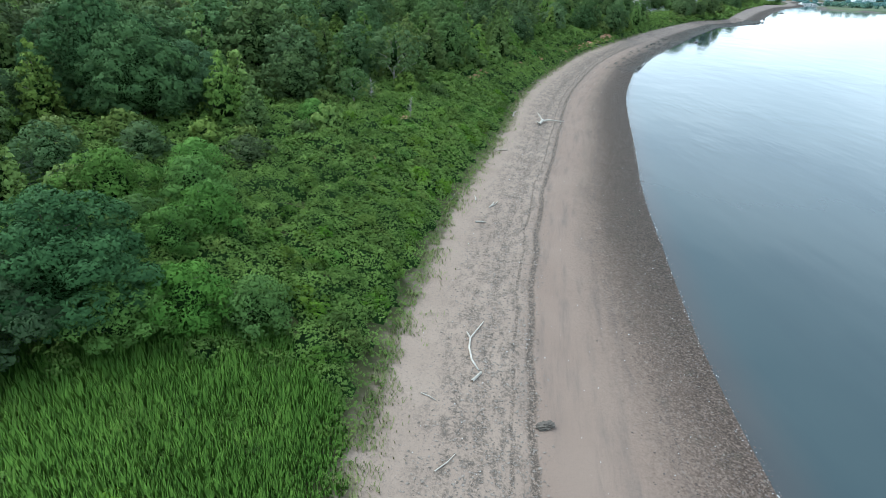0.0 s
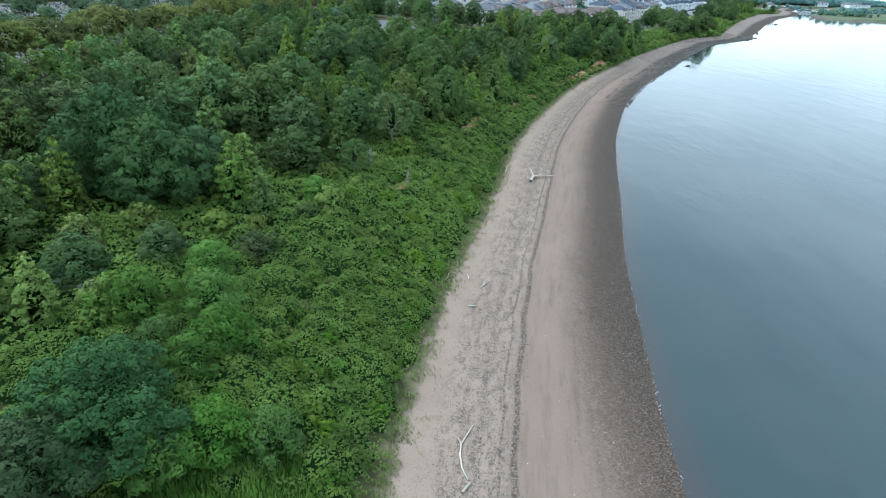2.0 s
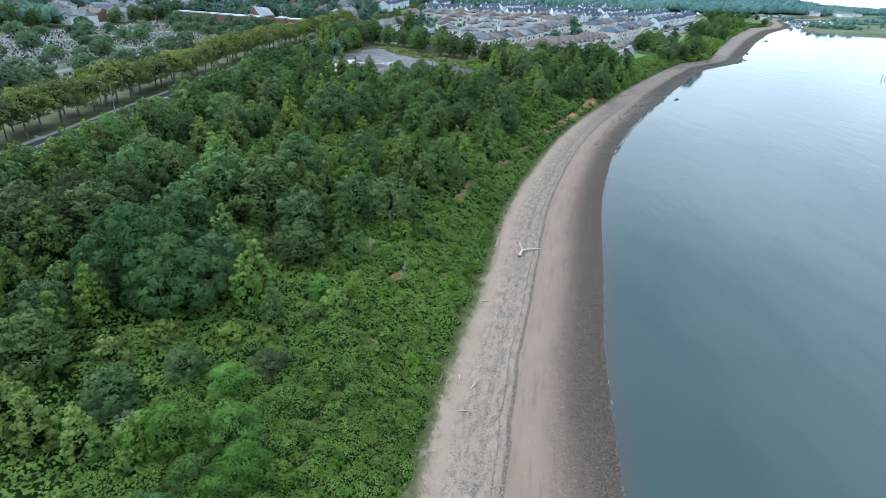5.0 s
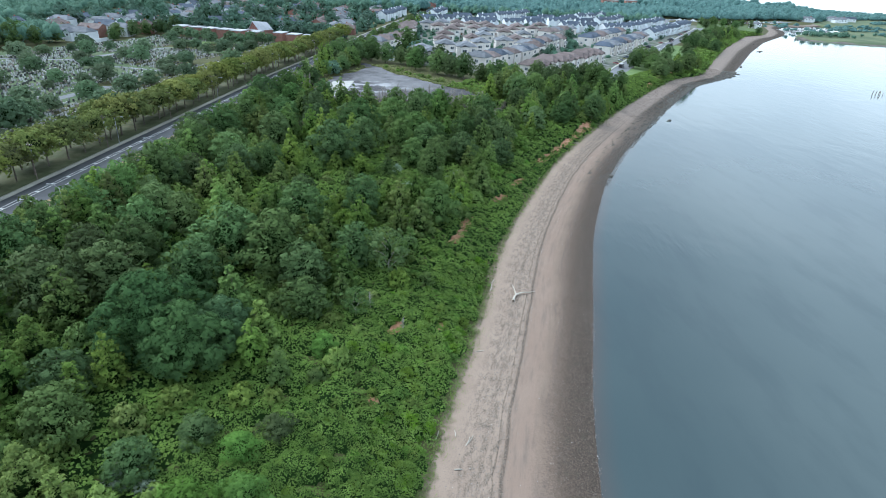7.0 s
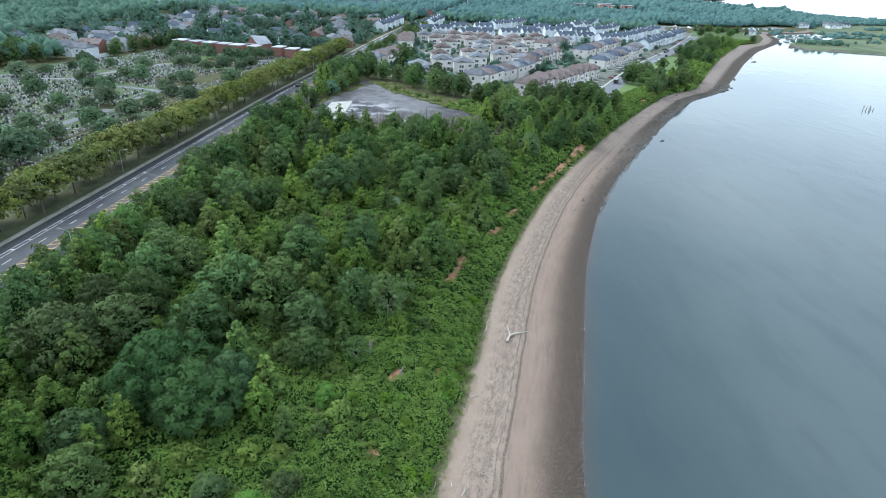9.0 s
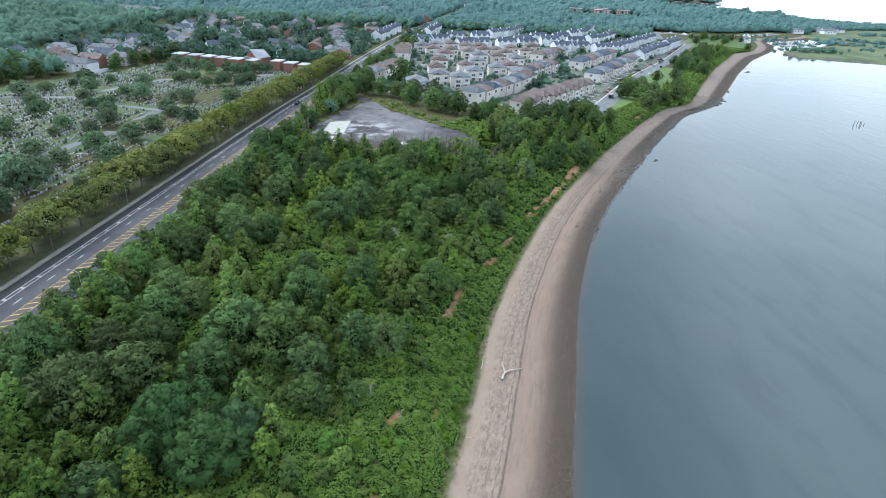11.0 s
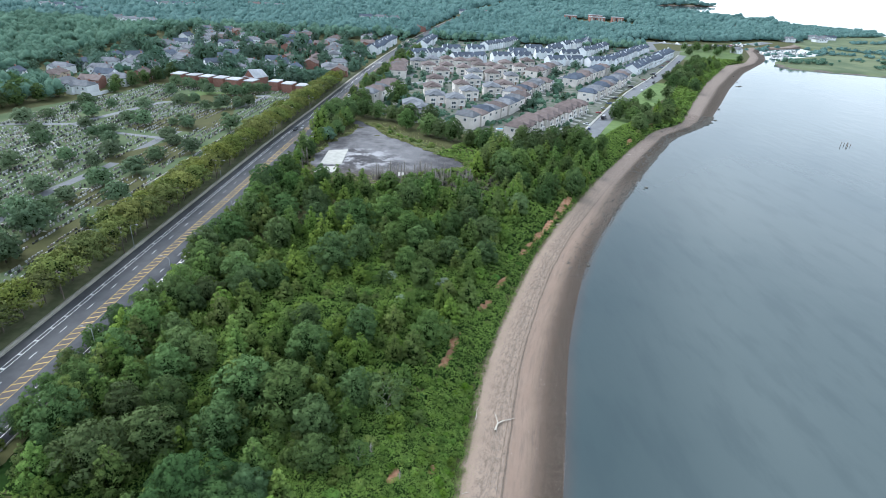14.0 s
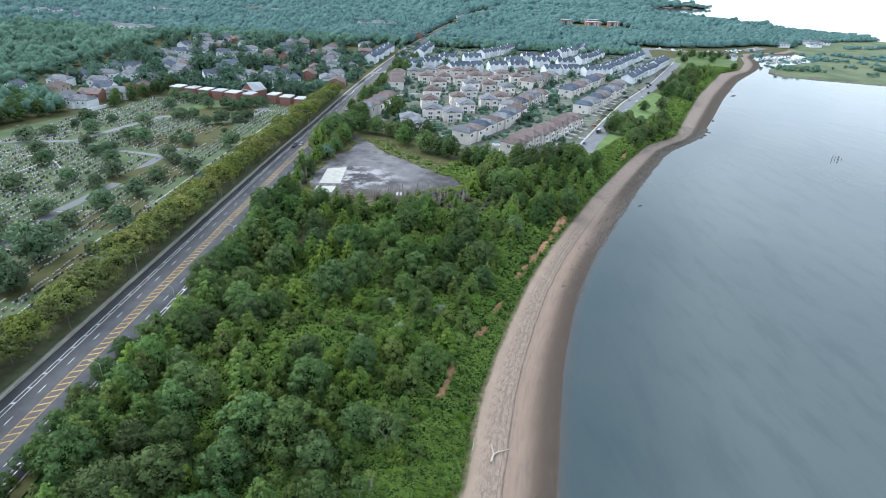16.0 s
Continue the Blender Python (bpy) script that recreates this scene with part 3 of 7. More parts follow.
def crown(rng, kind, radius, height, count, size, boughs=None, slim=0.42, stem=0.0):
    """Foliage: leafy boughs standing out all round an inner mass coloured dark as shade."""
    hs, rs, base, n, wide = OUTLINE[kind]
    if boughs:
        wide *= (n / boughs) ** 0.5
        n = boughs
    fine = np.linspace(0.02, 0.985, 200)
    outline = np.interp(fine, hs, rs) * radius
    share = (outline + 0.1 * radius) * np.hypot(np.gradient(outline), np.gradient(fine) * height * (1 - base))
    up = np.interp((np.arange(n) + rng.uniform(0.1, 0.9, n)) / n, np.cumsum(share) / share.sum(), fine)
    w = np.arange(n) * 2.39996 + rng.uniform(-0.35, 0.35, n)
    r0 = np.interp(up, hs, rs)
    sway = 1 + 0.13 * np.sin(2 * w + rng.uniform(0, 6)) + 0.10 * np.sin(3 * w + rng.uniform(0, 6) + 4 * up)
    b = radius * wide * 0.86 * rng.uniform(0.72, 1.28, n) * (0.78 + 0.22 * r0 if kind != "spire" else 0.5 + 0.5 * r0)
    out = np.maximum(0, radius * r0 * sway * rng.uniform(0.80, 1.12, n) - b * 0.65)
    c = np.stack([np.cos(w) * out, np.sin(w) * out, height * (base + (1 - base) * up) - b * 0.45], 1)
    # the inside, whose shade is put into its dark colour
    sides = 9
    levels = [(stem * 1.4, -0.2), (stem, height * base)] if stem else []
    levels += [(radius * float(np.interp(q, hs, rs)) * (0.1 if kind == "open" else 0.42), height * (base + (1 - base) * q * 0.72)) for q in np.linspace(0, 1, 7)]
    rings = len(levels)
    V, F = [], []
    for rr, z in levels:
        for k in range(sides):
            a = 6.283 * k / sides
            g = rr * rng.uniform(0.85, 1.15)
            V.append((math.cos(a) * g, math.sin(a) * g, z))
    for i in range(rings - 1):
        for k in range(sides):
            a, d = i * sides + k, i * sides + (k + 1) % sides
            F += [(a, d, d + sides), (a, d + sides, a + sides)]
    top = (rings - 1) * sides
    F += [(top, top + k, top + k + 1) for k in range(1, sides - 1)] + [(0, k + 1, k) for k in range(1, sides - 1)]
    inner = len(F)
    core = np.array(V)
    mid = np.array([0, 0, height * (base + (1 - base) * 0.35)])
    # tufts of leaves over the boughs
    per, loose = (10, 1.9) if count > 10000 else (4, 1.2)
    tufts = count // per
    k = rng.choice(n, tufts, p=b ** 1.4 / (b ** 1.4).sum())
    away = np.stack([np.cos(w), np.sin(w), w * 0], 1) * (0.35 + 0.5 * r0)[:, None]
    e = unit(rng.normal(size=(tufts, 3)) + away[k] * 0.9 + [0, 0, 0.75])
    spot = c[k] + e * [1, 1, 0.72] * (b[k] * rng.uniform(0.74, 1.06, tufts))[:, None]
    j = np.repeat(np.arange(tufts), per)
    d = unit(rng.normal(size=(len(j), 3)) + e[j] * 1.0 + [0, 0, 0.6])
    at = spot[j] + d * [1, 1, 0.7] * (size * loose * rng.uniform(0.4, 1.15, len(j)))[:, None]
    face = unit(d * 0.7 + e[j] * 0.4 + rng.normal(size=at.shape) * 0.3)
    shade = unit(e[j] * 0.75 + d * 0.35 + unit(at - mid) * 0.25 + [0, 0, 0.05])
    # leaves inside the crown
    m = count // (12 if kind == "open" else 4)
    q, a = rng.uniform(0.02, 0.96, m), rng.uniform(0, 6.283, m)
    rr = radius * np.interp(q, hs, rs) * rng.uniform(0.45, 0.68, m)
    inside = np.stack([np.cos(a) * rr, np.sin(a) * rr, height * (base + (1 - base) * q * 0.86)], 1)
    at, face, shade = (np.concatenate(z) for z in ((at, inside), (face, unit(unit(inside - mid) + rng.normal(size=inside.shape) * 0.4)), (shade, unit(inside - mid))))
    v, f = merge([(core, np.array(F)), sprigs(rng, at, face, size, slim)])
    return v, f, inner, np.concatenate([unit(core - mid), np.repeat(shade, 3, 0)])


def leaf_mesh(name, built, leaf, parent=None, wood=None):
    """Leaves; twigs of the inner crown get a second material coloured dark as shade."""
    v, f, inner, normals = built
    n = len(f)
    if wood is not None:
        v, f = merge([(v, f), wood])
        normals = np.concatenate([normals, unit(wood[0] * [1, 1, 0] + [0.001, 0, 0.01])])
    ob = link_mesh(name, v, f, leaf, True, parent, normals)
    ob.data.materials.append(THICKET_SHADE)
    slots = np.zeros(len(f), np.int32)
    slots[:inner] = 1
    if wood is not None:
        ob.data.materials.append(BARK)
        slots[n:] = 2
    ob.data.polygons.foreach_set("material_index", slots)
    return ob


def build_tree(name, seed, kind, radius, height, count, size, leaf, label, girth=None, wood=None, limb_count=6, boughs=None, slim=0.42):
    rng = np.random.default_rng(seed)
    girth = girth or 0.022 * height
    if kind == "bush" or count == 520:
        # stems and leaves of a small plant are one mesh
        stems = limbs(rng, height * 0.8, radius * 0.7, girth, 3, 0.2, 5) if kind == "bush" else None
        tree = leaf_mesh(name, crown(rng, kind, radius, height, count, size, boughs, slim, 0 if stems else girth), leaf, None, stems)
        return tagged(tree, label, "shrub" if kind == "bush" else "tree")
    tree = new(name)
    low = 0.5 if kind == "umbrella" else 0.22
    link_mesh("trunk", *limbs(rng, height * 0.86, radius * 0.8, girth, limb_count, low), wood or BARK, True, tree)
    if count:
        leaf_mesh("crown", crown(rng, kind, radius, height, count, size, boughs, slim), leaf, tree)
    return tagged(tree, label, "tree")


class Stand:
    """Trees of one sort: a few are built, and the rest are copies of them, turned and scaled."""

    def __init__(self, name, makers, group):
        self.name, self.makers, self.group, self.models, self.n = name, makers, group, [], 0

    def put(self, x, y, scale=1.0, tall=1.0, z=None):
        zz = float(land_z(x, y)) - 0.1 if z is None else z
        m = pose(x, y, zz, 0, 0, (self.n * 137.5) % 360)
        if self.n < len(self.makers):
            ob = self.makers[self.n]()
            self.models.append(ob)
            ob.matrix_basis = m
        else:
            ob = copy_thing(self.models[self.n % len(self.models)], m)
        ob.scale = (scale, scale, scale * tall)
        tagged(ob, group=self.group)
        self.n += 1
        return ob


def stand(name, group, variants, kind, radius, height, count, size, leaf, label, seed, **more):
    return Stand(name, [lambda k=k: build_tree(name, seed + k, kind, radius, height, count, size, leaf, label, **more) for k in range(variants)], group)


BROAD_NEAR = stand("broadleaf_tree", "trees of the shore wood", 3, "broad", 6.0, 11.0, 30000, 0.20, LEAF_TEAL, "dense dark blue-green broadleaf tree among shore scrub", 11, boughs=52, slim=0.40)
BROAD = stand("broadleaf_tree", "trees of the shore wood", 6, "broad", 5.6, 12.4, 5600, 0.375, LEAF_DARK, "dark green broadleaf tree in the shore wood", 21, boughs=40)
YOUNG = stand("young_tree", "trees of the shore wood", 5, "spire", 3.9, 12.2, 3000, 0.37, LEAF_MID, "mid-green pointed young tree in the shore wood", 31, boughs=36)
PALE = stand("slender_tree", "trees of the shore wood", 2, "spire", 2.2, 9.0, 1800, 0.32, LEAF_MID, "slender pale green tree in the shore wood", 41)
OPEN = stand("thin_tree", "trees of the shore wood", 2, "open", 5.2, 10.5, 2200, 0.32, LEAF_DARK, "grey-green tree with thin crown and several visible stems", 45, limb_count=11, wood=DEADWOOD, girth=0.17)
SHRUB = stand("shrub", "shrubs of the shore", 5, "bush", 2.3, 3.6, 1000, 0.32, LEAF_MID, "rounded leafy green shrub in the undergrowth", 51)
SHRUB_NEAR = stand("leafy_shrub", "shrubs of the shore", 6, "bush", 1.6, 2.2, 1000, 0.18, LEAF_BUSH, "fresh green leafy shrub growing over the bluff", 55, boughs=30)
SILVER = stand("silver_shrub", "shrubs of the shore", 2, "bush", 2.4, 3.6, 1100, 0.30, LEAF_SILVER, "silvery grey-green shrub in the undergrowth", 61)
SUMAC = stand("sumac", "shrubs of the shore", 3, "broad", 3.0, 4.6, 6600, 0.19, LEAF_BRIGHT, "bright green sumac with spreading feathery crown", 65, boughs=24, slim=0.3)
STREET = stand("roadside_tree", "trees along the road", 4, "umbrella", 6.8, 12.6, 2300, 0.54, LEAF_OLIVE, "olive-yellow roadside tree with bare forked trunk", 71, limb_count=8)
GRAVE_TREE = stand("cemetery_tree", "trees of the cemetery", 3, "shade", 5.3, 9.4, 1900, 0.60, LEAF_GREY, "grey-green shade tree on the cemetery lawn", 81)
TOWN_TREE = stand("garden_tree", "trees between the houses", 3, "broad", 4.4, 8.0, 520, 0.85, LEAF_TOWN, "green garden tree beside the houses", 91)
DEAD = stand("dead_tree", "bare trees by the lot", 4, "spire", 2.0, 8.0, 0, 0.4, LEAF_DARK, "bare grey dead tree beside the gravel lot", 101, wood=DEADWOOD, limb_count=24, girth=0.19)
DRY = stand("dry_shrub", "bare trees by the lot", 3, "bush", 2.2, 3.4, 600, 0.32, TWIGS, "grey leafless brush beside the burnt lot", 107, slim=0.2)
# ---- the shore wood: tall trees first ----
rng0 = np.random.default_rng(5)
EDGE_Y = (20, 32, 45, 50, 55, 63, 68, 79, 91, 108, 125, 141, 166, 190, 221, 252, 276, 330)
EDGE_X = (-26, -27, -25, -23, -18, -20, -15, -10, -6.5, -1, 3, 10, 21, 30, 44, 62, 82, 112)
TAKEN = []


def plant(kind, x, y, s, tall=1.0, gap=0.0):
    """Sets one tree unless another stands too close."""
    if gap and any((x - a) ** 2 + (y - b) ** 2 < (gap + g) ** 2 / 4 for a, b, g in TAKEN):
        return False
    kind.put(x, y, s, tall)
    TAKEN.append((x, y, max(gap, 1.2 if kind is SHRUB_NEAR else 4.5)))
    return True


for x, y, s, tall in ((-22.5, 31.0, 0.92, 0.82), (-25, 25.5, 0.72, 0.85), (-44, 77, 1.25, 1.08), (-37, 73, 1.1, 1.02), (-33.5, 79, 0.85, 1.05)):
    plant(BROAD_NEAR, x, y, s, tall)
for x, y, s, tall in ((-31, 106, 1.35, 0.85), (-41, 108, 1.3, 0.85), (-24, 99, 0.95, 0.95), (-22, 90, 0.8, 0.85), (-57, 92, 1.2, 0.8), (-65, 86, 1.2, 0.9), (-58, 162, 1.05, 1), (-30, 176, 1.3, 0.9),
                      (-69, 189, 1.2, 1), (-52, 192, 1.0, 1), (-25, 207, 1.2, 1), (-14, 213, 1.15, 1), (-5, 203, 1.0, 1), (3, 184, 0.9, 0.9), (11, 186, 0.9, 1), (25, 205, 0.95, 1), (-41, 207, 1.0, 1),
                      (40, 272, 0.8, 1), (50, 286, 1.2, 1), (73, 327, 1.1, 1)):
    plant(BROAD, x, y, s, tall)
for x, y, s, tall in ((94, 341, 1.25, 1), (-70, 244, 1.2, 1), (-57, 242, 1.0, 1), (-61, 122, 0.95, 1), (-48, 58, 0.85, 0.8), (-36, 52, 0.6, 0.8), (-52, 66, 0.8, 0.8), (-20, 60, 0.45, 0.7), (-30, 58, 0.5, 0.8)):
    plant(BROAD, x, y, s, tall)
for x, y, s in ((-79, 86, 0.7), (-74, 92, 0.8), (-78, 129, 1.1), (-65, 122, 0.95), (-84, 113, 1.0), (-76, 113, 1.1), (-57, 140, 0.95), (-45, 128, 0.8), (-78, 146, 1.05), (-75, 156, 1.0), (-85, 98, 0.9), (-73, 104, 1.05),
                (-68, 110, 1.0), (-42, 237, 1.0), (-33, 231, 0.95), (-25, 240, 1.05), (5, 246, 1.1), (10, 232, 1.0), (-60, 206, 1.0), (-77, 177, 1.0), (-2, 128, 0.9),
                (80, 285, 1.0), (33, 232, 0.9), (44, 250, 0.95), (20, 246, 1.0), (9, 148, 0.8), (16, 176, 0.75)):
    plant(YOUNG, x, y, s)
for x, y, s in ((-27.5, 81, 1.05), (-57, 247, 0.95), (-4, 118, 0.85), (-9, 114, 1.1), (-26, 80, 0.7)):
    plant(PALE, x, y, s)
for x, y, s in ((-8, 107, 1.05), (-13, 91, 0.6)):
    plant(OPEN, x, y, s)
for x, y, s in ((-15.4, 31.3, 1.0), (-11.5, 32.8, 0.85), (-18.6, 28.8, 0.9), (-21, 48, 1.1), (-18.3, 43.2, 1.0), (-19.6, 39.4, 0.9), (-27.5, 46.5, 1.25), (-24, 56, 0.9), (-17, 80, 0.8), (-23.5, 42, 0.8)):
    plant(SUMAC, x, y, s)
for x, y, s in ((-37, 51, 0.8), (-33, 49, 0.7), (-10, 172, 0.9), (8, 168, 1.1), (-18, 150, 0.9), (12, 196, 1.0), (-6, 157, 0.9), (2, 176, 0.8)):
    plant(SILVER, x, y, s)
for x, y, s in ((-9, 67, 0.75), (-35, 64, 1.2), (-27, 66, 1.0), (-31, 47, 1.1), (-40, 60, 1.2), (-22, 66, 0.9), (-11, 96, 0.9), (-17, 72, 0.8), (0, 106, 0.8), (-46, 53, 1.2), (-13, 56, 0.6), (-30, 43, 0.9), (-12, 85, 0.7)):
    plant(SHRUB, x, y, s)


def open_ground(x, y):
    """The scrubby clearing in the wood and the bare lot, where no tall trees stand."""
    if -64 < x < 32 and 254 < y < 400:
        return True
    if 6 < x < 40 and 244 < y < 292:
        return True
    return ((x + 22 - (y - 160) * 0.25) / 22) ** 2 + ((y - 160) / 20) ** 2 < 1


for k in range(4200):
    y = rng0.uniform(44, 345)
    left, right = -82 + (y - 110) * 0.1 + 8, float(np.interp(y, EDGE_Y, EDGE_X)) - 1.5
    x = rng0.uniform(left, right)
    if open_ground(x, y):
        continue
    kind = rng0.choice(4, p=[0.38, 0.36, 0.18, 0.08])
    s = rng0.uniform(0.7, 1.05)
    plant((BROAD, YOUNG, SHRUB, PALE)[kind], x, y, s * (1.4 if kind == 2 else 1), rng0.uniform(0.95, 1.25), (9.8, 7.5, 4.8, 4.6)[kind] * s)
for k in range(170):
    a, r = rng0.uniform(0, 6.28), rng0.uniform(0, 1) ** 0.5
    x, y = -22 + 25 * r * math.cos(a) + 6 * r * math.sin(a), 160 + 24 * r * math.sin(a)
    plant((SHRUB, SHRUB, YOUNG)[k % 3], x, y, rng0.uniform(0.5, 1.0) * (0.75 if k % 3 == 2 else 1), 0.9, 3.6)
for k in range(90):
    y = rng0.uniform(50, 300)
    x = min(float(np.interp(y, EDGE_Y, EDGE_X)) + rng0.uniform(0, 6), float(veg_x(y)) - 2.0)
    plant((SHRUB, SHRUB, SUMAC)[k % 3], x, y, rng0.uniform(0.3, 0.55), 0.8, 3.0)
for x, y, s in ((-18.5, 17.5, 0.8), (-16, 16.5, 0.7), (-20, 19.5, 0.7), (-14, 18, 0.55), (-10.5, 16.5, 0.6), (-8.5, 18.5, 0.55)):
    plant(SHRUB_NEAR, x, y, s, 0.8)
# the wood's edge along the road
for k in range(36):
    yy = 96 + k * 5.8 + rng0.uniform(-2, 2)
    xx = -101 + 0.1025 * (yy - 124.6) + (25.5 if yy < 170 else 21.5) + rng0.uniform(0, 3.0)
    if yy < 268 or yy > 300:
        plant((BROAD, YOUNG)[k % 2], xx, yy, rng0.uniform(0.88, 1.1), 1.14)
# round the lot and along the houses
for x, y, s in ((28, 335, 0.9), (19, 345, 0.9), (-10, 371, 0.85), (4, 356, 0.9), (11, 351, 0.8), (34, 338, 0.9), (45, 330, 1.0), (-18, 440, 1.2), (-57, 381, 1.0), (-60, 372, 0.9), (-50, 388, 1.0),
                (-12, 386, 0.8), (60, 338, 0.95), (55, 318, 0.9), (40, 312, 0.85), (5, 384, 0.9), (70, 342, 1.0), (82, 352, 1.0), (90, 350, 1.1), (102, 356, 0.9), (-8, 392, 0.8), (-30, 396, 0.8), (-40, 400, 0.9), (78, 336, 1.0), (-20, 392, 0.7), (64, 326, 1.0)):
    BROAD.put(x, y, s * (1.3 if y > 340 and x < 34 else 0.92))
for k in range(40):
    t = rng0.uniform(0, 1)
    y = 390 + 330 * t
    (YOUNG, BROAD)[k % 2].put(-64 + 45 * t + rng0.uniform(-5, 7), y, rng0.uniform(0.6, 0.9))
for x, y, s in ((154, 444, 1.2), (162, 436, 1.1), (166, 452, 1.1), (172, 440, 1.0), (201, 512, 0.8), (223, 527, 0.9), (260, 601, 1.1), (270, 615, 1.2), (284, 637, 1.2), (296, 655, 1.1), (337, 723, 1.0),
                (380, 852, 1.0), (429, 867, 1.0), (438, 818, 0.8), (364, 751, 0.9), (146, 430, 1.0), (310, 672, 1.0), (322, 690, 1.0), (276, 590, 0.9), (352, 742, 0.9)):
    BROAD.put(x, y, s)
# between the lot and the road
for k in range(16):
    yy = 268 + k * 7.2
    (YOUNG, BROAD, DRY, YOUNG)[k % 4].put(-101 + 0.1025 * (yy - 124.6) + 20.0 + rng0.uniform(-1.5, 2.5), yy, rng0.uniform(0.65, 0.9))
DEAD.put(-80.5, 99.5, 0.85)
DEAD.put(-4, 87, 0.6)
DEAD.put(-10.5, 93, 0.7)
# in front of the lot
for x, y, s in ((-52, 248, 0.9), (-45, 250, 0.8), (-38, 247, 0.95), (-33, 252, 0.7), (-27, 248, 0.85), (-20, 251, 0.6), (-4, 248, 0.7), (4, 250, 0.75), (18, 262, 0.7), (28, 280, 0.9), (33, 292, 0.9), (38, 300, 0.95), (-62, 272, 0.8), (-64, 300, 0.9), (-65, 312, 0.8), (-64, 352, 1.0), (-62, 362, 1.0)):
    YOUNG.put(x, y, s * (1.15 if x < -25 or y > 275 else 0.85), 1.15)
for k in range(64):
    a, r = rng0.uniform(0, 6.28), rng0.uniform(0, 1) ** 0.5
    DRY.put(*((4 + 26 * r * math.cos(a), 270 + 9 * r * math.sin(a)) if k < 44 else (-63 + 4 * r * math.cos(a), 292 + 26 * r * math.sin(a))), rng0.uniform(0.5, 1.0))
for k in range(62):
    a, r = rng0.uniform(0, 6.28), rng0.uniform(0, 1) ** 0.5
    (DRY, SHRUB, DRY, DRY, SHRUB)[k % 5].put(24 + 15 * r * math.cos(a), 264 + 19 * r * math.sin(a), rng0.uniform(0.5, 1.0))
for k in range(34):
    y = rng0.uniform(300, 376)
    SHRUB.put(float(lot_edges(y)[1]) + rng0.uniform(2, 13), y, rng0.uniform(0.3, 0.8), rng0.uniform(0.7, 1.1))
for k in range(80):
    a, r = rng0.uniform(0, 6.28), rng0.uniform(0, 1) ** 0.5
    DEAD.put(*((0 + 26 * r * math.cos(a), 273 + 10 * r * math.sin(a)) if k < 56 else (30 + 16 * r * math.cos(a), 250 + 7 * r * math.sin(a)) if k < 66 else (-61 + 4 * r * math.cos(a), 268 + 30 * r * math.sin(a))), rng0.uniform(0.7, 1.2))

for k in range(84):
    y = rng0.uniform(400, 470) if k < 22 else rng0.uniform(570, 780)
    x = float(veg_x(y)) - rng0.uniform(6, 26 if k < 22 else 44)
    plant((BROAD, BROAD, YOUNG)[k % 3], x, y, rng0.uniform(0.75, 1.15), 0.95, 7.5)
for k in range(60):
    y = rng0.uniform(330, 800)
    plant(SHRUB, float(veg_x(y)) - rng0.uniform(2, 22), y, rng0.uniform(0.6, 1.2), 0.9, 3.5)

for k in range(2600):
    y = 22 + 100 * rng0.uniform() ** 1.3
    lo, hi = float(np.interp(y, EDGE_Y, EDGE_X)) - 3, float(veg_x(y)) - 2.2
    x = lo + (hi - lo) * rng0.uniform()
    s = rng0.uniform(0.5, 1.15) * min(1.0, 0.45 + (float(veg_x(y)) - x) / 9)
    if ((x + 14) / 14) ** 2 + ((y - 21) / 11) ** 2 > 0.8:
        plant(SHRUB_NEAR, x, y, s, rng0.uniform(0.65, 1.05), 2.0 * s)
CLAY_SPOTS = ((-8.0, 69, 1.0, 1.5), (8.5, 133, 0.9, 4.0), (10.5, 139, 1.0, 1.2), (29, 178, 0.8, 4.5), (43, 207, 1.3, 6.5), (50, 220, 1.4, 6.0), (57, 233, 1.3, 6.5), (65, 248, 1.5, 7.0), (71, 260, 2.0, 8.0), (-5.3, 88.8, 0.9, 2.0), (22, 162, 1.0, 3.5), (7, 129, 1.0, 2.5), (10.2, 139.7, 1.0, 3.0), (3, 92, 0.8, 1.4), (20, 160, 0.7, 2.0), (96, 307, 1.4, 5.0), (140, 376, 1.4, 7.0), (172, 424, 1.6, 5.0))


def bare(x, y):
    """How bare the clay bank is at a place: 1 inside, 0 away from it."""
    out = np.zeros(np.shape(x))
    for cx, cy, rx, ry in CLAY_SPOTS:
        q = ((x - cx - (y - cy) * (0.35 if cy < 150 else 0.5)) / rx) ** 2 + ((y - cy) / ry) ** 2 + wave(x, y, 0.9) * 1.0 + wave(x, y, 0.37) * 0.5
        out = np.maximum(out, np.clip(1.6 - q, 0, 1))
    return out


def domes(x, y, cell, seed):
    """Rounded plants on a shaken grid: height share 0..1 of the tallest one over a place."""
    best = np.zeros(np.shape(x))
    ci, cj = np.floor(x / cell), np.floor(y / cell)
    for di in (-1, 0, 1):
        for dj in (-1, 0, 1):
            a, b = ci + di, cj + dj
            h1 = np.modf(np.abs(np.sin(a * 12.9898 + b * 78.233 + seed) * 43758.5453))[0]
            h2 = np.modf(np.abs(np.sin(a * 39.3461 + b * 11.135 + seed * 2) * 24634.6345))[0]
            h3 = np.modf(np.abs(np.sin(a * 73.156 + b * 52.235 + seed * 3) * 31415.9265))[0]
            r = cell * (0.55 + 0.4 * h3)
            q = ((x - (a + h1) * cell) ** 2 + (y - (b + h2) * cell) ** 2) / r ** 2
            best = np.maximum(best, np.sqrt(np.maximum(0, 1 - q)) * (0.35 + 0.65 * h3))
    return best


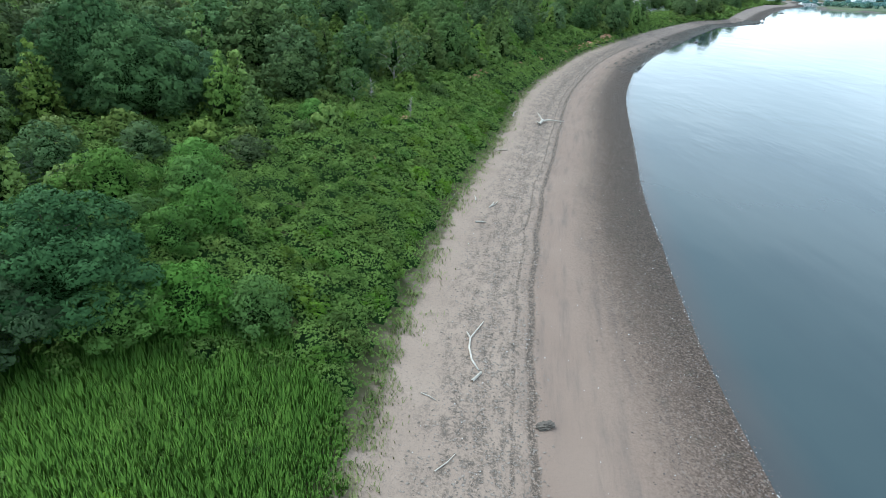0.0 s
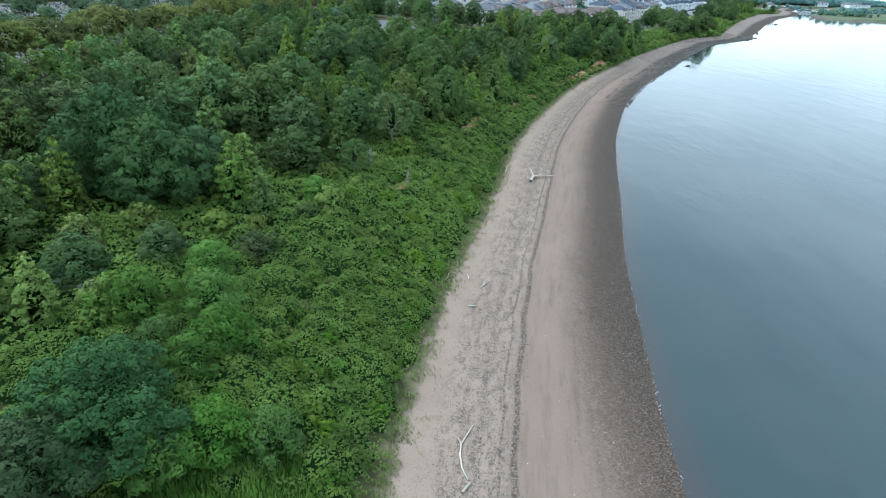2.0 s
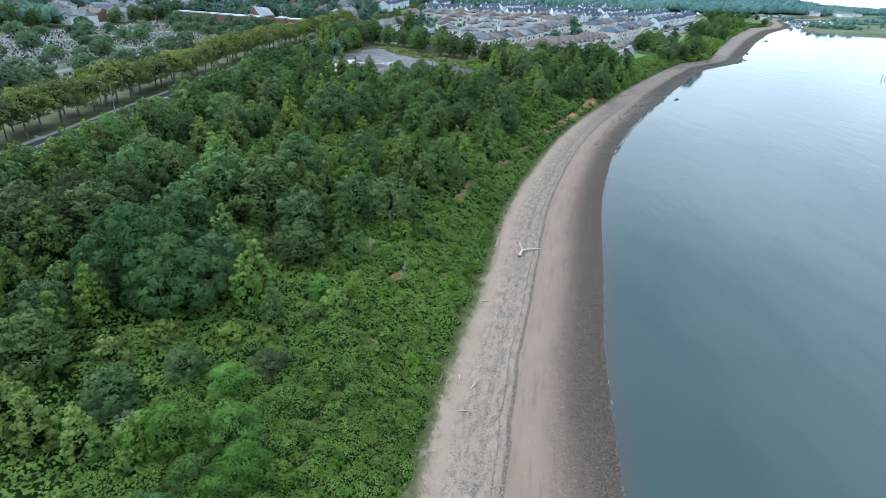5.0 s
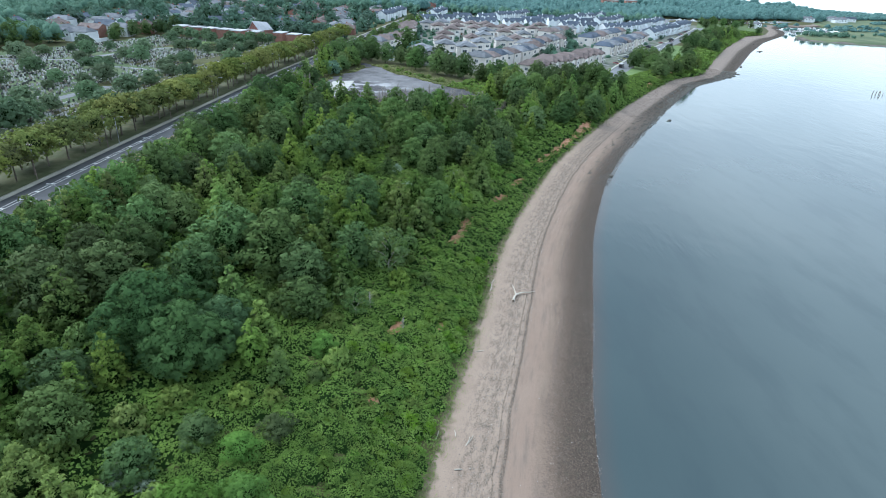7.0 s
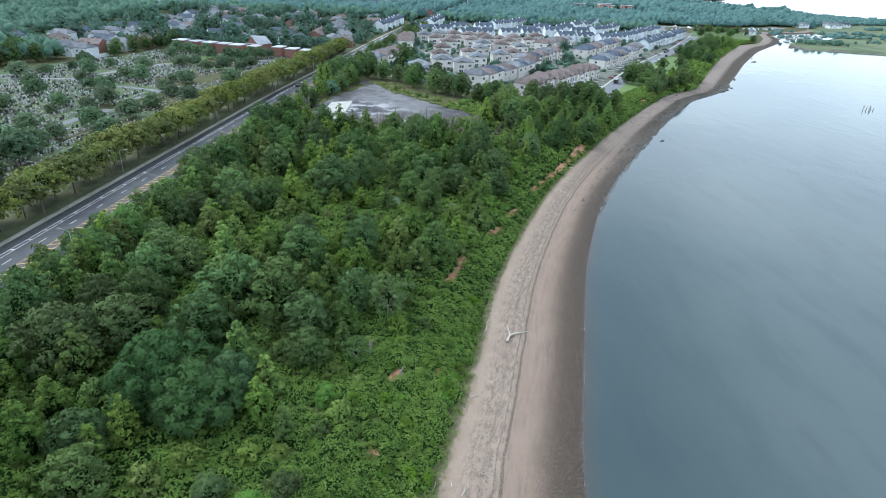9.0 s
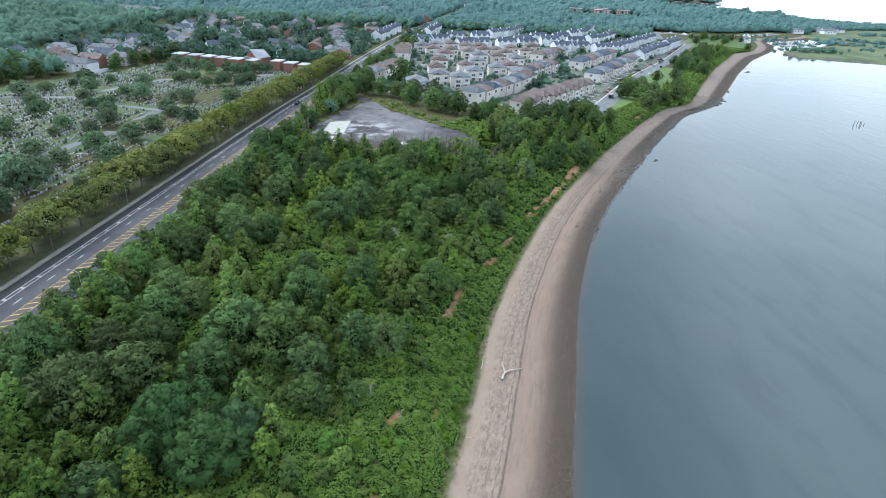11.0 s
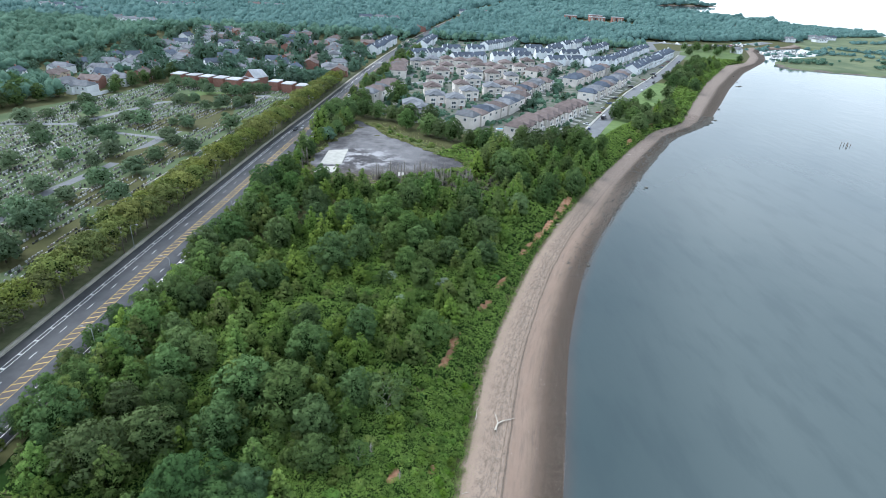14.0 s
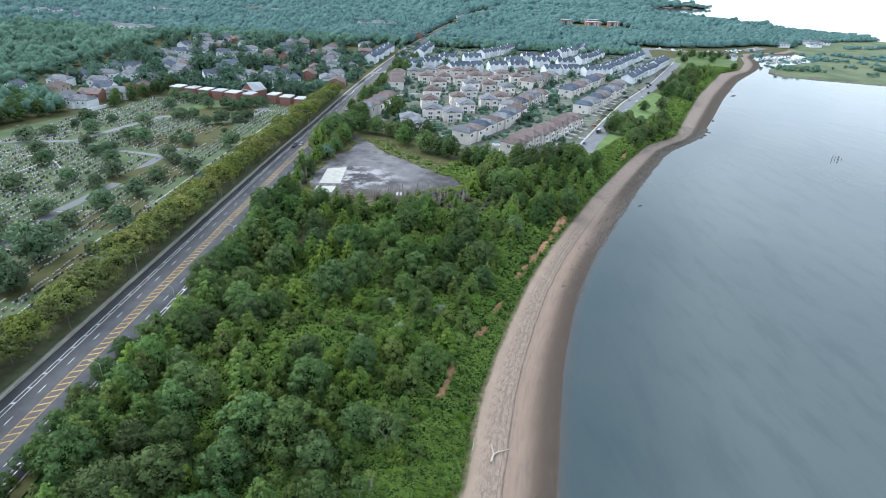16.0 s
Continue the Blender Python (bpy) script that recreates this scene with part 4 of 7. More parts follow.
def scrub_height(x, y):
    """Height of the low thicket over the soil: overlapping rounded plants, thinning out at its edges."""
    d = (veg_x(y) - x) * 0.9
    h = 0.05 + 1.7 * domes(x, y, 2.6, 1.0) + 0.75 * domes(x, y, 1.05, 5.0) + 0.2 * wave(x, y, 7.0, 2.0)
    h = h * (1 - np.clip(1.6 - 1.6 * (((x + 14) / 14) ** 2 + ((y - 21) / 11) ** 2 + 0.6 * wave(x, y, 2.2)), 0, 0.7))
    h = np.maximum(h, 0.1) * np.clip(d / 3.5 + 0.12, 0, 1)
    h = h * np.clip((44 - d) / 6 + np.clip((420 - y) / 10, 0, 9), 0, 1)
    lo, hi = lot_edges(y)
    lot = np.clip(np.minimum(np.minimum(x - lo, hi - x), np.minimum(y - 269, 389 - y)) / 1.5 + 0.5, 0, 1)
    h = h * np.where((y > 262) & (y < 400) & (x > -66) & (x < 40), 0.5, 1.0)
    town = np.clip(np.minimum(y - 396, x + 45) / 3, 0, 1) * (d > 40) + (d > 48) * np.clip((y - 345) / 4, 0, 1) * (x > 40)
    h = h * (1 - np.clip(town, 0, 1))
    h = h * (1 - np.clip((d - 19) / 4, 0, 1) * (y > 352) * (y < 640))
    h = h * (1 - np.clip(1.8 - 1.5 * (((x - 8) / 26) ** 2 + ((y - 270) / 11) ** 2 + 0.5 * wave(x, y, 3.0)), 0, 0.85))
    return h * (1 - bare(x, y)) * (1 - lot)


def build_scrub():
    thing = new("undergrowth")
    rng = np.random.default_rng(77)
    ys = np.concatenate([np.arange(8, 110, 0.7), np.arange(110, 420, 1.8), np.arange(420, 820, 5.0)])
    cols = np.concatenate([np.arange(0, 30, 0.7), np.arange(30, 100, 1.5)])
    Y = np.repeat(ys[:, None], len(cols), 1)
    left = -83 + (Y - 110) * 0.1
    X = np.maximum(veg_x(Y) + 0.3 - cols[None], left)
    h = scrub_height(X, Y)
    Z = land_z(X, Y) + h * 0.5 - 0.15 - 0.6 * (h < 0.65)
    # dark sheet under the leaves; its colour stands for shade between the plants
    sheet("thicket", X, Y, Z, THICKET_SHADE, thing)
    chunks, floor = [], []
    for y0, y1, per, size, deep in ((6, 60, 190, 0.110, 34), (60, 110, 105, 0.155, 44), (110, 200, 40, 0.26, 36), (110, 200, 22, 0.30, 100), (200, 420, 13, 0.48, 26), (200, 420, 4, 0.75, 100), (420, 820, 2.6, 1.3, 45), (20, 110, 18, 0.27, 90)):
        n = int((y1 - y0) * min(deep, 100) * per / 5)
        y = rng.uniform(y0, y1, n)
        x = veg_x(y) + 0.9 - rng.uniform(0 if deep < 90 else 33 if y0 < 200 else 24, min(deep, 100), n)
        ok = x > -83 + (y - 110) * 0.1
        x, y = x[ok], y[ok]
        h = scrub_height(x, y)
        ok = (h > 0.08) & (rng.uniform(0, 1, len(x)) < np.clip(h * 0.95, 0.25, 1))
        x, y, h = x[ok], y[ok], h[ok]
        e = 0.2
        slope = unit(np.stack([-(scrub_height(x + e, y) - h) / e, -(scrub_height(x, y + e) - h) / e, np.ones(len(x))], 1) * [0.7, 0.7, 1])
        j = np.repeat(np.arange(len(x)), 5)
        d = unit(rng.normal(size=(len(j), 3)) + slope[j] * 0.6 + [0, 0, 0.7])
        at = np.stack([x, y, land_z(x, y) + h * rng.uniform(0.82, 1.05, len(x))], 1)[j] + d * [1, 1, 0.7] * (size * 1.1 * rng.uniform(0.4, 1.1, len(j)))[:, None]
        got = sprigs(rng, at, unit(slope[j] * 0.6 + d * 0.6 + rng.normal(size=at.shape) * 0.25), size, 0.4)
        (floor if deep >= 90 else chunks).append((*got, np.repeat(unit(slope[j] * 0.65 + d * 0.4 + [0, 0, 0.12]), 3, 0)))
    for nm, made, leaf in (("foliage", chunks, LEAF_SCRUB), ("shaded_foliage", floor, LEAF_SCRUB)):
        link_mesh(nm, *merge([q[:2] for q in made]), leaf, True, thing, np.concatenate([q[2] for q in made]))
    tagged(thing, "dense bright green thicket of vines and low shrubs", "undergrowth", kind="stuff")


build_scrub()


def blades(rng, x, y, tall, wide, bend=0.35):
    """Upright grass blades, bent at half height."""
    n = len(x)
    w, z = rng.uniform(0, 6.283, n), land_z(x, y)
    h = tall * rng.uniform(0.6, 1.2, n)
    across = np.stack([np.cos(w), np.sin(w), w * 0], 1) * wide
    lean = np.stack([np.cos(w + 1.2), np.sin(w + 1.2), w * 0], 1) * (h * bend * rng.uniform(0.2, 1, n))[:, None]
    base = np.stack([x, y, z], 1)
    up = np.zeros((n, 3))
    up[:, 2] = h
    v = np.stack([base - across, base + across, base + up * 0.6 + lean * 0.4 + across * 0.8, base + up * 0.6 + lean * 0.4 - across * 0.8, base + up + lean], 1).reshape(-1, 3)
    i = np.arange(n)[:, None] * 5
    soft = np.repeat(unit(lean + [0, 0, 0.9]), 5, 0)
    return v, np.concatenate([i + [[0, 1, 2]], i + [[0, 2, 3]], i + [[3, 2, 4]]], 1).reshape(-1, 3), soft


def grass_mesh(name, built, mat):
    v, f, normals = built
    return link_mesh(name, v, f, mat, True, None, normals)


def build_reeds():
    rng = np.random.default_rng(9)
    x, y = rng.uniform(-30, -3, 84000), rng.uniform(10, 33, 84000)
    ok = (((x + 14) / 14) ** 2 + ((y - 21) / 11) ** 2 + wave(x, y, 2.2) * 0.6 < 0.9) & (veg_x(y) - x > 0.9 + 1.3 * wave(x, y, 1.2))
    tagged(grass_mesh("tall_grass", blades(rng, x[ok], y[ok], 1.15 * np.clip((veg_x(y[ok]) - x[ok]) / 3.5, 0.3, 1), 0.038), REED), "tall bright green reedy grass beside the beach", "grass", kind="stuff")
    y2 = 12 + 290 * rng.uniform(0, 1, 18000) ** 1.7
    x2 = veg_x(y2) - 0.9 + np.abs(rng.normal(0, 1.2, 18000))
    ok = domes(x2, y2, 1.5, 8.0) + 0.3 * wave(x2, y2, 4.0, 3.0) - 0.12 * (x2 - veg_x(y2)) > 0.40
    tagged(grass_mesh("beach_grass", blades(rng, x2[ok], y2[ok], 0.34, 0.03, 1.0), DRY_GRASS), "yellow-green grass tufts at the top of the beach", "grass", kind="stuff")


build_reeds()


def build_wild_grass():
    """Rank grass round the vacant lot, thin towards the ash."""
    rng = np.random.default_rng(23)
    y = rng.uniform(258, 384, 26000)
    lo, hi = lot_edges(y)
    out = np.abs(rng.normal(0, 7.0, len(y)))
    x = np.where(rng.uniform(0, 1, len(y)) < 0.8, hi - 1.0 + out, lo + 0.6 - out * 0.25)
    front = rng.uniform(0, 1, len(y)) < 0.25
    x, y = np.where(front, rng.uniform(-40, 32, len(y)), x), np.where(front, rng.uniform(255, 276, len(y)), y)
    ok = wave(x, y, 4.0, 5.0) + 0.6 * wave(x, y, 1.6, 2.0) > -0.15
    tagged(grass_mesh("wild_grass", blades(rng, x[ok], y[ok], 0.7, 0.17, 0.9), DRY_GRASS), "rank yellow-green grass round the vacant lot", "grass", kind="stuff")


build_wild_grass()


def build_clay():
    rng = np.random.default_rng(3)
    for cx, cy, rx, ry in CLAY_SPOTS:
        g = np.linspace(-1.5, 1.5, 26)
        A, B = np.meshgrid(g, g, indexing="ij")
        Y = cy + B * ry
        X = cx + A * rx + (Y - cy) * (0.35 if cy < 150 else 0.5)
        q = A ** 2 + B ** 2 + wave(X, Y, 0.9) * 1.0 + wave(X, Y, 0.37) * 0.5
        Z = land_z(X, Y) + np.clip(1.5 - q, -0.4, 0.5) * 0.5 + wave(X, Y, 0.35) * 0.09 + wave(X, Y, 0.8, 3.0) * 0.22
        ob = sheet("clay_bank", X, Y, Z, CLAY)
        tagged(ob, "bare reddish clay bank eroding among the scrub", "clay bank", group="bare banks of the bluff")


build_clay()
# ---- shaping helpers for built things ----
def box(x0, x1, y0, y1, z0, z1):
    v = np.array([(x, y, z) for z in (z0, z1) for y in (y0, y1) for x in (x0, x1)], float)
    f = np.array([(0, 2, 3), (0, 3, 1), (4, 5, 7), (4, 7, 6), (0, 1, 5), (0, 5, 4), (2, 6, 7), (2, 7, 3), (0, 4, 6), (0, 6, 2), (1, 3, 7), (1, 7, 5)])
    return v, f


def prism(outline, z0, z1, tops=None):
    """An upright solid over an outline of (x, y) going counter-clockwise."""
    n = len(outline)
    v = np.array([(x, y, z0) for x, y in outline] + [(x, y, z1 if tops is None else tops[k]) for k, (x, y) in enumerate(outline)], float)
    f = [(0, k + 1, k) for k in range(1, n - 1)] + [(n, n + k, n + k + 1) for k in range(1, n - 1)]
    for k in range(n):
        j = (k + 1) % n
        f += [(k, j, n + j), (k, n + j, n + k)]
    return v, np.array(f)


def moved(chunk, m):
    v, f = chunk
    a = np.array(m)
    return v @ a[:3, :3].T + a[:3, 3], f


def part(name, chunk, mat, parent, label="", smooth=False):
    ob = link_mesh(name, *chunk, mat, smooth, parent)
    return tagged(ob, label) if label else ob


def resample(pts, gap):
    P = np.array(pts, float)
    d = np.concatenate([[0], np.cumsum(np.linalg.norm(np.diff(P, axis=0), axis=1))])
    s = np.linspace(0, d[-1], max(2, int(d[-1] / gap) + 1))
    return np.stack([np.interp(s, d, P[:, 0]), np.interp(s, d, P[:, 1])], 1)


def ribbon(name, pts, left, right, dz, mat, parent=None, gap=4.0, thick=0.0, level=None):
    """A strip along a line in plan, from left to right of it (metres), dz over the land."""
    P = resample(pts, gap)
    t = np.gradient(P, axis=0)
    t /= np.linalg.norm(t, axis=1, keepdims=True)
    nrm = np.stack([t[:, 1], -t[:, 0]], 1)
    offs = np.linspace(left, right, 3)
    X = P[:, 0, None] + nrm[:, 0, None] * offs
    Y = P[:, 1, None] + nrm[:, 1, None] * offs
    Z = (land_z(X, Y) if level is None else level(X, Y)) + dz
    if thick:
        X, Y = np.concatenate([X[:, :1], X, X[:, -1:]], 1), np.concatenate([Y[:, :1], Y, Y[:, -1:]], 1)
        Z = np.concatenate([Z[:, :1] - thick, Z, Z[:, -1:] - thick], 1)
    return sheet(name, X, Y, Z, mat, parent)


# ---- the dual road with its painted median ----
ROAD_AT, ROAD_DIR = np.array([-101.0, 124.6]), np.array([0.102, 0.9948])
ROAD_NORMAL = np.array([0.9948, -0.102])


def road_z(x, y):
    return np.interp(y, PLAT_Y, PLAT_Z) + 0.12


def on_road(s, off):
    bend = max(0.0, s - 330) ** 2 * 0.000075
    p = ROAD_AT + ROAD_DIR * s + ROAD_NORMAL * (off + bend)
    return float(p[0]), float(p[1])


def road_line(s0, s1):
    return [on_road(s, 0) for s in np.linspace(s0, s1, 40)]


MAIN = road_line(-130, 1150)
road = ribbon("road", MAIN, -7.2, 15.6, 0.0, ASPHALT, None, 8.0, 0.3, road_z)
tagged(road, "grey asphalt dual road with painted yellow median", "road", kind="structure")
kerb = ribbon("kerb", MAIN, -7.5, -7.2, 0.15, CONCRETE, None, 8.0, 0.3, road_z)
tagged(kerb, "pale concrete kerb along the road", "kerb", kind="structure")
kerb = ribbon("kerb", MAIN, 15.6, 15.9, 0.15, CONCRETE, None, 8.0, 0.3, road_z)
tagged(kerb, "pale concrete kerb along the road", "kerb", kind="structure")
walk_strip = ribbon("pavement", MAIN, -9.0, -7.75, 0.14, CONCRETE, None, 8.0, 0.2, road_z)
tagged(walk_strip, "narrow pale concrete footway beside the road", "pavement", kind="structure")
verge = ribbon("verge", road_line(-130, 470), -23.5, -8.8, 0.06, VERGE, None, 8.0, 0.2, road_z)
tagged(verge, "worn grassy verge under the roadside trees", "verge", kind="structure")
SHORT = road_line(-130, 560)
for off in (-4.0, -2.85, 12.0, 13.1):
    ob = ribbon("edge_line", SHORT, off - 0.09, off + 0.09, 0.008, PAINT_WHITE, None, 8.0, 0, road_z)
    ob.parent = road
for a, b, mat, nm, dz in ((3.0, 5.8, MEDIAN_BROWN, "median_strip", 0.006), (2.95, 3.07, PAINT_YELLOW, "median_line", 0.014), (5.73, 5.85, PAINT_YELLOW, "median_line", 0.014)):
    ob = ribbon(nm, SHORT, a, b, dz, mat, None, 8.0, 0, road_z)
    ob.parent = road


def shared(name, me, m, parent):
    ob = new(name, me)
    ob.parent = parent
    ob.matrix_basis = m
    return ob


def piece_mesh(name, chunk, mat):
    v, f = chunk
    me = bpy.data.meshes.new(name)
    me.from_pydata([tuple(p) for p in v], [], [tuple(int(i) for i in q) for q in f])
    me.materials.append(mat)
    return me


ROAD_TURN = -math.degrees(math.atan2(ROAD_DIR[0], ROAD_DIR[1]))
DASH = piece_mesh("lane_dash", box(-0.09, 0.09, -1.5, 1.5, 0.0, 0.012), PAINT_WHITE)
TICK = piece_mesh("edge_tick", box(-0.52, 0.52, -0.28, 0.28, 0.0, 0.013), PAINT_WHITE)
BAR = piece_mesh("median_bar", box(-1.6, 1.6, -0.16, 0.16, 0.0, 0.012), PAINT_YELLOW)


def road_pose(s, off, turn=0.0, dz=0.006):
    x, y = on_road(s, off)
    a, b = on_road(s + 1, off)
    return pose(x, y, float(road_z(x, y)) + dz, 0, 0, -math.degrees(math.atan2(a - x, b - y)) + turn)


for k in range(-5, 34):
    for off in (0.0, 9.3):
        shared("lane_dash", DASH, road_pose(k * 12.19, off), road)
for k in range(-10, 44):
    for off in (-3.42, 12.55):
        shared("edge_tick", TICK, road_pose(k * 6.1, off), road)
for k in range(-20, 98):
    if 205 < k * 2.7 < 225:
        continue
    shared("median_bar", BAR, road_pose(k * 2.7, 4.4, 28, 0.010), road)


def build_lamp(side):
    lamp = new("street_lamp")
    part("pole", tube([(0, 0, -0.3), (0, 0, 4), (0, 0, 8.6)], [0.13, 0.10, 0.07], 8), STEEL, lamp, smooth=True)
    part("base", merge([box(-0.22, 0.22, -0.22, 0.22, -0.2, 0.12), tube([(0, 0, 0.1), (0, 0, 0.7)], [0.17, 0.14], 8)]), STEEL, lamp)
    part("arm", tube([(0, 0, 8.3), (0.9, 0, 8.9), (2.1, 0, 9.1)], [0.06, 0.05, 0.045], 6), STEEL, lamp, smooth=True)
    head = part("lamp_head", prism([(2.0, -0.16), (2.9, -0.12), (2.9, 0.12), (2.0, 0.16)], 9.02, 9.2), STEEL, lamp)
    part("lens", box(2.15, 2.8, -0.11, 0.11, 8.95, 9.03), GLASS_LAMP, head, "pale glass lens")
    return tagged(lamp, "grey steel street lamp with single arm", "street lamp", "lamps along the road")


def build_pole():
    ob = new("utility_pole")
    part("post", tube([(0, 0, -0.4), (0, 0, 5), (0.05, 0, 10.6)], [0.18, 0.15, 0.11], 8), POLE_WOOD, ob, smooth=True)
    part("crossarm", box(-1.15, 1.15, -0.07, 0.07, 9.75, 9.9), POLE_WOOD, ob)
    for x in (-1.0, -0.45, 0.45, 1.0):
        part("insulator", tube([(x, 0, 9.9), (x, 0, 10.02), (x, 0, 10.12)], [0.03, 0.06, 0.03], 6), GLASS_LAMP, ob)
    part("transformer", tube([(0.32, 0, 7.6), (0.32, 0, 7.7), (0.32, 0, 8.5), (0.32, 0, 8.56)], [0.18, 0.24, 0.24, 0.16], 10), STEEL, ob, smooth=True)
    return tagged(ob, "brown wooden utility pole with crossarm and cables", "utility pole", "poles along the road")


lamp = build_lamp(1)
spots = [(s, -8.3, 0) for s in (-12, 63, 138, 213, 290, 370)] + [(s, 16.4, 180) for s in (2, 42, 92, 150, 240)]
for k, (s, off, turn) in enumerate(spots):
    m = road_pose(s, off, turn, 0.1)
    if k == 0:
        lamp.matrix_basis = m
    else:
        copy_thing(lamp, m)
pole = build_pole()
POLE_S = [-47, -10.5, 26, 58, 98, 135, 172, 210, 250, 290, 330, 370]
for k, s in enumerate(POLE_S):
    m = road_pose(s, -9.0, 0, 0.1)
    if k == 0:
        pole.matrix_basis = m
    else:
        copy_thing(pole, m)
for off, h in ((-10.0, 10.1), (-9.45, 10.1), (-8.0, 10.1), (-8.9, 7.4)):
    run = []
    for a, b in zip(POLE_S[:-1], POLE_S[1:]):
        A, B = on_road(a, off), on_road(b, off)
        za, zb = float(road_z(*A)) + h, float(road_z(*B)) + h
        run += [(A[0] + (B[0] - A[0]) * q, A[1] + (B[1] - A[1]) * q, za + (zb - za) * q - 3.2 * q * (1 - q)) for q in (0, 0.2, 0.4, 0.6, 0.8)]
    tagged(link_mesh("overhead_cable", *tube(run, [0.022] * len(run), 4), CABLE), "thin black cable slung between wooden poles", "cable", "cables along the road")

# olive trees in one row, hedged close
rng1 = np.random.default_rng(14)
s = -85.0
while s < 400:
    x, y = on_road(s, -13.0 + rng1.uniform(-1.2, 1.2))
    STREET.put(x, y, rng1.uniform(0.78, 1.1), rng1.uniform(0.9, 1.15))
    if rng1.uniform() < 0.75:
        STREET.put(*on_road(s + 3, -19.5 + rng1.uniform(-1.0, 1.0)), rng1.uniform(0.7, 0.98), rng1.uniform(0.82, 1.0))
    s += rng1.uniform(6.4, 8.0)
for s in range(-40, 28, 5):
    x, y = on_road(s, 15.0 + rng1.uniform(-0.4, 0.8))
    (BROAD if s % 2 else SHRUB).put(x, y, rng1.uniform(0.5, 0.68))
s = 215.0
while s < 640:
    x, y = on_road(s, 21.0 + rng1.uniform(-1.5, 5))
    (YOUNG, BROAD, TOWN_TREE)[int(s) % 3].put(x, y, rng1.uniform(0.7, 1.05))
    s += rng1.uniform(5, 9)


# ---- cars ----
def build_car(paint, colour, long=4.5, tall=1.45, boxy=False):
    car = new("car")
    w, l = 0.88, long / 2
    hood = 0.86 * tall / 1.45
    side = [(-l, 0.35), (l, 0.35), (l, 0.62), (l * 0.92, hood * 0.88), (l * 0.45, hood), (-l * 0.88, hood), (-l, 0.7)]
    n = len(side)
    v = np.array([(x, y, z) for x in (-w, w) for y, z in side])
    f = [(0, k, k + 1) for k in range(1, n - 1)] + [(n, n + k + 1, n + k) for k in range(1, n - 1)]
    for k in range(n):
        j = (k + 1) % n
        f += [(k, n + k, n + j), (k, n + j, j)]
    part("body", (v, np.array(f)), paint, car)
    back = -l * (0.97 if boxy else 0.72)
    cab = [(l * 0.42, hood), (l * 0.12, tall - 0.05), (back * 0.8 if not boxy else back, tall - 0.05), (back, hood)]
    v = np.array([(x * (0.97 if z < tall - 0.1 else 0.8), y, z) for x in (-w, w) for y, z in cab])
    f = [(0, 1, 2), (0, 2, 3), (4, 6, 5), (4, 7, 6)]
    for k in range(4):
        j = (k + 1) % 4
        f += [(k, 4 + k, 4 + j), (k, 4 + j, j)]
    part("windows", (v, np.array(f)), PANE, car, "dark tinted windows")
    part("roof", box(-w * 0.78, w * 0.78, (back if boxy else back * 0.78), l * 0.12, tall - 0.06, tall), paint, car)
    for x in (-w + 0.08, w - 0.08):
        for y in (-l * 0.62, l * 0.64):
            part("wheel", moved(tube([(0, 0, -0.11), (0, 0, 0.11)], [0.33, 0.33], 10), pose(x, y, 0.33, 0, 90, 0)), TYRE, car)
    return tagged(car, f"{colour} parked car on the asphalt", "car")


CARS = [build_car(CAR_PAINTS[0], "white"), build_car(CAR_PAINTS[1], "silver grey"), build_car(CAR_PAINTS[2], "black", 5.3, 2.3, True), build_car(CAR_PAINTS[3], "dark red"), build_car(CAR_PAINTS[4], "dark blue", 4.7, 1.7, True)]
USED = [0] * 5


def put_car(k, m):
    if not USED[k]:
        CARS[k].matrix_basis = m
        ob = CARS[k]
    else:
        ob = copy_thing(CARS[k], m)
    USED[k] = 1
    return ob


put_car(0, road_pose(345, 7.5, 0, 0.01))
put_car(2, road_pose(232, -1.2, 180, 0.01))
put_car(1, road_pose(238, 1.6, 180, 0.01))
# ---- the burnt lot with its slabs ----
def patch(name, xs_of_y, y0, y1, gap, dz, mat, label, category, across=14):
    ys = np.arange(y0, y1 + gap, gap)
    lo = np.array([xs_of_y(y)[0] for y in ys])
    hi = np.array([xs_of_y(y)[1] for y in ys])
    u = np.linspace(0, 1, across)
    X = lo[:, None] + (hi - lo)[:, None] * u
    Y = np.repeat(ys[:, None], across, 1)
    ob = sheet(name, X, Y, land_z(X, Y) + dz, mat)
    return tagged(ob, label, category, kind="structure")


patch("ground_lot", lambda y: tuple(float(v) for v in lot_edges(y)), 270, 388, 2, 0.14, LOT_MAT, "dusty grey ash-covered hardstanding of the vacant lot", "ground")
patch("ground_dry", lambda y: (-34 + 2 * float(wave(y, 2, 2.0)), 30 + 3 * float(wave(y, 7, 2.5))), 259, 276, 2, 0.10, DRY_SOIL, "bare brown soil with dead brush before the lot", "ground", 20)
patch("lawn_lot", lambda y: (float(lot_edges(y)[1]) + 0.3, float(lot_edges(y)[1]) + float(np.interp(y, (284, 310, 350, 381), (7, 15, 12, 8)))), 284, 381, 4, 0.12, WILD_GRASS, "yellow-green wild grass beside the vacant lot", "grass", 7)
for pts, nm in ((((-53, 290), (-42, 291), (-41.5, 318), (-52, 314)), "slab"), (((-54, 277), (-44, 277.5), (-43.5, 287), (-53.5, 286)), "slab"), (((-12, 276), (-9, 276), (-9, 281), (-12, 281)), "slab")):
    z = float(land_z(*pts[0]))
    tagged(link_mesh("concrete_slab", *prism(pts, z - 0.2, z + 0.42), PALE_CONCRETE, False), "pale concrete floor slab left on the lot", "slab", "slabs of the lot")

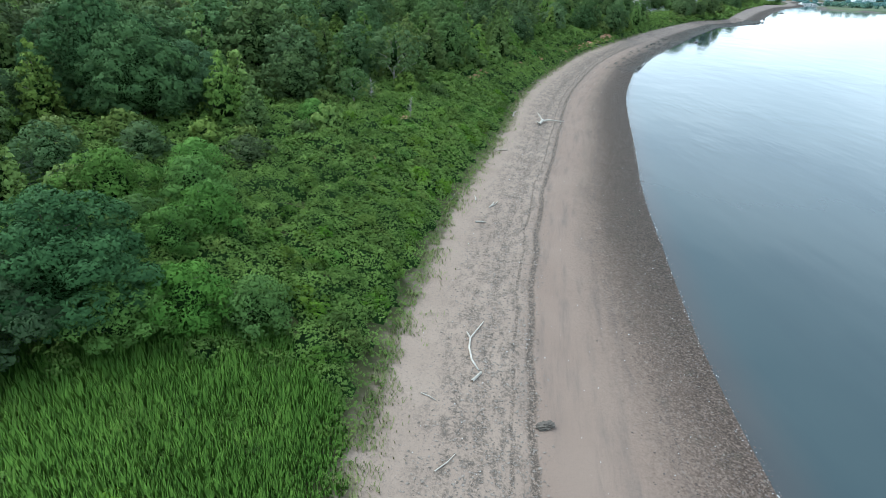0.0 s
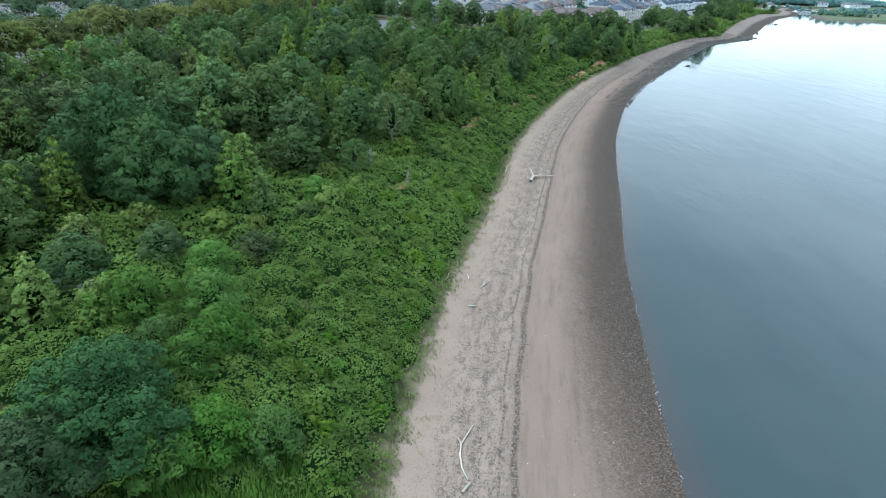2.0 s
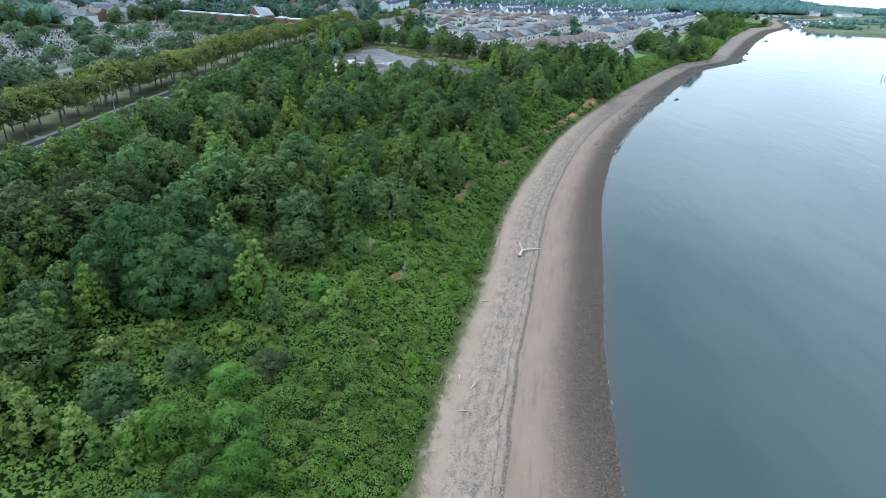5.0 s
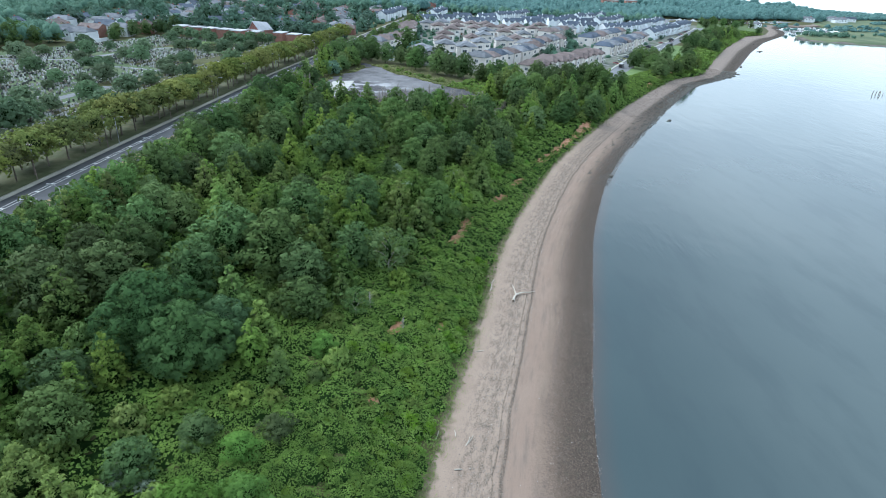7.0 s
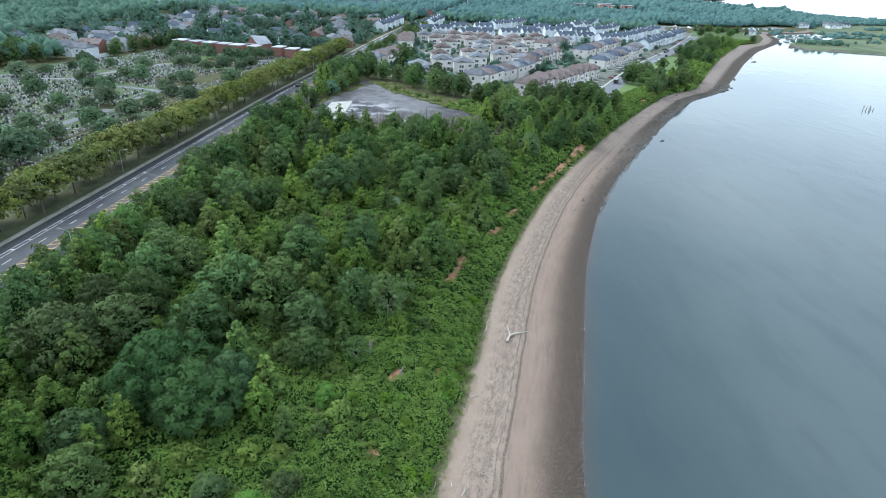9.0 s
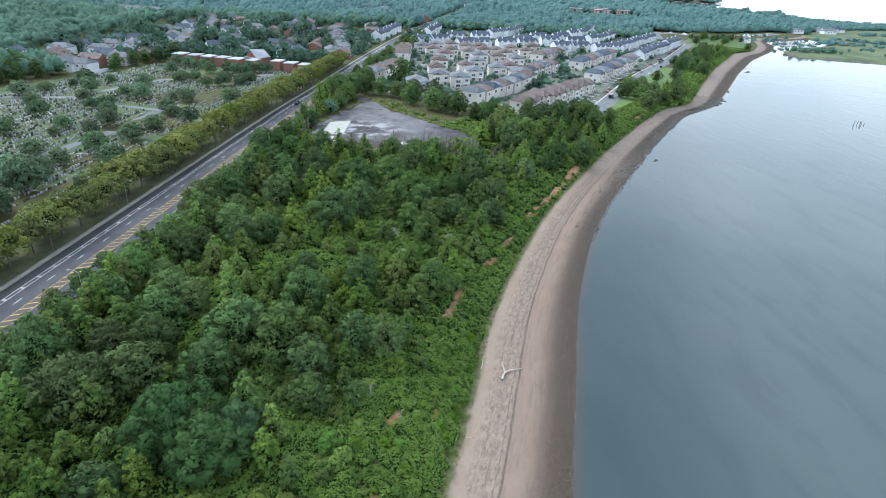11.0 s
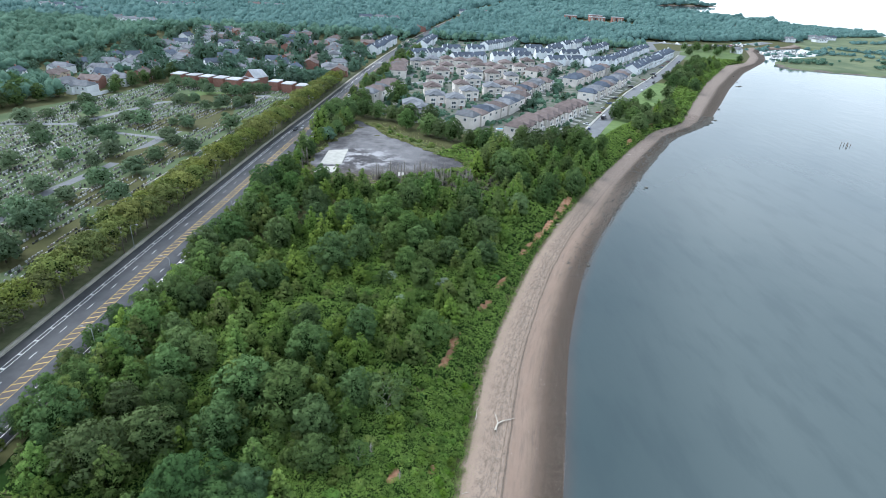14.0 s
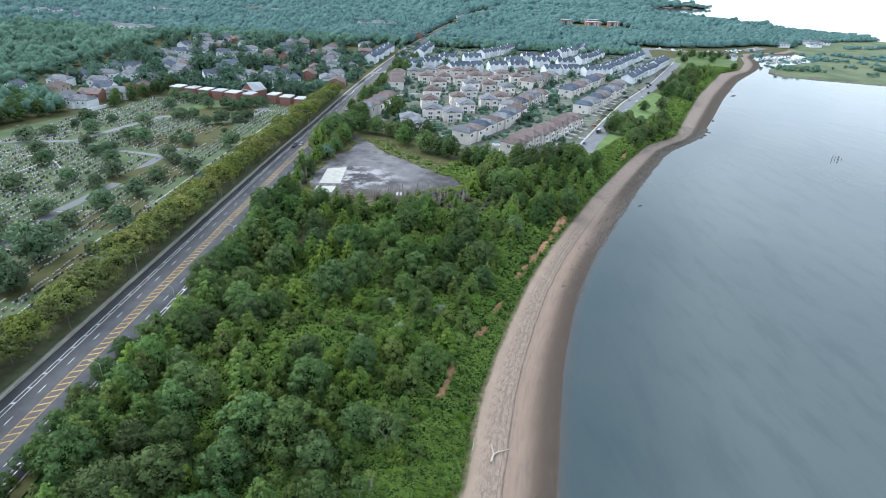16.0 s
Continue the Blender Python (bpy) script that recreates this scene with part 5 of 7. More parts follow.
# ---- cemetery ----
CEM_LEFT = lambda y: float(np.interp(y, (60, 130, 200, 364, 411, 453, 480), (-235, -262, -275, -266, -248, -224, -216)))
CEM_RIGHT = lambda y: float(on_road((y - 124.6), -21.5)[0])
patch("lawn_cemetery", lambda y: (CEM_LEFT(y) - 3, CEM_RIGHT(y)), 60, 480, 8, 0.10, GRAVE_LAWN, "dry green cemetery lawn", "lawn", 24)
for pts, half, mat, nm, lab in (
    (((-150, 100), (-140, 169), (-134, 202), (-123, 270), (-108, 403), (-103, 450)), 0.5, CONCRETE, "path", "long pale concrete cemetery walk"),
    (((-164, 130), (-165, 208), (-163, 245), (-155, 279), (-150, 330), (-140, 385), (-127, 432), (-118, 456)), 2.6, OLD_ASPHALT, "drive", "grey asphalt cemetery drive"),
    (((-262, 335), (-245, 348), (-212, 354), (-200, 392), (-188, 424), (-150, 452), (-118, 458)), 2.4, OLD_ASPHALT, "drive", "grey asphalt cemetery drive"),
    (((-212, 354), (-180, 338), (-150, 330)), 2.0, OLD_ASPHALT, "drive", "grey asphalt cemetery drive"),
    (((-252, 330), (-205, 318), (-190, 300)), 0.55, PALE_CONCRETE, "path", "pale concrete cemetery path"),
    (((-165, 208), (-136, 200), (-125, 203)), 0.5, PALE_CONCRETE, "path", "pale concrete cemetery path"),
    (((-150, 455), (-100, 452), (-88, 448)), 0.5, PALE_CONCRETE, "path", "pale concrete cemetery path"),
    (((-163, 245), (-128, 250)), 0.45, PALE_CONCRETE, "path", "pale concrete cemetery path"),
    (((-205, 318), (-215, 270), (-205, 230), (-166, 215)), 0.5, PALE_CONCRETE, "path", "pale concrete cemetery path"),
):
    tagged(ribbon(nm, pts, -half, half, 0.15 if mat is not OLD_ASPHALT else 0.13, mat, None, 4.0), lab, nm, kind="structure")
patch("lawn_chapel", lambda y: (-186 + (y - 428) * 0.3, -150 + (y - 428) * 0.1), 428, 462, 4, 0.16, LAWN, "smooth green lawn before the mausoleums", "lawn", 8)

rng2 = np.random.default_rng(31)


def headstone(w, h, d):
    """An upright stone with a rounded head on a low base."""
    arc = [(-w / 2, 0.18), (w / 2, 0.18), (w / 2, h * 0.82), (w * 0.28, h * 0.97), (0, h), (-w * 0.28, h * 0.97), (-w / 2, h * 0.82)]
    n = len(arc)
    v = np.array([(x, y, z) for y in (-d / 2, d / 2) for x, z in arc])
    f = [(0, k, k + 1) for k in range(1, n - 1)] + [(n, n + k + 1, n + k) for k in range(1, n - 1)]
    for k in range(n):
        j = (k + 1) % n
        f += [(k, n + k, n + j), (k, n + j, j)]
    return merge([(v, np.array(f)), box(-w * 0.62, w * 0.62, -d, d, -0.1, 0.2)])


def on_paths(x, y):
    for a, b, half in ((( -140, 169), (-108, 403), 2), ((-165, 208), (-155, 279), 4.5), ((-155, 279), (-127, 432), 4.5), ((-262, 335), (-212, 354), 4), ((-212, 354), (-188, 424), 4), ((-188, 424), (-118, 458), 5), ((-212, 354), (-150, 330), 3.5), ((-164, 130), (-165, 208), 4.5)):
        ax, ay = a
        bx, by = b
        t = min(1, max(0, ((x - ax) * (bx - ax) + (y - ay) * (by - ay)) / ((bx - ax) ** 2 + (by - ay) ** 2)))
        if (x - ax - t * (bx - ax)) ** 2 + (y - ay - t * (by - ay)) ** 2 < half * half:
            return True
    return -188 < x < -146 and 426 < y < 464


SHAPES = [headstone(1.0, 1.15, 0.28), headstone(1.45, 1.0, 0.3), headstone(0.8, 1.4, 0.26)]
STONES = [piece_mesh("headstone", c, STONE) for c in SHAPES]
rest, single = [], 0
row = 0
off = -24.0
while off > -175:
    s = -40.0 + rng2.uniform(0, 2)
    while s < 345:
        x, y = (ROAD_AT + ROAD_DIR * s + ROAD_NORMAL * off)
        x, y = float(x), float(y)
        s += rng2.uniform(1.35, 1.75)
        if x < CEM_LEFT(y) or rng2.uniform() < 0.13 or on_paths(x, y) or float(wave(x, y, 24, 2)) > 0.62:
            continue
        k = int(rng2.integers(3))
        m = pose(x + rng2.uniform(-0.15, 0.15), y, float(land_z(x, y)) + 0.1, 0, 0, ROAD_TURN + 90 + rng2.uniform(-4, 4))
        if off > -46 and 120 < y < 260 and single < 190:
            ob = new("headstone", STONES[k])
            ob.matrix_basis = m
            tagged(ob, "granite headstone standing in the cemetery lawn", "headstone", "graves of the cemetery")
            single += 1
        elif rng2.uniform() < 0.9:
            rest.append(moved(box(-0.46, 0.46, -0.15, 0.15, -0.1, (0.95, 0.85, 1.1)[k]), m))
    off -= 2.6 if row % 2 else 4.4
    row += 1
tagged(link_mesh("headstones", *merge(rest), STONE, False), "rows of pale and black granite headstones", "headstones", kind="stuff")
for x, y in ((-203, 307), (-196, 269), (-166, 241), (-161, 276), (-170, 313), (-184, 362), (-211, 373), (-233, 366), (-228, 400), (-239, 351), (-160, 292), (-170, 356), (-144, 327), (-144, 355), (-189, 399), (-190, 447),
             (-174, 426), (-164, 424), (-150, 407), (-141, 412), (-135, 426), (-125, 421), (-138, 268), (-136, 290), (-178, 284), (-145, 251), (-150, 230), (-148, 215), (-175, 222), (-137, 317),
             (-160, 190), (-190, 200), (-210, 240), (-155, 160), (-180, 165), (-225, 280), (-245, 305), (-220, 330), (-128, 232), (-122, 300), (-117, 350), (-200, 345)):
    GRAVE_TREE.put(x + rng2.uniform(-1, 1), y, rng2.uniform(0.75, 1.1), rng2.uniform(0.85, 1.1))
for x, y in ((-188, 150), (-176, 158), (-168, 146), (-192, 172), (-160, 172), (-150, 182), (-172, 184), (-186, 190), (-200, 205), (-145, 200), (-155, 210), (-178, 204), (-140, 176), (-165, 130)):
    GRAVE_TREE.put(x, y, rng2.uniform(1.05, 1.35), 1.0)
for k in range(26):
    x, y = rng2.uniform(-240, -120), rng2.uniform(160, 420)
    GRAVE_TREE.put(x, y, rng2.uniform(0.4, 0.8), rng2.uniform(0.85, 1.1))
for x, y, s in ((-287, 335, 1.1), (-284, 348, 1.2), (-280, 360, 1.0), (-284, 372, 1.2), (-276, 384, 1.1), (-272, 396, 1.2), (-278, 408, 1.2), (-266, 414, 1.0), (-290, 395, 1.2), (-292, 360, 1.2), (-262, 428, 0.9), (-236, 462, 0.9), (-228, 472, 1.0), (-224, 484, 0.9), (-218, 496, 1.0), (-232, 448, 0.7), (-212, 510, 1.1), (-283, 425, 1.1), (-296, 415, 1.2), (-300, 440, 1.1)):
    BROAD.put(x, y, s)
for k in range(30):
    t = rng2.uniform(0, 1)
    TOWN_TREE.put(-215 + 130 * t, 512 - 12 * t + rng2.uniform(-4, 12), rng2.uniform(1.1, 1.7))
for x, y in ((-188, 476), (-181, 472), (-172, 470), (-198, 480), (-129, 465), (-136, 462), (-124, 468), (-150, 456), (-143, 452), (-137, 455), (-164, 456), (-86, 462)):
    GRAVE_TREE.put(x, y, rng2.uniform(0.75, 1.05))


def build_mausoleum(w, d, h, chapel=False, panels=False):
    ob = new("mausoleum")
    part("wall", box(-w / 2, w / 2, -d / 2, d / 2, -0.5, h), BRICK, ob, "red brick wall")
    part("roof", box(-w / 2 - 0.3, w / 2 + 0.3, -d / 2 - 0.3, d / 2 + 0.3, h, h + 0.5), ROOF_WHITE, ob, "flat white roof")
    for k in range(int(w // 3.2) if panels else 0):
        x = -w / 2 + 1.6 + k * 3.2
        part("panel", box(x - 0.9, x + 0.9, -d / 2 - 0.06, -d / 2 + 0.02, 0.5, h - 0.8), PANE if k % 3 == 1 else PALE_CONCRETE, ob)
    if chapel:
        v = np.array([(-6, -6.4, h), (6, -6.4, h), (6, 6.4, h + 1.0), (-6, 6.4, h + 1.0), (0, -7.2, h + 6.5), (0, 7, h + 5.0)])
        part("gable", (v, np.array([(0, 1, 4), (3, 5, 2), (0, 2, 1), (0, 3, 2)])), BRICK, ob)
        r = np.array([(-6.6, -7, h - 0.2), (0, -7.9, h + 6.8), (0, 7.5, h + 5.3), (-6.6, 6.9, h + 0.8), (6.6, -7, h - 0.2), (6.6, 6.9, h + 0.8)])
        part("steep_roof", (np.concatenate([r, r - [0, 0, 0.25]]), np.array([(0, 1, 2), (0, 2, 3), (1, 4, 5), (1, 5, 2), (6, 8, 7), (6, 9, 8), (7, 11, 10), (7, 8, 11)])), ROOF_WHITE, ob, "steep white folded roof")
    return tagged(ob, "low red-brick mausoleum with flat white roof" if not chapel else "red-brick chapel with steep white gable roof", "mausoleum" if not chapel else "chapel", "mausoleums of the cemetery")


MAUS = build_mausoleum(8.5, 11, 6.8)
first = True
for x, y, turn, w in ((-201, 498, -13, 1.1), (-188, 495, -13, 1.0), (-176, 491, -14, 1.0), (-164, 488, -14, 1.0), (-152, 484, -14, 1.15), (-138, 481, -14, 0.9), (-119, 483, -13, 0.9), (-107, 476, -10, 1.0), (-95, 471, -8, 0.95)):
    m = pose(x, y, float(land_z(x, y)), 0, 0, turn)
    ob = MAUS if first else copy_thing(MAUS, m)
    ob.matrix_basis = m
    ob.scale = (w, 1, 1)
    first = False
CH = build_mausoleum(13, 15, 6.8, True, True)
CH.matrix_basis = pose(-139, 498, float(land_z(-139, 498)), 0, 0, -32)
wall = link_mesh("boundary_wall", *merge([box(-14, 14, -0.2, 0.2, -0.3, 2.2), box(-14, 14, -0.28, 0.28, 2.2, 2.35)]), WHITE_SIDING, False)
wall.matrix_basis = pose(-238, 440, float(land_z(-238, 440)), 0, 0, 72)
tagged(wall, "long low white boundary wall beside the cemetery", "wall")
# ---- houses ----
def hip_roof(w, d, z, rise, over=0.45, ridge=0.35):
    """A hipped roof with eaves, over a plan w by d."""
    a, b = w / 2 + over, d / 2 + over
    if w >= d:
        r = [(-(a - b * (1 - ridge) * 0.9), 0), (a - b * (1 - ridge) * 0.9, 0)]
    else:
        r = [(0, -(b - a * (1 - ridge) * 0.9)), (0, b - a * (1 - ridge) * 0.9)]
    v = np.array([(-a, -b, z), (a, -b, z), (a, b, z), (-a, b, z), (*r[0], z + rise), (*r[1], z + rise), (-a, -b, z - 0.2), (a, -b, z - 0.2), (a, b, z - 0.2), (-a, b, z - 0.2)])
    if w >= d:
        f = [(0, 1, 5), (0, 5, 4), (1, 2, 5), (2, 3, 4), (2, 4, 5), (3, 0, 4)]
    else:
        f = [(0, 1, 4), (1, 2, 5), (1, 5, 4), (2, 3, 5), (3, 0, 4), (3, 4, 5)]
    f += [(0, 6, 7), (0, 7, 1), (1, 7, 8), (1, 8, 2), (2, 8, 9), (2, 9, 3), (3, 9, 6), (3, 6, 0), (6, 8, 7), (6, 9, 8)]
    return v, np.array(f)


def gable_roof(w, d, z, rise, over=0.4, thick=0.22):
    """A ridged roof, the ridge along x, with thickness at its eaves."""
    a, b = w / 2 + over, d / 2 + over
    s = [(-b, z - 0.15), (0, z + rise), (b, z - 0.15), (b, z - 0.15 - thick), (0, z + rise - thick), (-b, z - 0.15 - thick)]
    v = np.array([(x, y, q) for x in (-a, a) for y, q in s])
    f = [(0, 1, 7), (0, 7, 6), (1, 2, 8), (1, 8, 7), (5, 10, 4), (5, 11, 10), (4, 9, 3), (4, 10, 9), (0, 5, 1), (5, 4, 1), (1, 4, 2), (4, 3, 2), (6, 7, 11), (11, 7, 10), (7, 8, 10), (10, 8, 9), (0, 6, 11), (0, 11, 5), (2, 3, 9), (2, 9, 8)]
    return v, np.array(f)


def gable_wall(w, d, h, rise):
    """House body with two pointed ends, the ridge along x."""
    s = [(-d / 2, -0.6), (d / 2, -0.6), (d / 2, h), (0, h + rise), (-d / 2, h)]
    v = np.array([(x, y, z) for x in (-w / 2, w / 2) for y, z in s])
    f = [(0, k, k + 1) for k in range(1, 4)] + [(5, 5 + k + 1, 5 + k) for k in range(1, 4)]
    for k in range(5):
        j = (k + 1) % 5
        f += [(k, 5 + k, 5 + j), (k, 5 + j, j)]
    return v, np.array(f)


def window_mesh():
    """A framed two-light window: frame and glass in one small mesh."""
    frame_v, frame_f = merge([box(-0.62, 0.62, -0.05, 0.05, -0.8, 0.8)])
    glass_v, glass_f = merge([box(-0.52, -0.04, -0.075, -0.04, -0.68, 0.68), box(0.04, 0.52, -0.075, -0.04, -0.68, 0.68)])
    me = piece_mesh("window", merge([(frame_v, frame_f), (glass_v, glass_f)]), TRIM)
    me.materials.append(PANE)
    for p in me.polygons[len(frame_f):]:
        p.material_index = 1
    return me


WINDOW = window_mesh()


def window(parent, x, y, z, turn, sx=1.0, sz=1.0):
    """A window set on a wall; turn 0 faces -y."""
    shared("window", WINDOW, pose(x, y, z, 0, 0, turn) @ Matrix.Diagonal((sx, 1, sz, 1)), parent)


def build_villa(wall_mat, roof_mat, label, w=11.2, d=13.5, h=7.8, rise=3.0, wing=True):
    """Two-storey hipped house with a gabled bay, porch, windows and skylights."""
    ob = new("house")
    part("wall", merge([box(-w / 2, w / 2, -d / 2, d / 2, -0.6, h)] + ([box(-w * 0.32, w * 0.08, -d / 2 - 1.5, -d / 2 + 0.3, -0.6, h - 0.4)] if wing else [])), wall_mat, ob)
    part("roof", hip_roof(w, d, h, rise), roof_mat, ob)
    if wing:
        part("bay_roof", moved(gable_roof(5.0, w * 0.42, h - 0.4, 1.7, 0.2), pose(-w * 0.12, -d / 2 + 0.6, 0, 0, 0, 90)), roof_mat, ob)
    part("porch", merge([box(w * 0.14, w * 0.44, -d / 2 - 1.6, -d / 2, 2.6, 2.85), box(w * 0.16, w * 0.18, -d / 2 - 1.5, -d / 2 - 1.3, -0.3, 2.6), box(w * 0.40, w * 0.42, -d / 2 - 1.5, -d / 2 - 1.3, -0.3, 2.6)]), TRIM, ob)
    part("door", box(w * 0.24, w * 0.34, -d / 2 - 0.06, -d / 2 + 0.05, 0.0, 2.1), DOOR_PAINT, ob, "brown front door")
    for x, z in ((-w * 0.12, 1.6), (-w * 0.12, 4.6)):
        window(ob, x, -d / 2 - (1.53 if wing else 0.03), z, 0, 2.2, 1.3)
    window(ob, w * 0.32, -d / 2 - 0.03, 5.2, 0, 1.6, 1.2)
    window(ob, w * 0.2, d / 2 + 0.03, 5.6, 180, 2.6, 1.2)
    for sx, turn in ((-1, -90), (1, 90)):
        window(ob, sx * (w / 2 + 0.03), 0.8, 5.4, turn, 1.8, 1.2)
        window(ob, sx * (w / 2 + 0.03), -2.8, 2.0, turn, 1.6, 1.2)
    part("driveway", box(-w * 0.46, -w * 0.02, -d / 2 - 7.5, -d / 2 - 1.5, -0.3, -0.02), PALE_CONCRETE, ob, "pale concrete driveway")
    part("skylight", box(0.2, 1.1, 1.2, 2.2, h + 1.9, h + 2.35), ROOF_WHITE, ob, "pale domed skylight")
    return tagged(ob, label, "house")


def build_terrace(label, units=3, unit=7.6, d=12.5, h=7.6, rise=4.2):
    """A white gabled terrace: one long ridge with a cross gable to each home."""
    ob = new("terrace_house")
    w = units * unit
    part("wall", gable_wall(w, d, h, rise), WHITE_SIDING, ob)
    part("roof", gable_roof(w, d, h, rise), ROOF_NAVY, ob)
    for k in range(units):
        x = -w / 2 + unit * (k + 0.5)
        for s, turn in ((-1, 90), (1, -90)):
            part("dormer", moved(gable_wall(5.0, 3.8, h + 0.4, 2.1), pose(x, s * (d / 2 - 1.7), 0, 0, 0, turn)), WHITE_SIDING, ob)
            part("dormer_roof", moved(gable_roof(5.2, 3.9, h + 0.4, 2.1, 0.3), pose(x, s * (d / 2 - 1.7), 0, 0, 0, turn)), ROOF_NAVY, ob)
        window(ob, x, -d / 2 - 0.83, 4.9, 0, 2.0, 1.5)
    for x in (w / 4,):
        part("chimney", box(x - 0.5, x + 0.5, 1.0, 2.0, h, h + rise + 1.0), WHITE_SIDING, ob)
    return tagged(ob, label, "terrace")


def build_suburban(wall_mat, roof_mat, label, w=17.0, d=12.0, h=6.2, rise=3.0, hip=True):
    ob = new("detached_house")
    part("wall", box(-w / 2, w / 2, -d / 2, d / 2, -0.6, h), wall_mat, ob)
    part("roof", hip_roof(w, d, h, rise) if hip else gable_roof(w, d, h, rise), roof_mat, ob)
    part("wing", moved(gable_wall(5.5, 5.5, h - 0.4, 2.2), pose(-w * 0.26, -d / 2, 0, 0, 0, 90)), wall_mat, ob)
    part("wing_roof", moved(gable_roof(6.0, 5.6, h - 0.4, 2.2), pose(-w * 0.26, -d / 2, 0, 0, 0, 90)), roof_mat, ob)
    if not hip:
        part("gable_end", gable_wall(w - 0.02, d - 0.02, h, rise - 0.3), wall_mat, ob)
    part("garage_door", box(w * 0.16, w * 0.42, -d / 2 - 0.06, -d / 2 + 0.04, 0, 2.3), TRIM, ob, "white garage door")
    part("chimney", box(w * 0.3, w * 0.37, 0.5, 1.5, h, h + rise + 0.8), BRICK, ob)
    for x in (-w * 0.26, w * 0.05, w * 0.3):
        window(ob, x, -d / 2 - (2.8 if x < 0 else 0.03), 4.1, 0, 1.3)
    window(ob, 0, d / 2 + 0.03, 4.1, 180, 1.8)
    return tagged(ob, label, "house")


class Models:
    """House models: the first use of each places the model itself, later uses are copies."""

    def __init__(self, *obs):
        self.obs, self.used = obs, set()

    def put(self, k, x, y, turn, group, sx=1.0):
        m = pose(x, y, max(float(land_z(x, y)), 2.0) + 0.2, 0, 0, turn)
        ob = self.obs[k]
        if k in self.used:
            ob = copy_thing(ob, m)
        ob.matrix_basis = m
        self.used.add(k)
        ob.scale = (sx, 1, 1)
        return tagged(ob, group=group)


VILLAS = Models(build_villa(STUCCO, ROOF_BROWN, "beige two-storey house with brown hipped roof"), build_villa(STUCCO, ROOF_GREY, "beige two-storey house with grey hipped roof"), build_villa(STUCCO, ROOF_NAVY, "beige two-storey house with slate-blue hipped roof"))
TERRACES = Models(build_terrace("white gabled terrace with slate-blue roof"))
SUBURB = Models(build_suburban(WHITE_SIDING, ROOF_GREY, "white detached house with grey hipped roof"), build_suburban(BRICK, ROOF_BROWN, "red-brick detached house with brown roof", hip=False),
                build_suburban(TAN_SIDING, ROOF_BROWN, "tan detached house with brown hipped roof"), build_suburban(WHITE_SIDING, ROOF_NAVY, "white detached house with dark gabled roof", 15.0, 11.0, 6.0, 3.4, False))
rng3 = np.random.default_rng(41)
HOUSES = []


def house_row(models, a, b, gap, face, picks, group, shift=0.0):
    """Houses side by side from a to b, fronts turned to the left (1) or right (-1) of that way."""
    (ax, ay), (bx, by) = a, b
    run = math.hypot(bx - ax, by - ay)
    n = max(1, int(run / gap + 0.5))
    turn = math.degrees(math.atan2(by - ay, bx - ax)) + (180 if face > 0 else 0)
    for k in range(n):
        t = (k + 0.5) / n
        x, y = ax + (bx - ax) * t, ay + (by - ay) * t
        j = rng3.uniform(-1.3, 1.3)
        ob = models.put(picks[k % len(picks)], x - j * (by - ay) / run, y + j * (bx - ax) / run, turn, group, 0.96)
        ob.scale = (0.96, 1.0, rng3.uniform(0.92, 1.07))
        HOUSES.append((x, y))


ROWS_OF = (
    ((-42, 444), (-25, 502), 11.5, 1, (1, 0, 1, 0, 0)), ((28, 379), (82, 468), 11.6, 1, (1, 0, 2, 1, 0, 1, 2)), ((57, 358), (124, 450), 11.4, -1, (0, 0, 0, 0, 0, 0, 0)),
    ((138, 488), (212, 614), 12.2, -1, (2, 1, 1, 2, 0, 1)), ((140, 556), (198, 646), 11.8, 1, (2, 2, 0, 0, 1, 2)), ((70, 474), (112, 540), 11.8, -1, (1, 0, 2, 0, 1)), ((108, 590), (146, 648), 11.6, 1, (0, 0, 1)),
    ((-23, 556), (-22, 622), 11.0, 1, (0, 0, 0, 1)),
)
for a, b, gap, face, picks in ROWS_OF:
    house_row(VILLAS, a, b, gap, face, picks, "houses of the new estate")
for x, y in ((8, 488), (10, 455), (25, 447), (38, 478), (-7, 421), (-1, 405), (41, 598), (50, 574), (45, 536), (33, 506), (67, 572), (71, 515), (59, 500), (18, 575), (11, 528),
             (-5, 629), (10, 645), (26, 650), (41, 643), (56, 646), (71, 618), (89, 642), (102, 623), (116, 664), (78, 602), (84, 561), (24, 604), (6, 604), (58, 618)):
    VILLAS.put(int(rng3.choice(3, p=[0.66, 0.26, 0.08])), x, y, 4 + rng3.uniform(-4, 4), "houses of the new estate", rng3.uniform(1.15, 1.4))
    HOUSES.append((x, y))
for a, b, gap, face in (((228, 644), (342, 826), 30, -1), ((228, 720), (322, 870), 30, 1), ((-18, 684), (26, 712), 50, 1), ((34, 672), (70, 694), 42, 1), ((78, 698), (130, 712), 50, 1), ((142, 688), (190, 706), 48, 1),
                        ((194, 692), (226, 708), 36, 1), ((80, 796), (134, 882), 32, 1), ((130, 788), (190, 800), 31, 1), ((172, 812), (232, 886), 31, 1), ((206, 780), (262, 864), 32, 1), ((240, 880), (256, 960), 32, 1),
                        ((-60, 706), (-40, 830), 31, 1), ((-2, 770), (14, 870), 32, 1), ((100, 740), (200, 752), 34, 1), ((20, 742), (80, 756), 32, 1)):
    house_row(TERRACES, a, b, gap * 0.9 if gap < 36 else gap * 0.55, face, (0,), "white terraces of the estate")
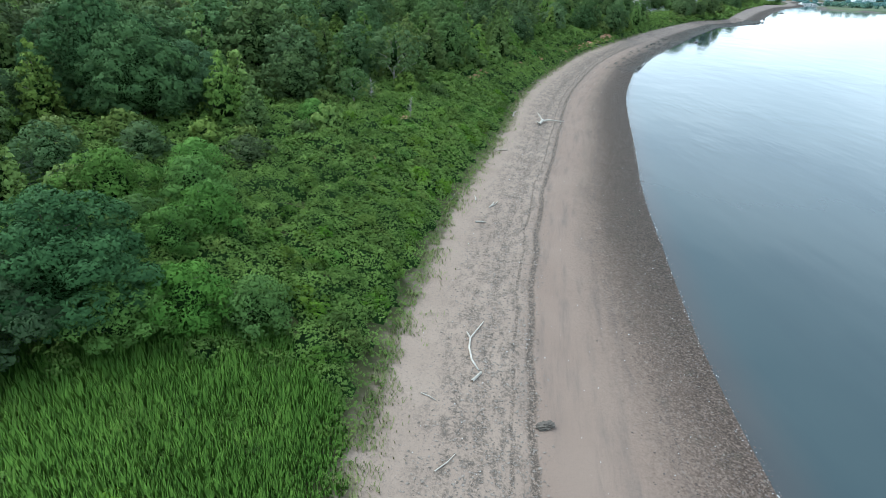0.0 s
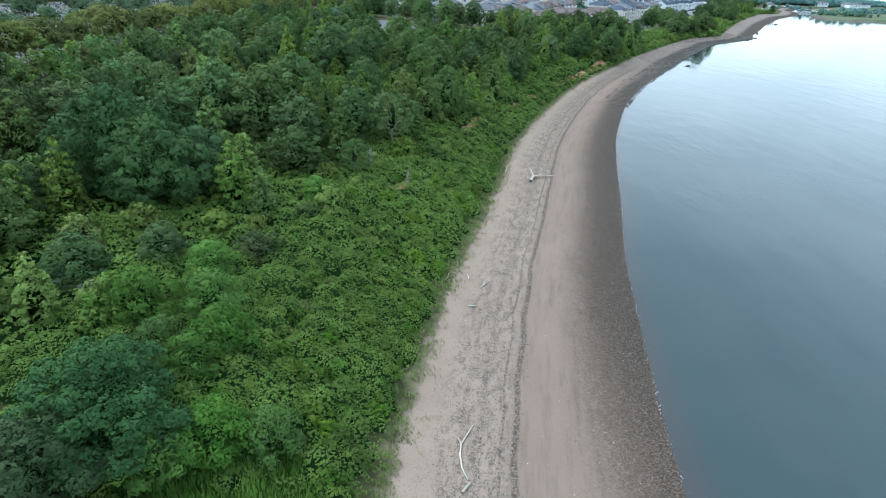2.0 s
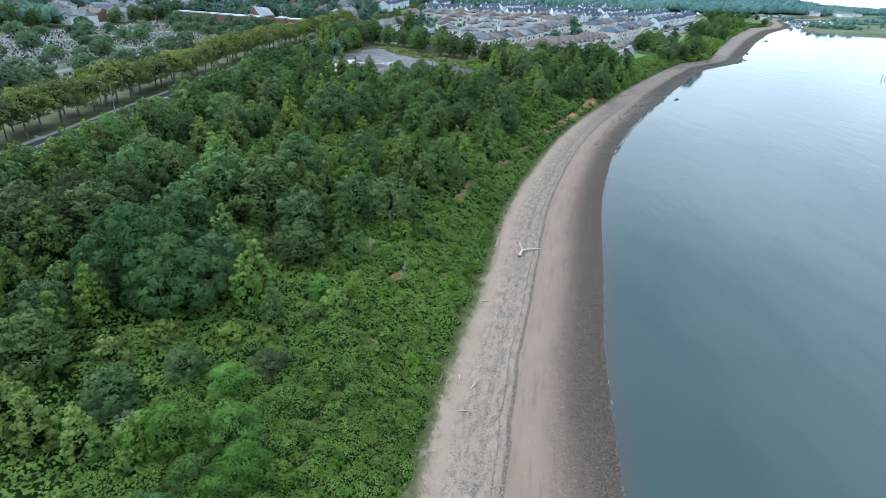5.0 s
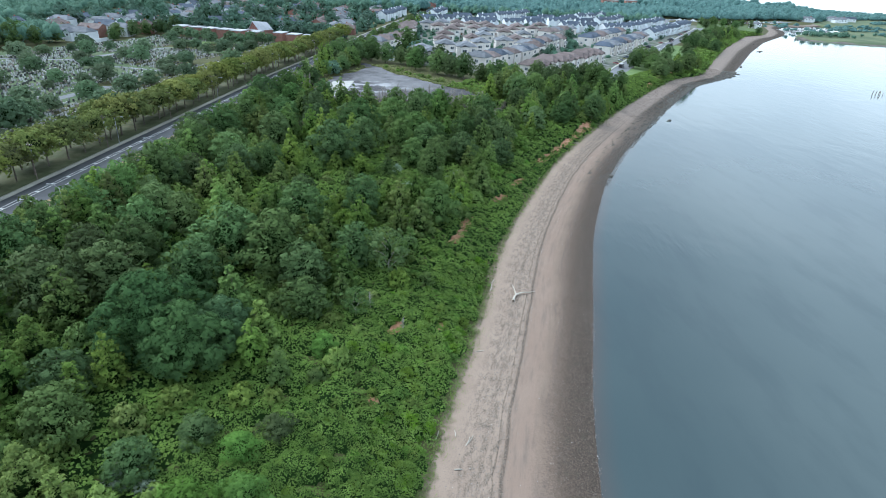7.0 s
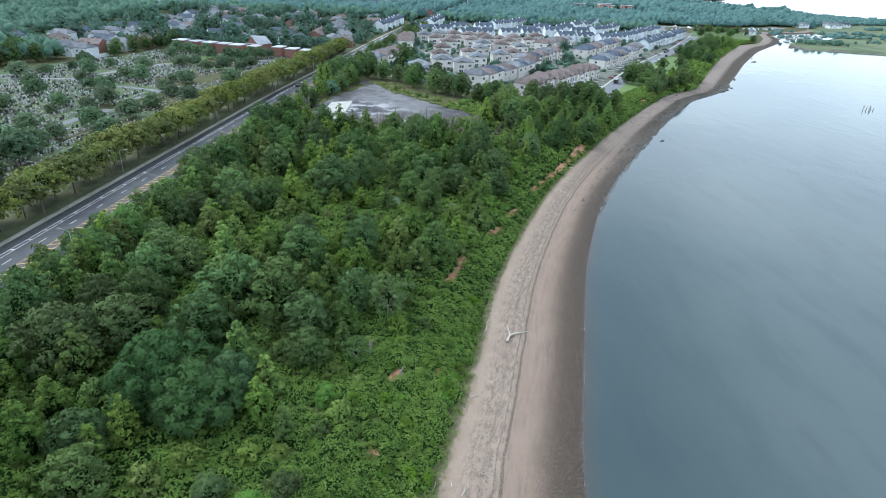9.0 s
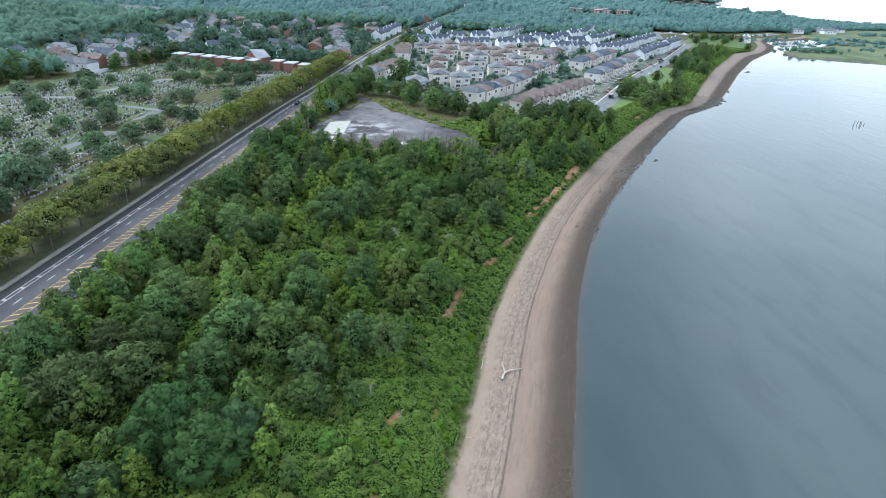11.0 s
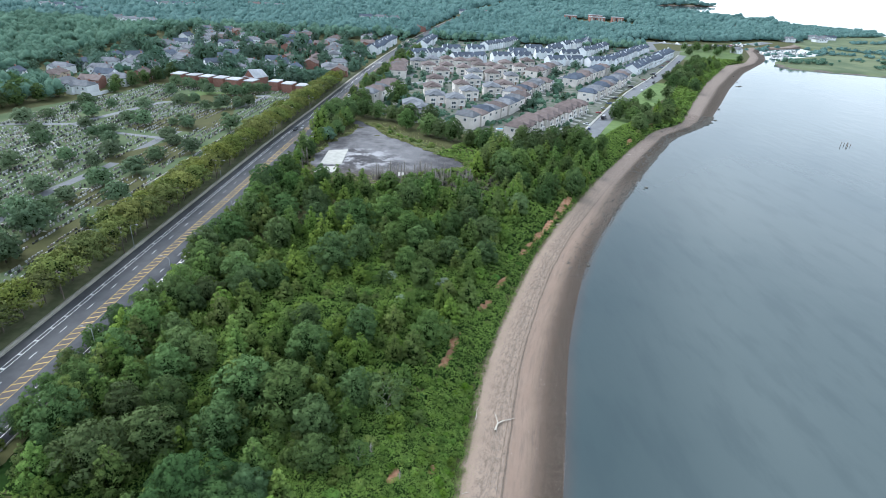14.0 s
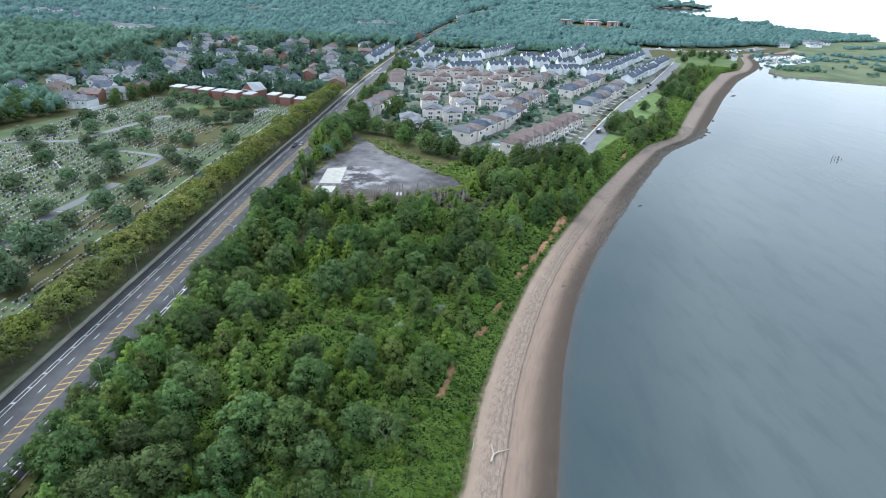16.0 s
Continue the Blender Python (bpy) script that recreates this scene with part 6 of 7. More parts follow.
for x, y in ((-322, 479), (-304, 512), (-300, 534), (-292, 482), (-269, 452), (-252, 444), (-255, 465), (-240, 476), (-258, 492), (-274, 515), (-232, 498), (-243, 539), (-262, 550), (-252, 607), (-229, 577), (-248, 651), (-282, 548),
             (-196, 606), (-168, 545), (-167, 579), (-141, 538), (-148, 603), (-136, 588), (-120, 559), (-111, 596), (-115, 654), (-135, 669), (-84, 604), (-78, 560), (-75, 626), (-97, 660), (-191, 696), (-180, 727), (-156, 709), (-142, 741), (-227, 708)):
    SUBURB.put(int(rng3.choice(4, p=[0.5, 0.14, 0.08, 0.28])), x, y, float(rng3.choice([0, 90, 12, -10, 80])) + rng3.uniform(-6, 6), "houses of the old suburb")
    HOUSES.append((x, y))
for k in range(121):
    x, y = (rng3.uniform(-300, -70), rng3.uniform(560, 850)) if k < 106 else (rng3.uniform(-520, 60), rng3.uniform(860, 1400)) if k < 116 else (rng3.uniform(-640, 500), rng3.uniform(1100, 2000))
    if any((x - a) ** 2 + (y - b) ** 2 < 17 ** 2 for a, b in HOUSES):
        continue
    SUBURB.put(int(rng3.choice(4, p=[0.5, 0.12, 0.08, 0.30])), x, y, rng3.uniform(-20, 110), "houses of the old suburb")
    HOUSES.append((x, y))
SCHOOL = build_mausoleum(14, 8, 6.0, panels=True)
for x, y, l in ((330, 1380, 2.6), (385, 1360, 3.4), (440, 1390, 2.6), (400, 1430, 3.0)):
    m = pose(x, y, float(land_z(x, y)), 0, 0, 4)
    ob = SCHOOL if x == 330 else copy_thing(SCHOOL, m)
    ob.matrix_basis = m
    ob.name = "school_building"
    ob.scale = (l * 0.7, 1.5, 1.9)
    tagged(ob, "large red-brick school building far off", "school", "school buildings")
    HOUSES.append((x, y))
for x, y in ((700, 1150), (790, 1190)):
    SUBURB.put(0, x, y, 10, "houses by the creek", 1.6)
    HOUSES.append((x, y))

FAR_YARDS = [(330, 1345), (362, 1345), (395, 1345), (428, 1345), (455, 1350)]
for cx, cy, count, spread in ((105, 1425, 5, 44), (300, 1505, 2, 20), (-80, 1170, 3, 40), (-490, 1230, 4, 50), (-640, 1110, 4, 50), (-560, 1030, 3, 40), (-330, 1330, 3, 40), (693, 1356, 1, 12), (545, 1428, 1, 14), (825, 1245, 3, 30), (-430, 930, 3, 40)):
    for k in range(count):
        x, y = cx + spread * (2 * (k + 0.5) / count - 1), cy + rng3.uniform(-12, 12)
        SUBURB.put(int(rng3.choice(4, p=[0.55, 0.12, 0.03, 0.30])), x, y, rng3.uniform(-20, 20), "houses among the far woods", rng3.uniform(1.0, 1.6))
        HOUSES.append((x, y))
        FAR_YARDS.append((x, y - 24.0))

# streets, yards and parked cars of the estate
patch("ground_estate", lambda y: (float(np.interp(y, (342, 400, 440, 560, 900), (44, 0, -40, -38, -28))), float(np.interp(y, (342, 360, 383, 497, 648, 812, 900), (70, 100, 112, 160, 254, 343, 395)))), 342, 900, 6, 0.10, YARD,
      "patchy yards of grass and paving between houses", "ground", 16)
for pts, half in ((((112, 374), (122, 396), (165, 480), (200, 545), (263, 648), (352, 812), (372, 850)), 5.0), (((14, 384), (62, 462), (110, 548), (150, 612), (226, 690)), 4.0), (((-14, 402), (14, 384)), 3.6),
                  (((-30, 520), (20, 556), (118, 572), (150, 612)), 3.4), (((-14, 560), (-10, 612)), 3.6), (((-20, 665), (100, 682), (226, 690)), 3.6), (((62, 462), (-12, 440)), 3.4), (((-52, 640), (-20, 665)), 3.4),
                  (((345, 905), (368, 985), (392, 1012), (450, 992), (531, 1018), (581, 1056), (640, 1108)), 9.0), (((226, 690), (300, 805), (345, 905)), 4.0)):
    tagged(ribbon("street", pts, -half, half, 0.16, OLD_ASPHALT, None, 6.0), "grey asphalt street of the estate", "street", kind="structure")
    tagged(ribbon("footway", pts, -half - 2.0, -half - 0.3, 0.22, PALE_CONCRETE, None, 6.0, 0.2), "pale concrete footway along the street", "pavement", kind="structure")
patch("lawn_shore", lambda y: (float(np.interp(y, (352, 383, 497, 600), (100, 122, 174, 240))), float(np.interp(y, (352, 383, 447, 505, 552, 600), (118, 140, 172, 208, 240, 262)))), 352, 600, 5, 0.12, LAWN,
      "mown green lawn between street and shore trees", "lawn", 8)
patch("lawn_creek", lambda y: (float(np.interp(y, (800, 870, 960), (352, 375, 415))), float(veg_x(y)) - 12), 800, 960, 8, 0.14, LAWN, "green lawn beside the creek", "lawn", 10)
for x, y, s in ((428, 905, 1.0), (440, 918, 0.9), (416, 912, 1.1), (452, 908, 0.8), (470, 930, 0.9), (462, 944, 0.8), (404, 925, 0.9), (486, 935, 0.8), (432, 938, 0.8), (475, 912, 0.7)):
    BROAD.put(x, y, s)
SUBURB.put(0, 484, 918, 30, "houses by the creek", 0.8)
tagged(ribbon("fence", ((44, 348), (78, 398), (118, 458)), -0.15, 0.15, 1.7, TRIM, None, 3.0, 1.8), "white vinyl fence between the back yards", "fence")
tagged(ribbon("path", ((41, 350), (75, 400), (104, 446)), -1.6, 1.4, 0.2, PALE_CONCRETE, None, 3.0), "pale paved alley behind the houses", "path", kind="structure")
for x, y, rx, ry in ((52, 379, 2.2, 1.6), (64, 400, 2.6, 1.5), (-28, 410, 2.4, 1.8)):
    z = float(land_z(x, y)) + 0.25
    pool = new("garden_pool")
    ring = [(x + rx * math.cos(a), y + ry * math.sin(a)) for a in np.linspace(0, 6.283, 17)[:-1]]
    part("rim", prism([(x + (px - x) * 1.12, y + (py - y) * 1.12) for px, py in ring], z - 0.4, z + 0.75), TRIM, pool)
    part("pool_water", prism(ring, z, z + 0.78), POOL_BLUE, pool)
    tagged(pool, "round blue garden pool in a back yard", "pool")
STREET_A = resample(((112, 374), (122, 396), (165, 480), (200, 545), (263, 648), (352, 812)), 1.0)


def build_minibus():
    """A black minibus with a band of windows."""
    bus = new("minibus")
    side = [(-3.6, 0.4), (3.7, 0.4), (3.75, 1.3), (3.4, 2.5), (3.1, 2.75), (-3.5, 2.75), (-3.65, 2.5)]
    n = len(side)
    v = np.array([(x, y, z) for x in (-1.1, 1.1) for y, z in side])
    f = [(0, k, k + 1) for k in range(1, n - 1)] + [(n, n + k + 1, n + k) for k in range(1, n - 1)]
    for k in range(n):
        j = (k + 1) % n
        f += [(k, n + k, n + j), (k, n + j, j)]
    part("body", (v, np.array(f)), CAR_PAINTS[2], bus)
    part("roof_panel", box(-0.95, 0.95, -3.3, 2.9, 2.74, 2.8), ROOF_WHITE, bus, "pale roof panel")
    for sx in (-1.11, 1.11):
        for k in range(4):
            part("window", box(min(sx, sx * 1.012), max(sx, sx * 1.012), -3.2 + k * 1.5, -1.9 + k * 1.5, 1.5, 2.35), PANE, bus)
        for y in (-2.3, 2.3):
            part("wheel", tube([(sx * 0.8, y, 0.42), (sx * 1.02, y, 0.42)], [0.42, 0.42], 12), TYRE, bus)
    part("windscreen", box(-0.95, 0.95, 3.5, 3.62, 1.5, 2.3), PANE, bus)
    return tagged(bus, "black minibus parked on the shore street", "minibus")


build_minibus().matrix_basis = pose(136.5, 428, float(land_z(136.5, 428)) + 0.17, 0, 0, -28)
for k in range(34):
    i = int(rng3.uniform(20, len(STREET_A) - 10))
    side = rng3.choice([-3.9, 3.9, -8.5])
    d = STREET_A[i + 2] - STREET_A[i]
    d /= np.linalg.norm(d)
    x, y = STREET_A[i] + np.array([d[1], -d[0]]) * side
    put_car(int(rng3.integers(5)), pose(x, y, float(land_z(x, y)) + 0.2, 0, 0, -math.degrees(math.atan2(d[0], d[1])) + (90 if side < -6 else 0)))
for k in range(30):
    t = rng3.uniform(0, 1)
    x, y = 384 + 190 * t, float(np.interp(384 + 190 * t, (384, 450, 531, 581), (1012, 992, 1018, 1056))) + rng3.uniform(-8, 8)
    put_car(int(rng3.integers(5)), pose(x, y, float(land_z(x, y)) + 0.15, 0, 0, rng3.uniform(-20, 20)))
for k in range(190):
    x, y = rng3.uniform(-35, 330), rng3.uniform(380, 860)
    lo, hi = np.interp(y, (342, 400, 440, 560, 900), (44, 0, -40, -38, -28)), np.interp(y, (342, 383, 497, 648, 812, 900), (60, 98, 150, 246, 335, 380))
    if lo < x < hi and not any((x - a) ** 2 + (y - b) ** 2 < 8.6 ** 2 for a, b in HOUSES):
        TOWN_TREE.put(x, y, rng3.uniform(0.5, 1.1), rng3.uniform(0.9, 1.3))
for k in range(210):
    x, y = rng3.uniform(-335, -62), rng3.uniform(505, 860)
    if x > -0.72 * y - 60 and x < on_road(y - 125, -14)[0] and not any((x - a) ** 2 + (y - b) ** 2 < 10 ** 2 for a, b in HOUSES):
        TOWN_TREE.put(x, y, rng3.uniform(0.9, 1.9), rng3.uniform(1.0, 1.3))


def build_garden_green():
    """Hedges and clipped bushes of the gardens, too many to tell apart."""
    rng = np.random.default_rng(63)
    chunks = []
    H = np.array(HOUSES)
    for k in range(2600):
        if k < 1700:
            y = rng.uniform(385, 880)
            x = rng.uniform(np.interp(y, (342, 400, 440, 560, 900), (44, 0, -40, -38, -28)), np.interp(y, (342, 383, 497, 648, 812, 900), (60, 98, 150, 246, 335, 380)))
        else:
            y = rng.uniform(500, 800)
            x = rng.uniform(-330, on_road(y - 125, -14)[0])
        q = np.sqrt(((H - [x, y]) ** 2).sum(1).min())
        if q < 8.0:
            continue
        r = rng.uniform(0.7, 2.0) * (1.0 if k < 1700 else 1.5)
        c = (x, y, float(land_z(x, y)) + r * 0.7)
        chunks.append(lump(rng, c, (r * rng.uniform(0.8, 1.8), r, r * rng.uniform(0.8, 1.5)), ICO0, 0.3))
        d = unit(rng.normal(size=(10, 3)) + [0, 0, 0.6])
        chunks.append(sprigs(rng, np.array(c) + d * r * 1.1, d, 0.9))
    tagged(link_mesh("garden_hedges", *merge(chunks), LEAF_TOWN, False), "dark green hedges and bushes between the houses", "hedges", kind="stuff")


build_garden_green()
# ---- far woods ----
def build_woods():
    rng = np.random.default_rng(88)
    v0, f0 = ICO0
    keep = (v0[f0].mean(1)[:, 2] > -0.25)
    used = np.unique(f0[keep])
    remap = np.full(len(v0), -1)
    remap[used] = np.arange(len(used))
    v0, f0 = v0[used], remap[f0[keep]]
    H = np.array(HOUSES)
    pts = []
    for y0, y1, gap, r0, tries in ((140, 560, 9.5, 6.6, 4000), (560, 900, 10.5, 7.2, 6000), (900, 1300, 9.0, 6.2, 22000), (1300, 1900, 13.0, 8.6, 24000), (1900, 3000, 22.0, 14.0, 18000)):
        n = tries
        y = rng.uniform(y0, y1, n)
        lo = -0.74 * y - 130
        hi = np.minimum(sea_x(y) - 18, 1300)
        x = lo + (hi - lo) * rng.uniform(0, 1, n)
        ok = np.ones(n, bool)
        if y0 < 900:
            left = np.interp(y, (60, 130, 200, 364, 411, 453, 480, 520, 900), (-245, -272, -285, -276, -258, -236, -300, -335, -335)) - 6
            ok &= (x < left) | ((y > 850) & (x < -80)) | ((y > 880) & (x < 330))
        else:
            ok &= ~((x > 300) & (x < 480) & (y > 1270) & (y < 1440))
            ok &= ~((x > 330) & (y < np.interp(x, (330, 438, 548, 647), (1030, 1034, 1074, 1141)) + 4))
        road_x = ROAD_AT[0] + ROAD_DIR[0] * (y - 124.6) + np.maximum(0, y - 455) ** 2 * 0.000075 + 4
        ok &= np.abs(x - road_x) > 17
        for a, b in H:
            ok &= (x - a) ** 2 + (y - b) ** 2 > (13.0 if y0 < 1300 else 10) ** 2
        for a, b in FAR_YARDS:
            ok &= ((x - a) / 19) ** 2 + ((y - b) / 44) ** 2 > 1
        x, y = x[ok], y[ok]
        cell = {}
        for k in range(len(x)):
            c = (int(x[k] // gap), int(y[k] // gap))
            if c not in cell:
                cell[c] = k
        k = np.array(sorted(cell.values()))
        r = r0 * rng.uniform(0.45, 1.5, len(k))
        pts.append((x[k], y[k], r, np.full(len(k), y0 < 900)))
    x, y, r = (np.concatenate([p[i] for p in pts]) for i in range(3))
    near = np.concatenate([p[3] for p in pts])
    # the wooded back of the point
    m = 5200
    bx, by = rng.uniform(560, 1090, m), rng.uniform(1060, 1560, m)
    edge = np.interp(bx, (438, 548, 647, 762, 855, 959, 1090), (1036, 1076, 1143, 1211, 1274, 1333, 1400))
    ok = (by > edge) & (by < np.interp(bx, POINT_FAR_X, POINT_FAR_Y) - 6) & (bx > sea_x(by) - 40)
    # loose bushes and hedge rows on its fields
    spots_a, spots_b = rng.uniform(0.05, 1, 240), rng.uniform(0, 1, 240)
    near_edge = wave(500 + 500 * spots_a, 800 + 270 * spots_b, 22.0, 1.0) > 0.05
    spots_a, spots_b = spots_a[near_edge], spots_b[near_edge]
    hx = np.concatenate([bx[ok], rng.uniform(512, 585, 34), 740 + 110 * np.linspace(0, 1, 40), rng.uniform(694, 735, 22), rng.uniform(640, 690, 26), 850 + 160 * np.linspace(0, 1, 26), 500 + 500 * spots_a])
    hy = np.concatenate([by[ok], rng.uniform(835, 872, 34), 1050 - 75 * np.linspace(0, 1, 40) + rng.uniform(-4, 4, 40), rng.uniform(868, 888, 22), rng.uniform(966, 984, 26), 1180 + 60 * np.linspace(0, 1, 26) + rng.uniform(-9, 9, 26), 800 + 270 * spots_b])
    wooded = int(ok.sum())
    hr = np.concatenate([5.6 * rng.uniform(0.5, 1.3, wooded), rng.uniform(2.4, 5.0, len(hx) - wooded)])
    x, y, r = np.concatenate([x, hx]), np.concatenate([y, hy]), np.concatenate([r, hr])
    n = len(x)
    point = np.arange(n) >= n - len(hx)
    tall = 7.5 + r * rng.uniform(0.2, 1.2, n) + 2.5 * wave(x, y, 40) + 2.5 * wave(x, y, 120, 2.0)
    tall[point] = hr * rng.uniform(1.1, 1.7, len(hx)) + np.where(np.arange(len(hx)) < wooded, 2.0, 0.0)
    z = np.where(point, 2.1, land_z(x, y))
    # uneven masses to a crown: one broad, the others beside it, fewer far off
    for close, name, leaf, label in ((True, "woods", LEAF_TOWN, "dark green woods behind the cemetery and suburb"), (False, "far_woods", LEAF_FAR_HAZE, "distant woods behind the suburb, tinted blue-green for haze")):
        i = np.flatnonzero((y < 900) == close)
        lumps = 4 if close else 3
        k = np.repeat(i, lumps)
        low = np.tile([1] + [0] * (lumps - 1), len(i))
        w = rng.uniform(0, 6.283, len(k))
        jit = 0.92 + rng.uniform(-0.2, 0.2, (len(k), len(v0), 1))
        share = np.where(low, 0.8 if close else 1.35, rng.uniform(0.45, 0.75, len(k)))
        mid = np.stack([x[k] + np.cos(w) * r[k] * 0.55 * (1 - low), y[k] + np.sin(w) * r[k] * 0.55 * (1 - low), z[k] + tall[k] * np.where(low, 0.38, rng.uniform(0.5, 0.66, len(k)))], 1)
        size = np.stack([r[k] * share, r[k] * share, tall[k] * 0.42 * rng.uniform(0.75, 1.1, len(k))], 1)
        V = v0[None] * jit * size[:, None] * (0.8 if close else 1.0) + mid[:, None]
        F = f0[None] + (np.arange(len(k)) * len(v0))[:, None, None]
        q = np.repeat(np.arange(len(k)), 36) if close else np.repeat(np.flatnonzero(y[k] < 1300), 5)
        d = unit(rng.normal(size=(len(q), 3)) + [0, 0, 0.6])
        at = mid[q] + d * size[q] * rng.uniform(0.85, 1.15, (len(q), 1))
        soft = np.concatenate([np.tile(unit(v0 + [0, 0, 0.25]), (len(k), 1)), np.repeat(unit(d + [0, 0, 0.25]), 3, 0)])
        tufts = sprigs(rng, at, unit(d + rng.normal(size=d.shape) * 0.4), 0.8 if close else 1.3, 0.5)
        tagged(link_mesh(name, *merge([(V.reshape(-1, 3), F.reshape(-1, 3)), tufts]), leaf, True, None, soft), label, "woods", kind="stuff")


build_woods()


# ---- marina and far odds ----
def build_boat():
    boat = new("motor_boat")
    outline = [(-1.1, -3.2), (1.1, -3.2), (1.25, 0.6), (0.75, 2.4), (0, 3.6), (-0.75, 2.4), (-1.25, 0.6)]
    part("hull", prism(outline, 0.0, 1.05), TRIM, boat, "white hull")
    part("cabin", prism([(-0.8, -1.0), (0.8, -1.0), (0.7, 1.1), (-0.7, 1.1)], 1.05, 2.1), TRIM, boat)
    part("windscreen", prism([(-0.72, 1.1), (0.72, 1.1), (0.5, 1.6), (-0.5, 1.6)], 1.05, 1.85), PANE, boat)
    part("outboard", box(-0.25, 0.25, -3.7, -3.2, 0.2, 1.4), TYRE, boat)
    return tagged(boat, "small white motor boat moored at the marina", "boat", "boats of the marina")


BOAT = build_boat()
rng4 = np.random.default_rng(52)
first = True
for k in range(44):
    if k < 28:
        t = (k % 14) / 13
        x, y = 556 + 92 * t + rng4.uniform(-3, 3) - 12 * (k // 14), 936 + 66 * t + 16 * (k // 14) + rng4.uniform(-4, 4)
    else:
        t = rng4.uniform(0, 1)
        x, y = 400 + 220 * t, float(np.interp(400 + 220 * t, (392, 450, 531, 581, 620), (1019, 991, 1018, 1056, 1085))) + rng4.uniform(-7, 9)
    z = max(0.1, float(land_z(x, y)) + 0.1) if k >= 28 else 0.3
    m = pose(x, y, z, 0, 0, rng4.choice([20, -70, 110, 200]) + rng4.uniform(-8, 8))
    ob = BOAT if first else copy_thing(BOAT, m)
    ob.matrix_basis = m
    first = False
    s = rng4.uniform(0.9, 1.5)
    ob.scale = (s, s, s)

# floating docks of the marina
for k in range(4):
    x, y = 562 + 24 * k, 938 + 17 * k
    dock = new("dock")
    part("deck", box(-1.0, 1.0, 0, 34, 0.35, 0.6), PALE_CONCRETE, dock)
    for q in (2, 17, 32):
        part("pile", tube([(1.2, q, -2), (1.2, q, 2.2)], [0.18, 0.16], 6), POLE_WOOD, dock)
    dock.matrix_basis = pose(x, y, 0, 0, 0, 32)
    tagged(dock, "pale floating dock between moored boats", "dock", "docks of the marina")

# old posts in the bay
for k, (dx, dy, lx, ly, h) in enumerate(((0, 0, 12, -4, 3.2), (3.2, 1.2, 4, 6, 2.4), (4.4, -1.5, -16, 3, 3.0), (5.0, 0.6, 9, -6, 2.8), (7.6, 0.2, 3, 2, 1.6))):
    ob = link_mesh("mooring_post", *tube([(0, 0, -2.0), (0, 0, h * 0.5), (0.05, 0, h)], [0.24, 0.21, 0.16], 7), POLE_WOOD, True)
    ob.matrix_basis = pose(308 + dx, 404 + dy, 0, lx, ly, 0)
    tagged(ob, "leaning weathered wooden post in the shallow bay", "post", "old posts in the bay")
# ---- things on the beach ----
def bz(x, y):
    return float(land_z(x, y))


def on_beach(pts, lift):
    return [(x, y, bz(x, y) + h + lift) for x, y, h in pts]


def branch(name, runs, label):
    ob = link_mesh(name, *merge([tube(on_beach(p, r[0] * 0.6), r, 8) for p, r in runs]), DRIFT, True)
    return tagged(ob, label, "driftwood", "driftwood on the beach")


branch("driftwood_log", [([(19.2, 107.2, 0), (19.7, 108.8, 0.1), (20.3, 110.0, 0.25)], [0.30, 0.24, 0.20]), ([(20.2, 109.8, 0.2), (21.6, 110.7, 0.35), (23.0, 111.3, 0.25), (24.9, 112.2, 0.05)], [0.20, 0.16, 0.11, 0.05]),
                         ([(20.1, 109.8, 0.2), (19.9, 111.2, 0.7), (19.5, 112.6, 1.0)], [0.18, 0.12, 0.05]), ([(19.4, 107.8, 0.1), (18.6, 107.9, 0.5)], [0.16, 0.05])], "bleached forked driftwood log lying on the sand")
branch("driftwood_branch", [([(4.5, 39.7, 0.05), (3.9, 38.4, 0.1), (3.3, 37.2, 0.05), (3.15, 35.9, 0.1), (3.3, 34.5, 0.05), (3.75, 33.4, 0)], [0.04, 0.055, 0.07, 0.08, 0.08, 0.07]), ([(3.3, 37.2, 0.05), (3.0, 37.6, 0.3)], [0.07, 0.03])],
       "long curved bleached branch lying on the sand")
branch("driftwood_piece", [([(3.2, 32.1, 0), (3.9, 33.1, 0.05)], [0.12, 0.10])], "short bleached log piece beside a branch")
for k, (x, y, l, turn, r) in enumerate(((2.3, 65.6, 2.0, 75, 0.10), (5.1, 66.6, 1.4, 95, 0.09), (7.3, 65.4, 2.6, 60, 0.08), (15.2, 114.5, 2.8, 65, 0.10), (5.4, 59.6, 1.2, 10, 0.12), (14.7, 111.9, 3.0, 78, 0.13), (7.1, 65.3, 1.7, 70, 0.1),
                                       (1.3, 24.6, 1.9, 50, 0.04), (0.2, 30, 1.2, -30, 0.05), (10.5, 88, 1.8, 20, 0.08), (24, 148, 2.4, 50, 0.1), (38, 188, 2.6, 70, 0.12), (62, 236, 3.0, 40, 0.14), (101, 304, 4.0, 60, 0.16), (132, 352, 4.5, 30, 0.18), (168, 405, 5.0, 70, 0.2))):
    c, s = math.cos(radians(turn)) * l / 2, math.sin(radians(turn)) * l / 2
    branch("driftwood_piece", [([(x - c, y - s, 0), (x + 0.06 * l, y, 0.05), (x + c, y + s, 0.02)], [r, r * 0.9, r * 0.5])], "bleached driftwood stick lying on the sand")
rng5 = np.random.default_rng(71)
weed_v, weed_f = lump(rng5, (0, 0, 0.05), (0.62, 0.34, 0.22), ICO2, 0.3)
weed = link_mesh("seaweed", weed_v, weed_f, BARK, False)
weed.matrix_basis = pose(7.8, 28.4, bz(7.8, 28.4), 0, 0, 20)
tagged(weed, "small dark heap of seaweed on smooth sand", "seaweed")


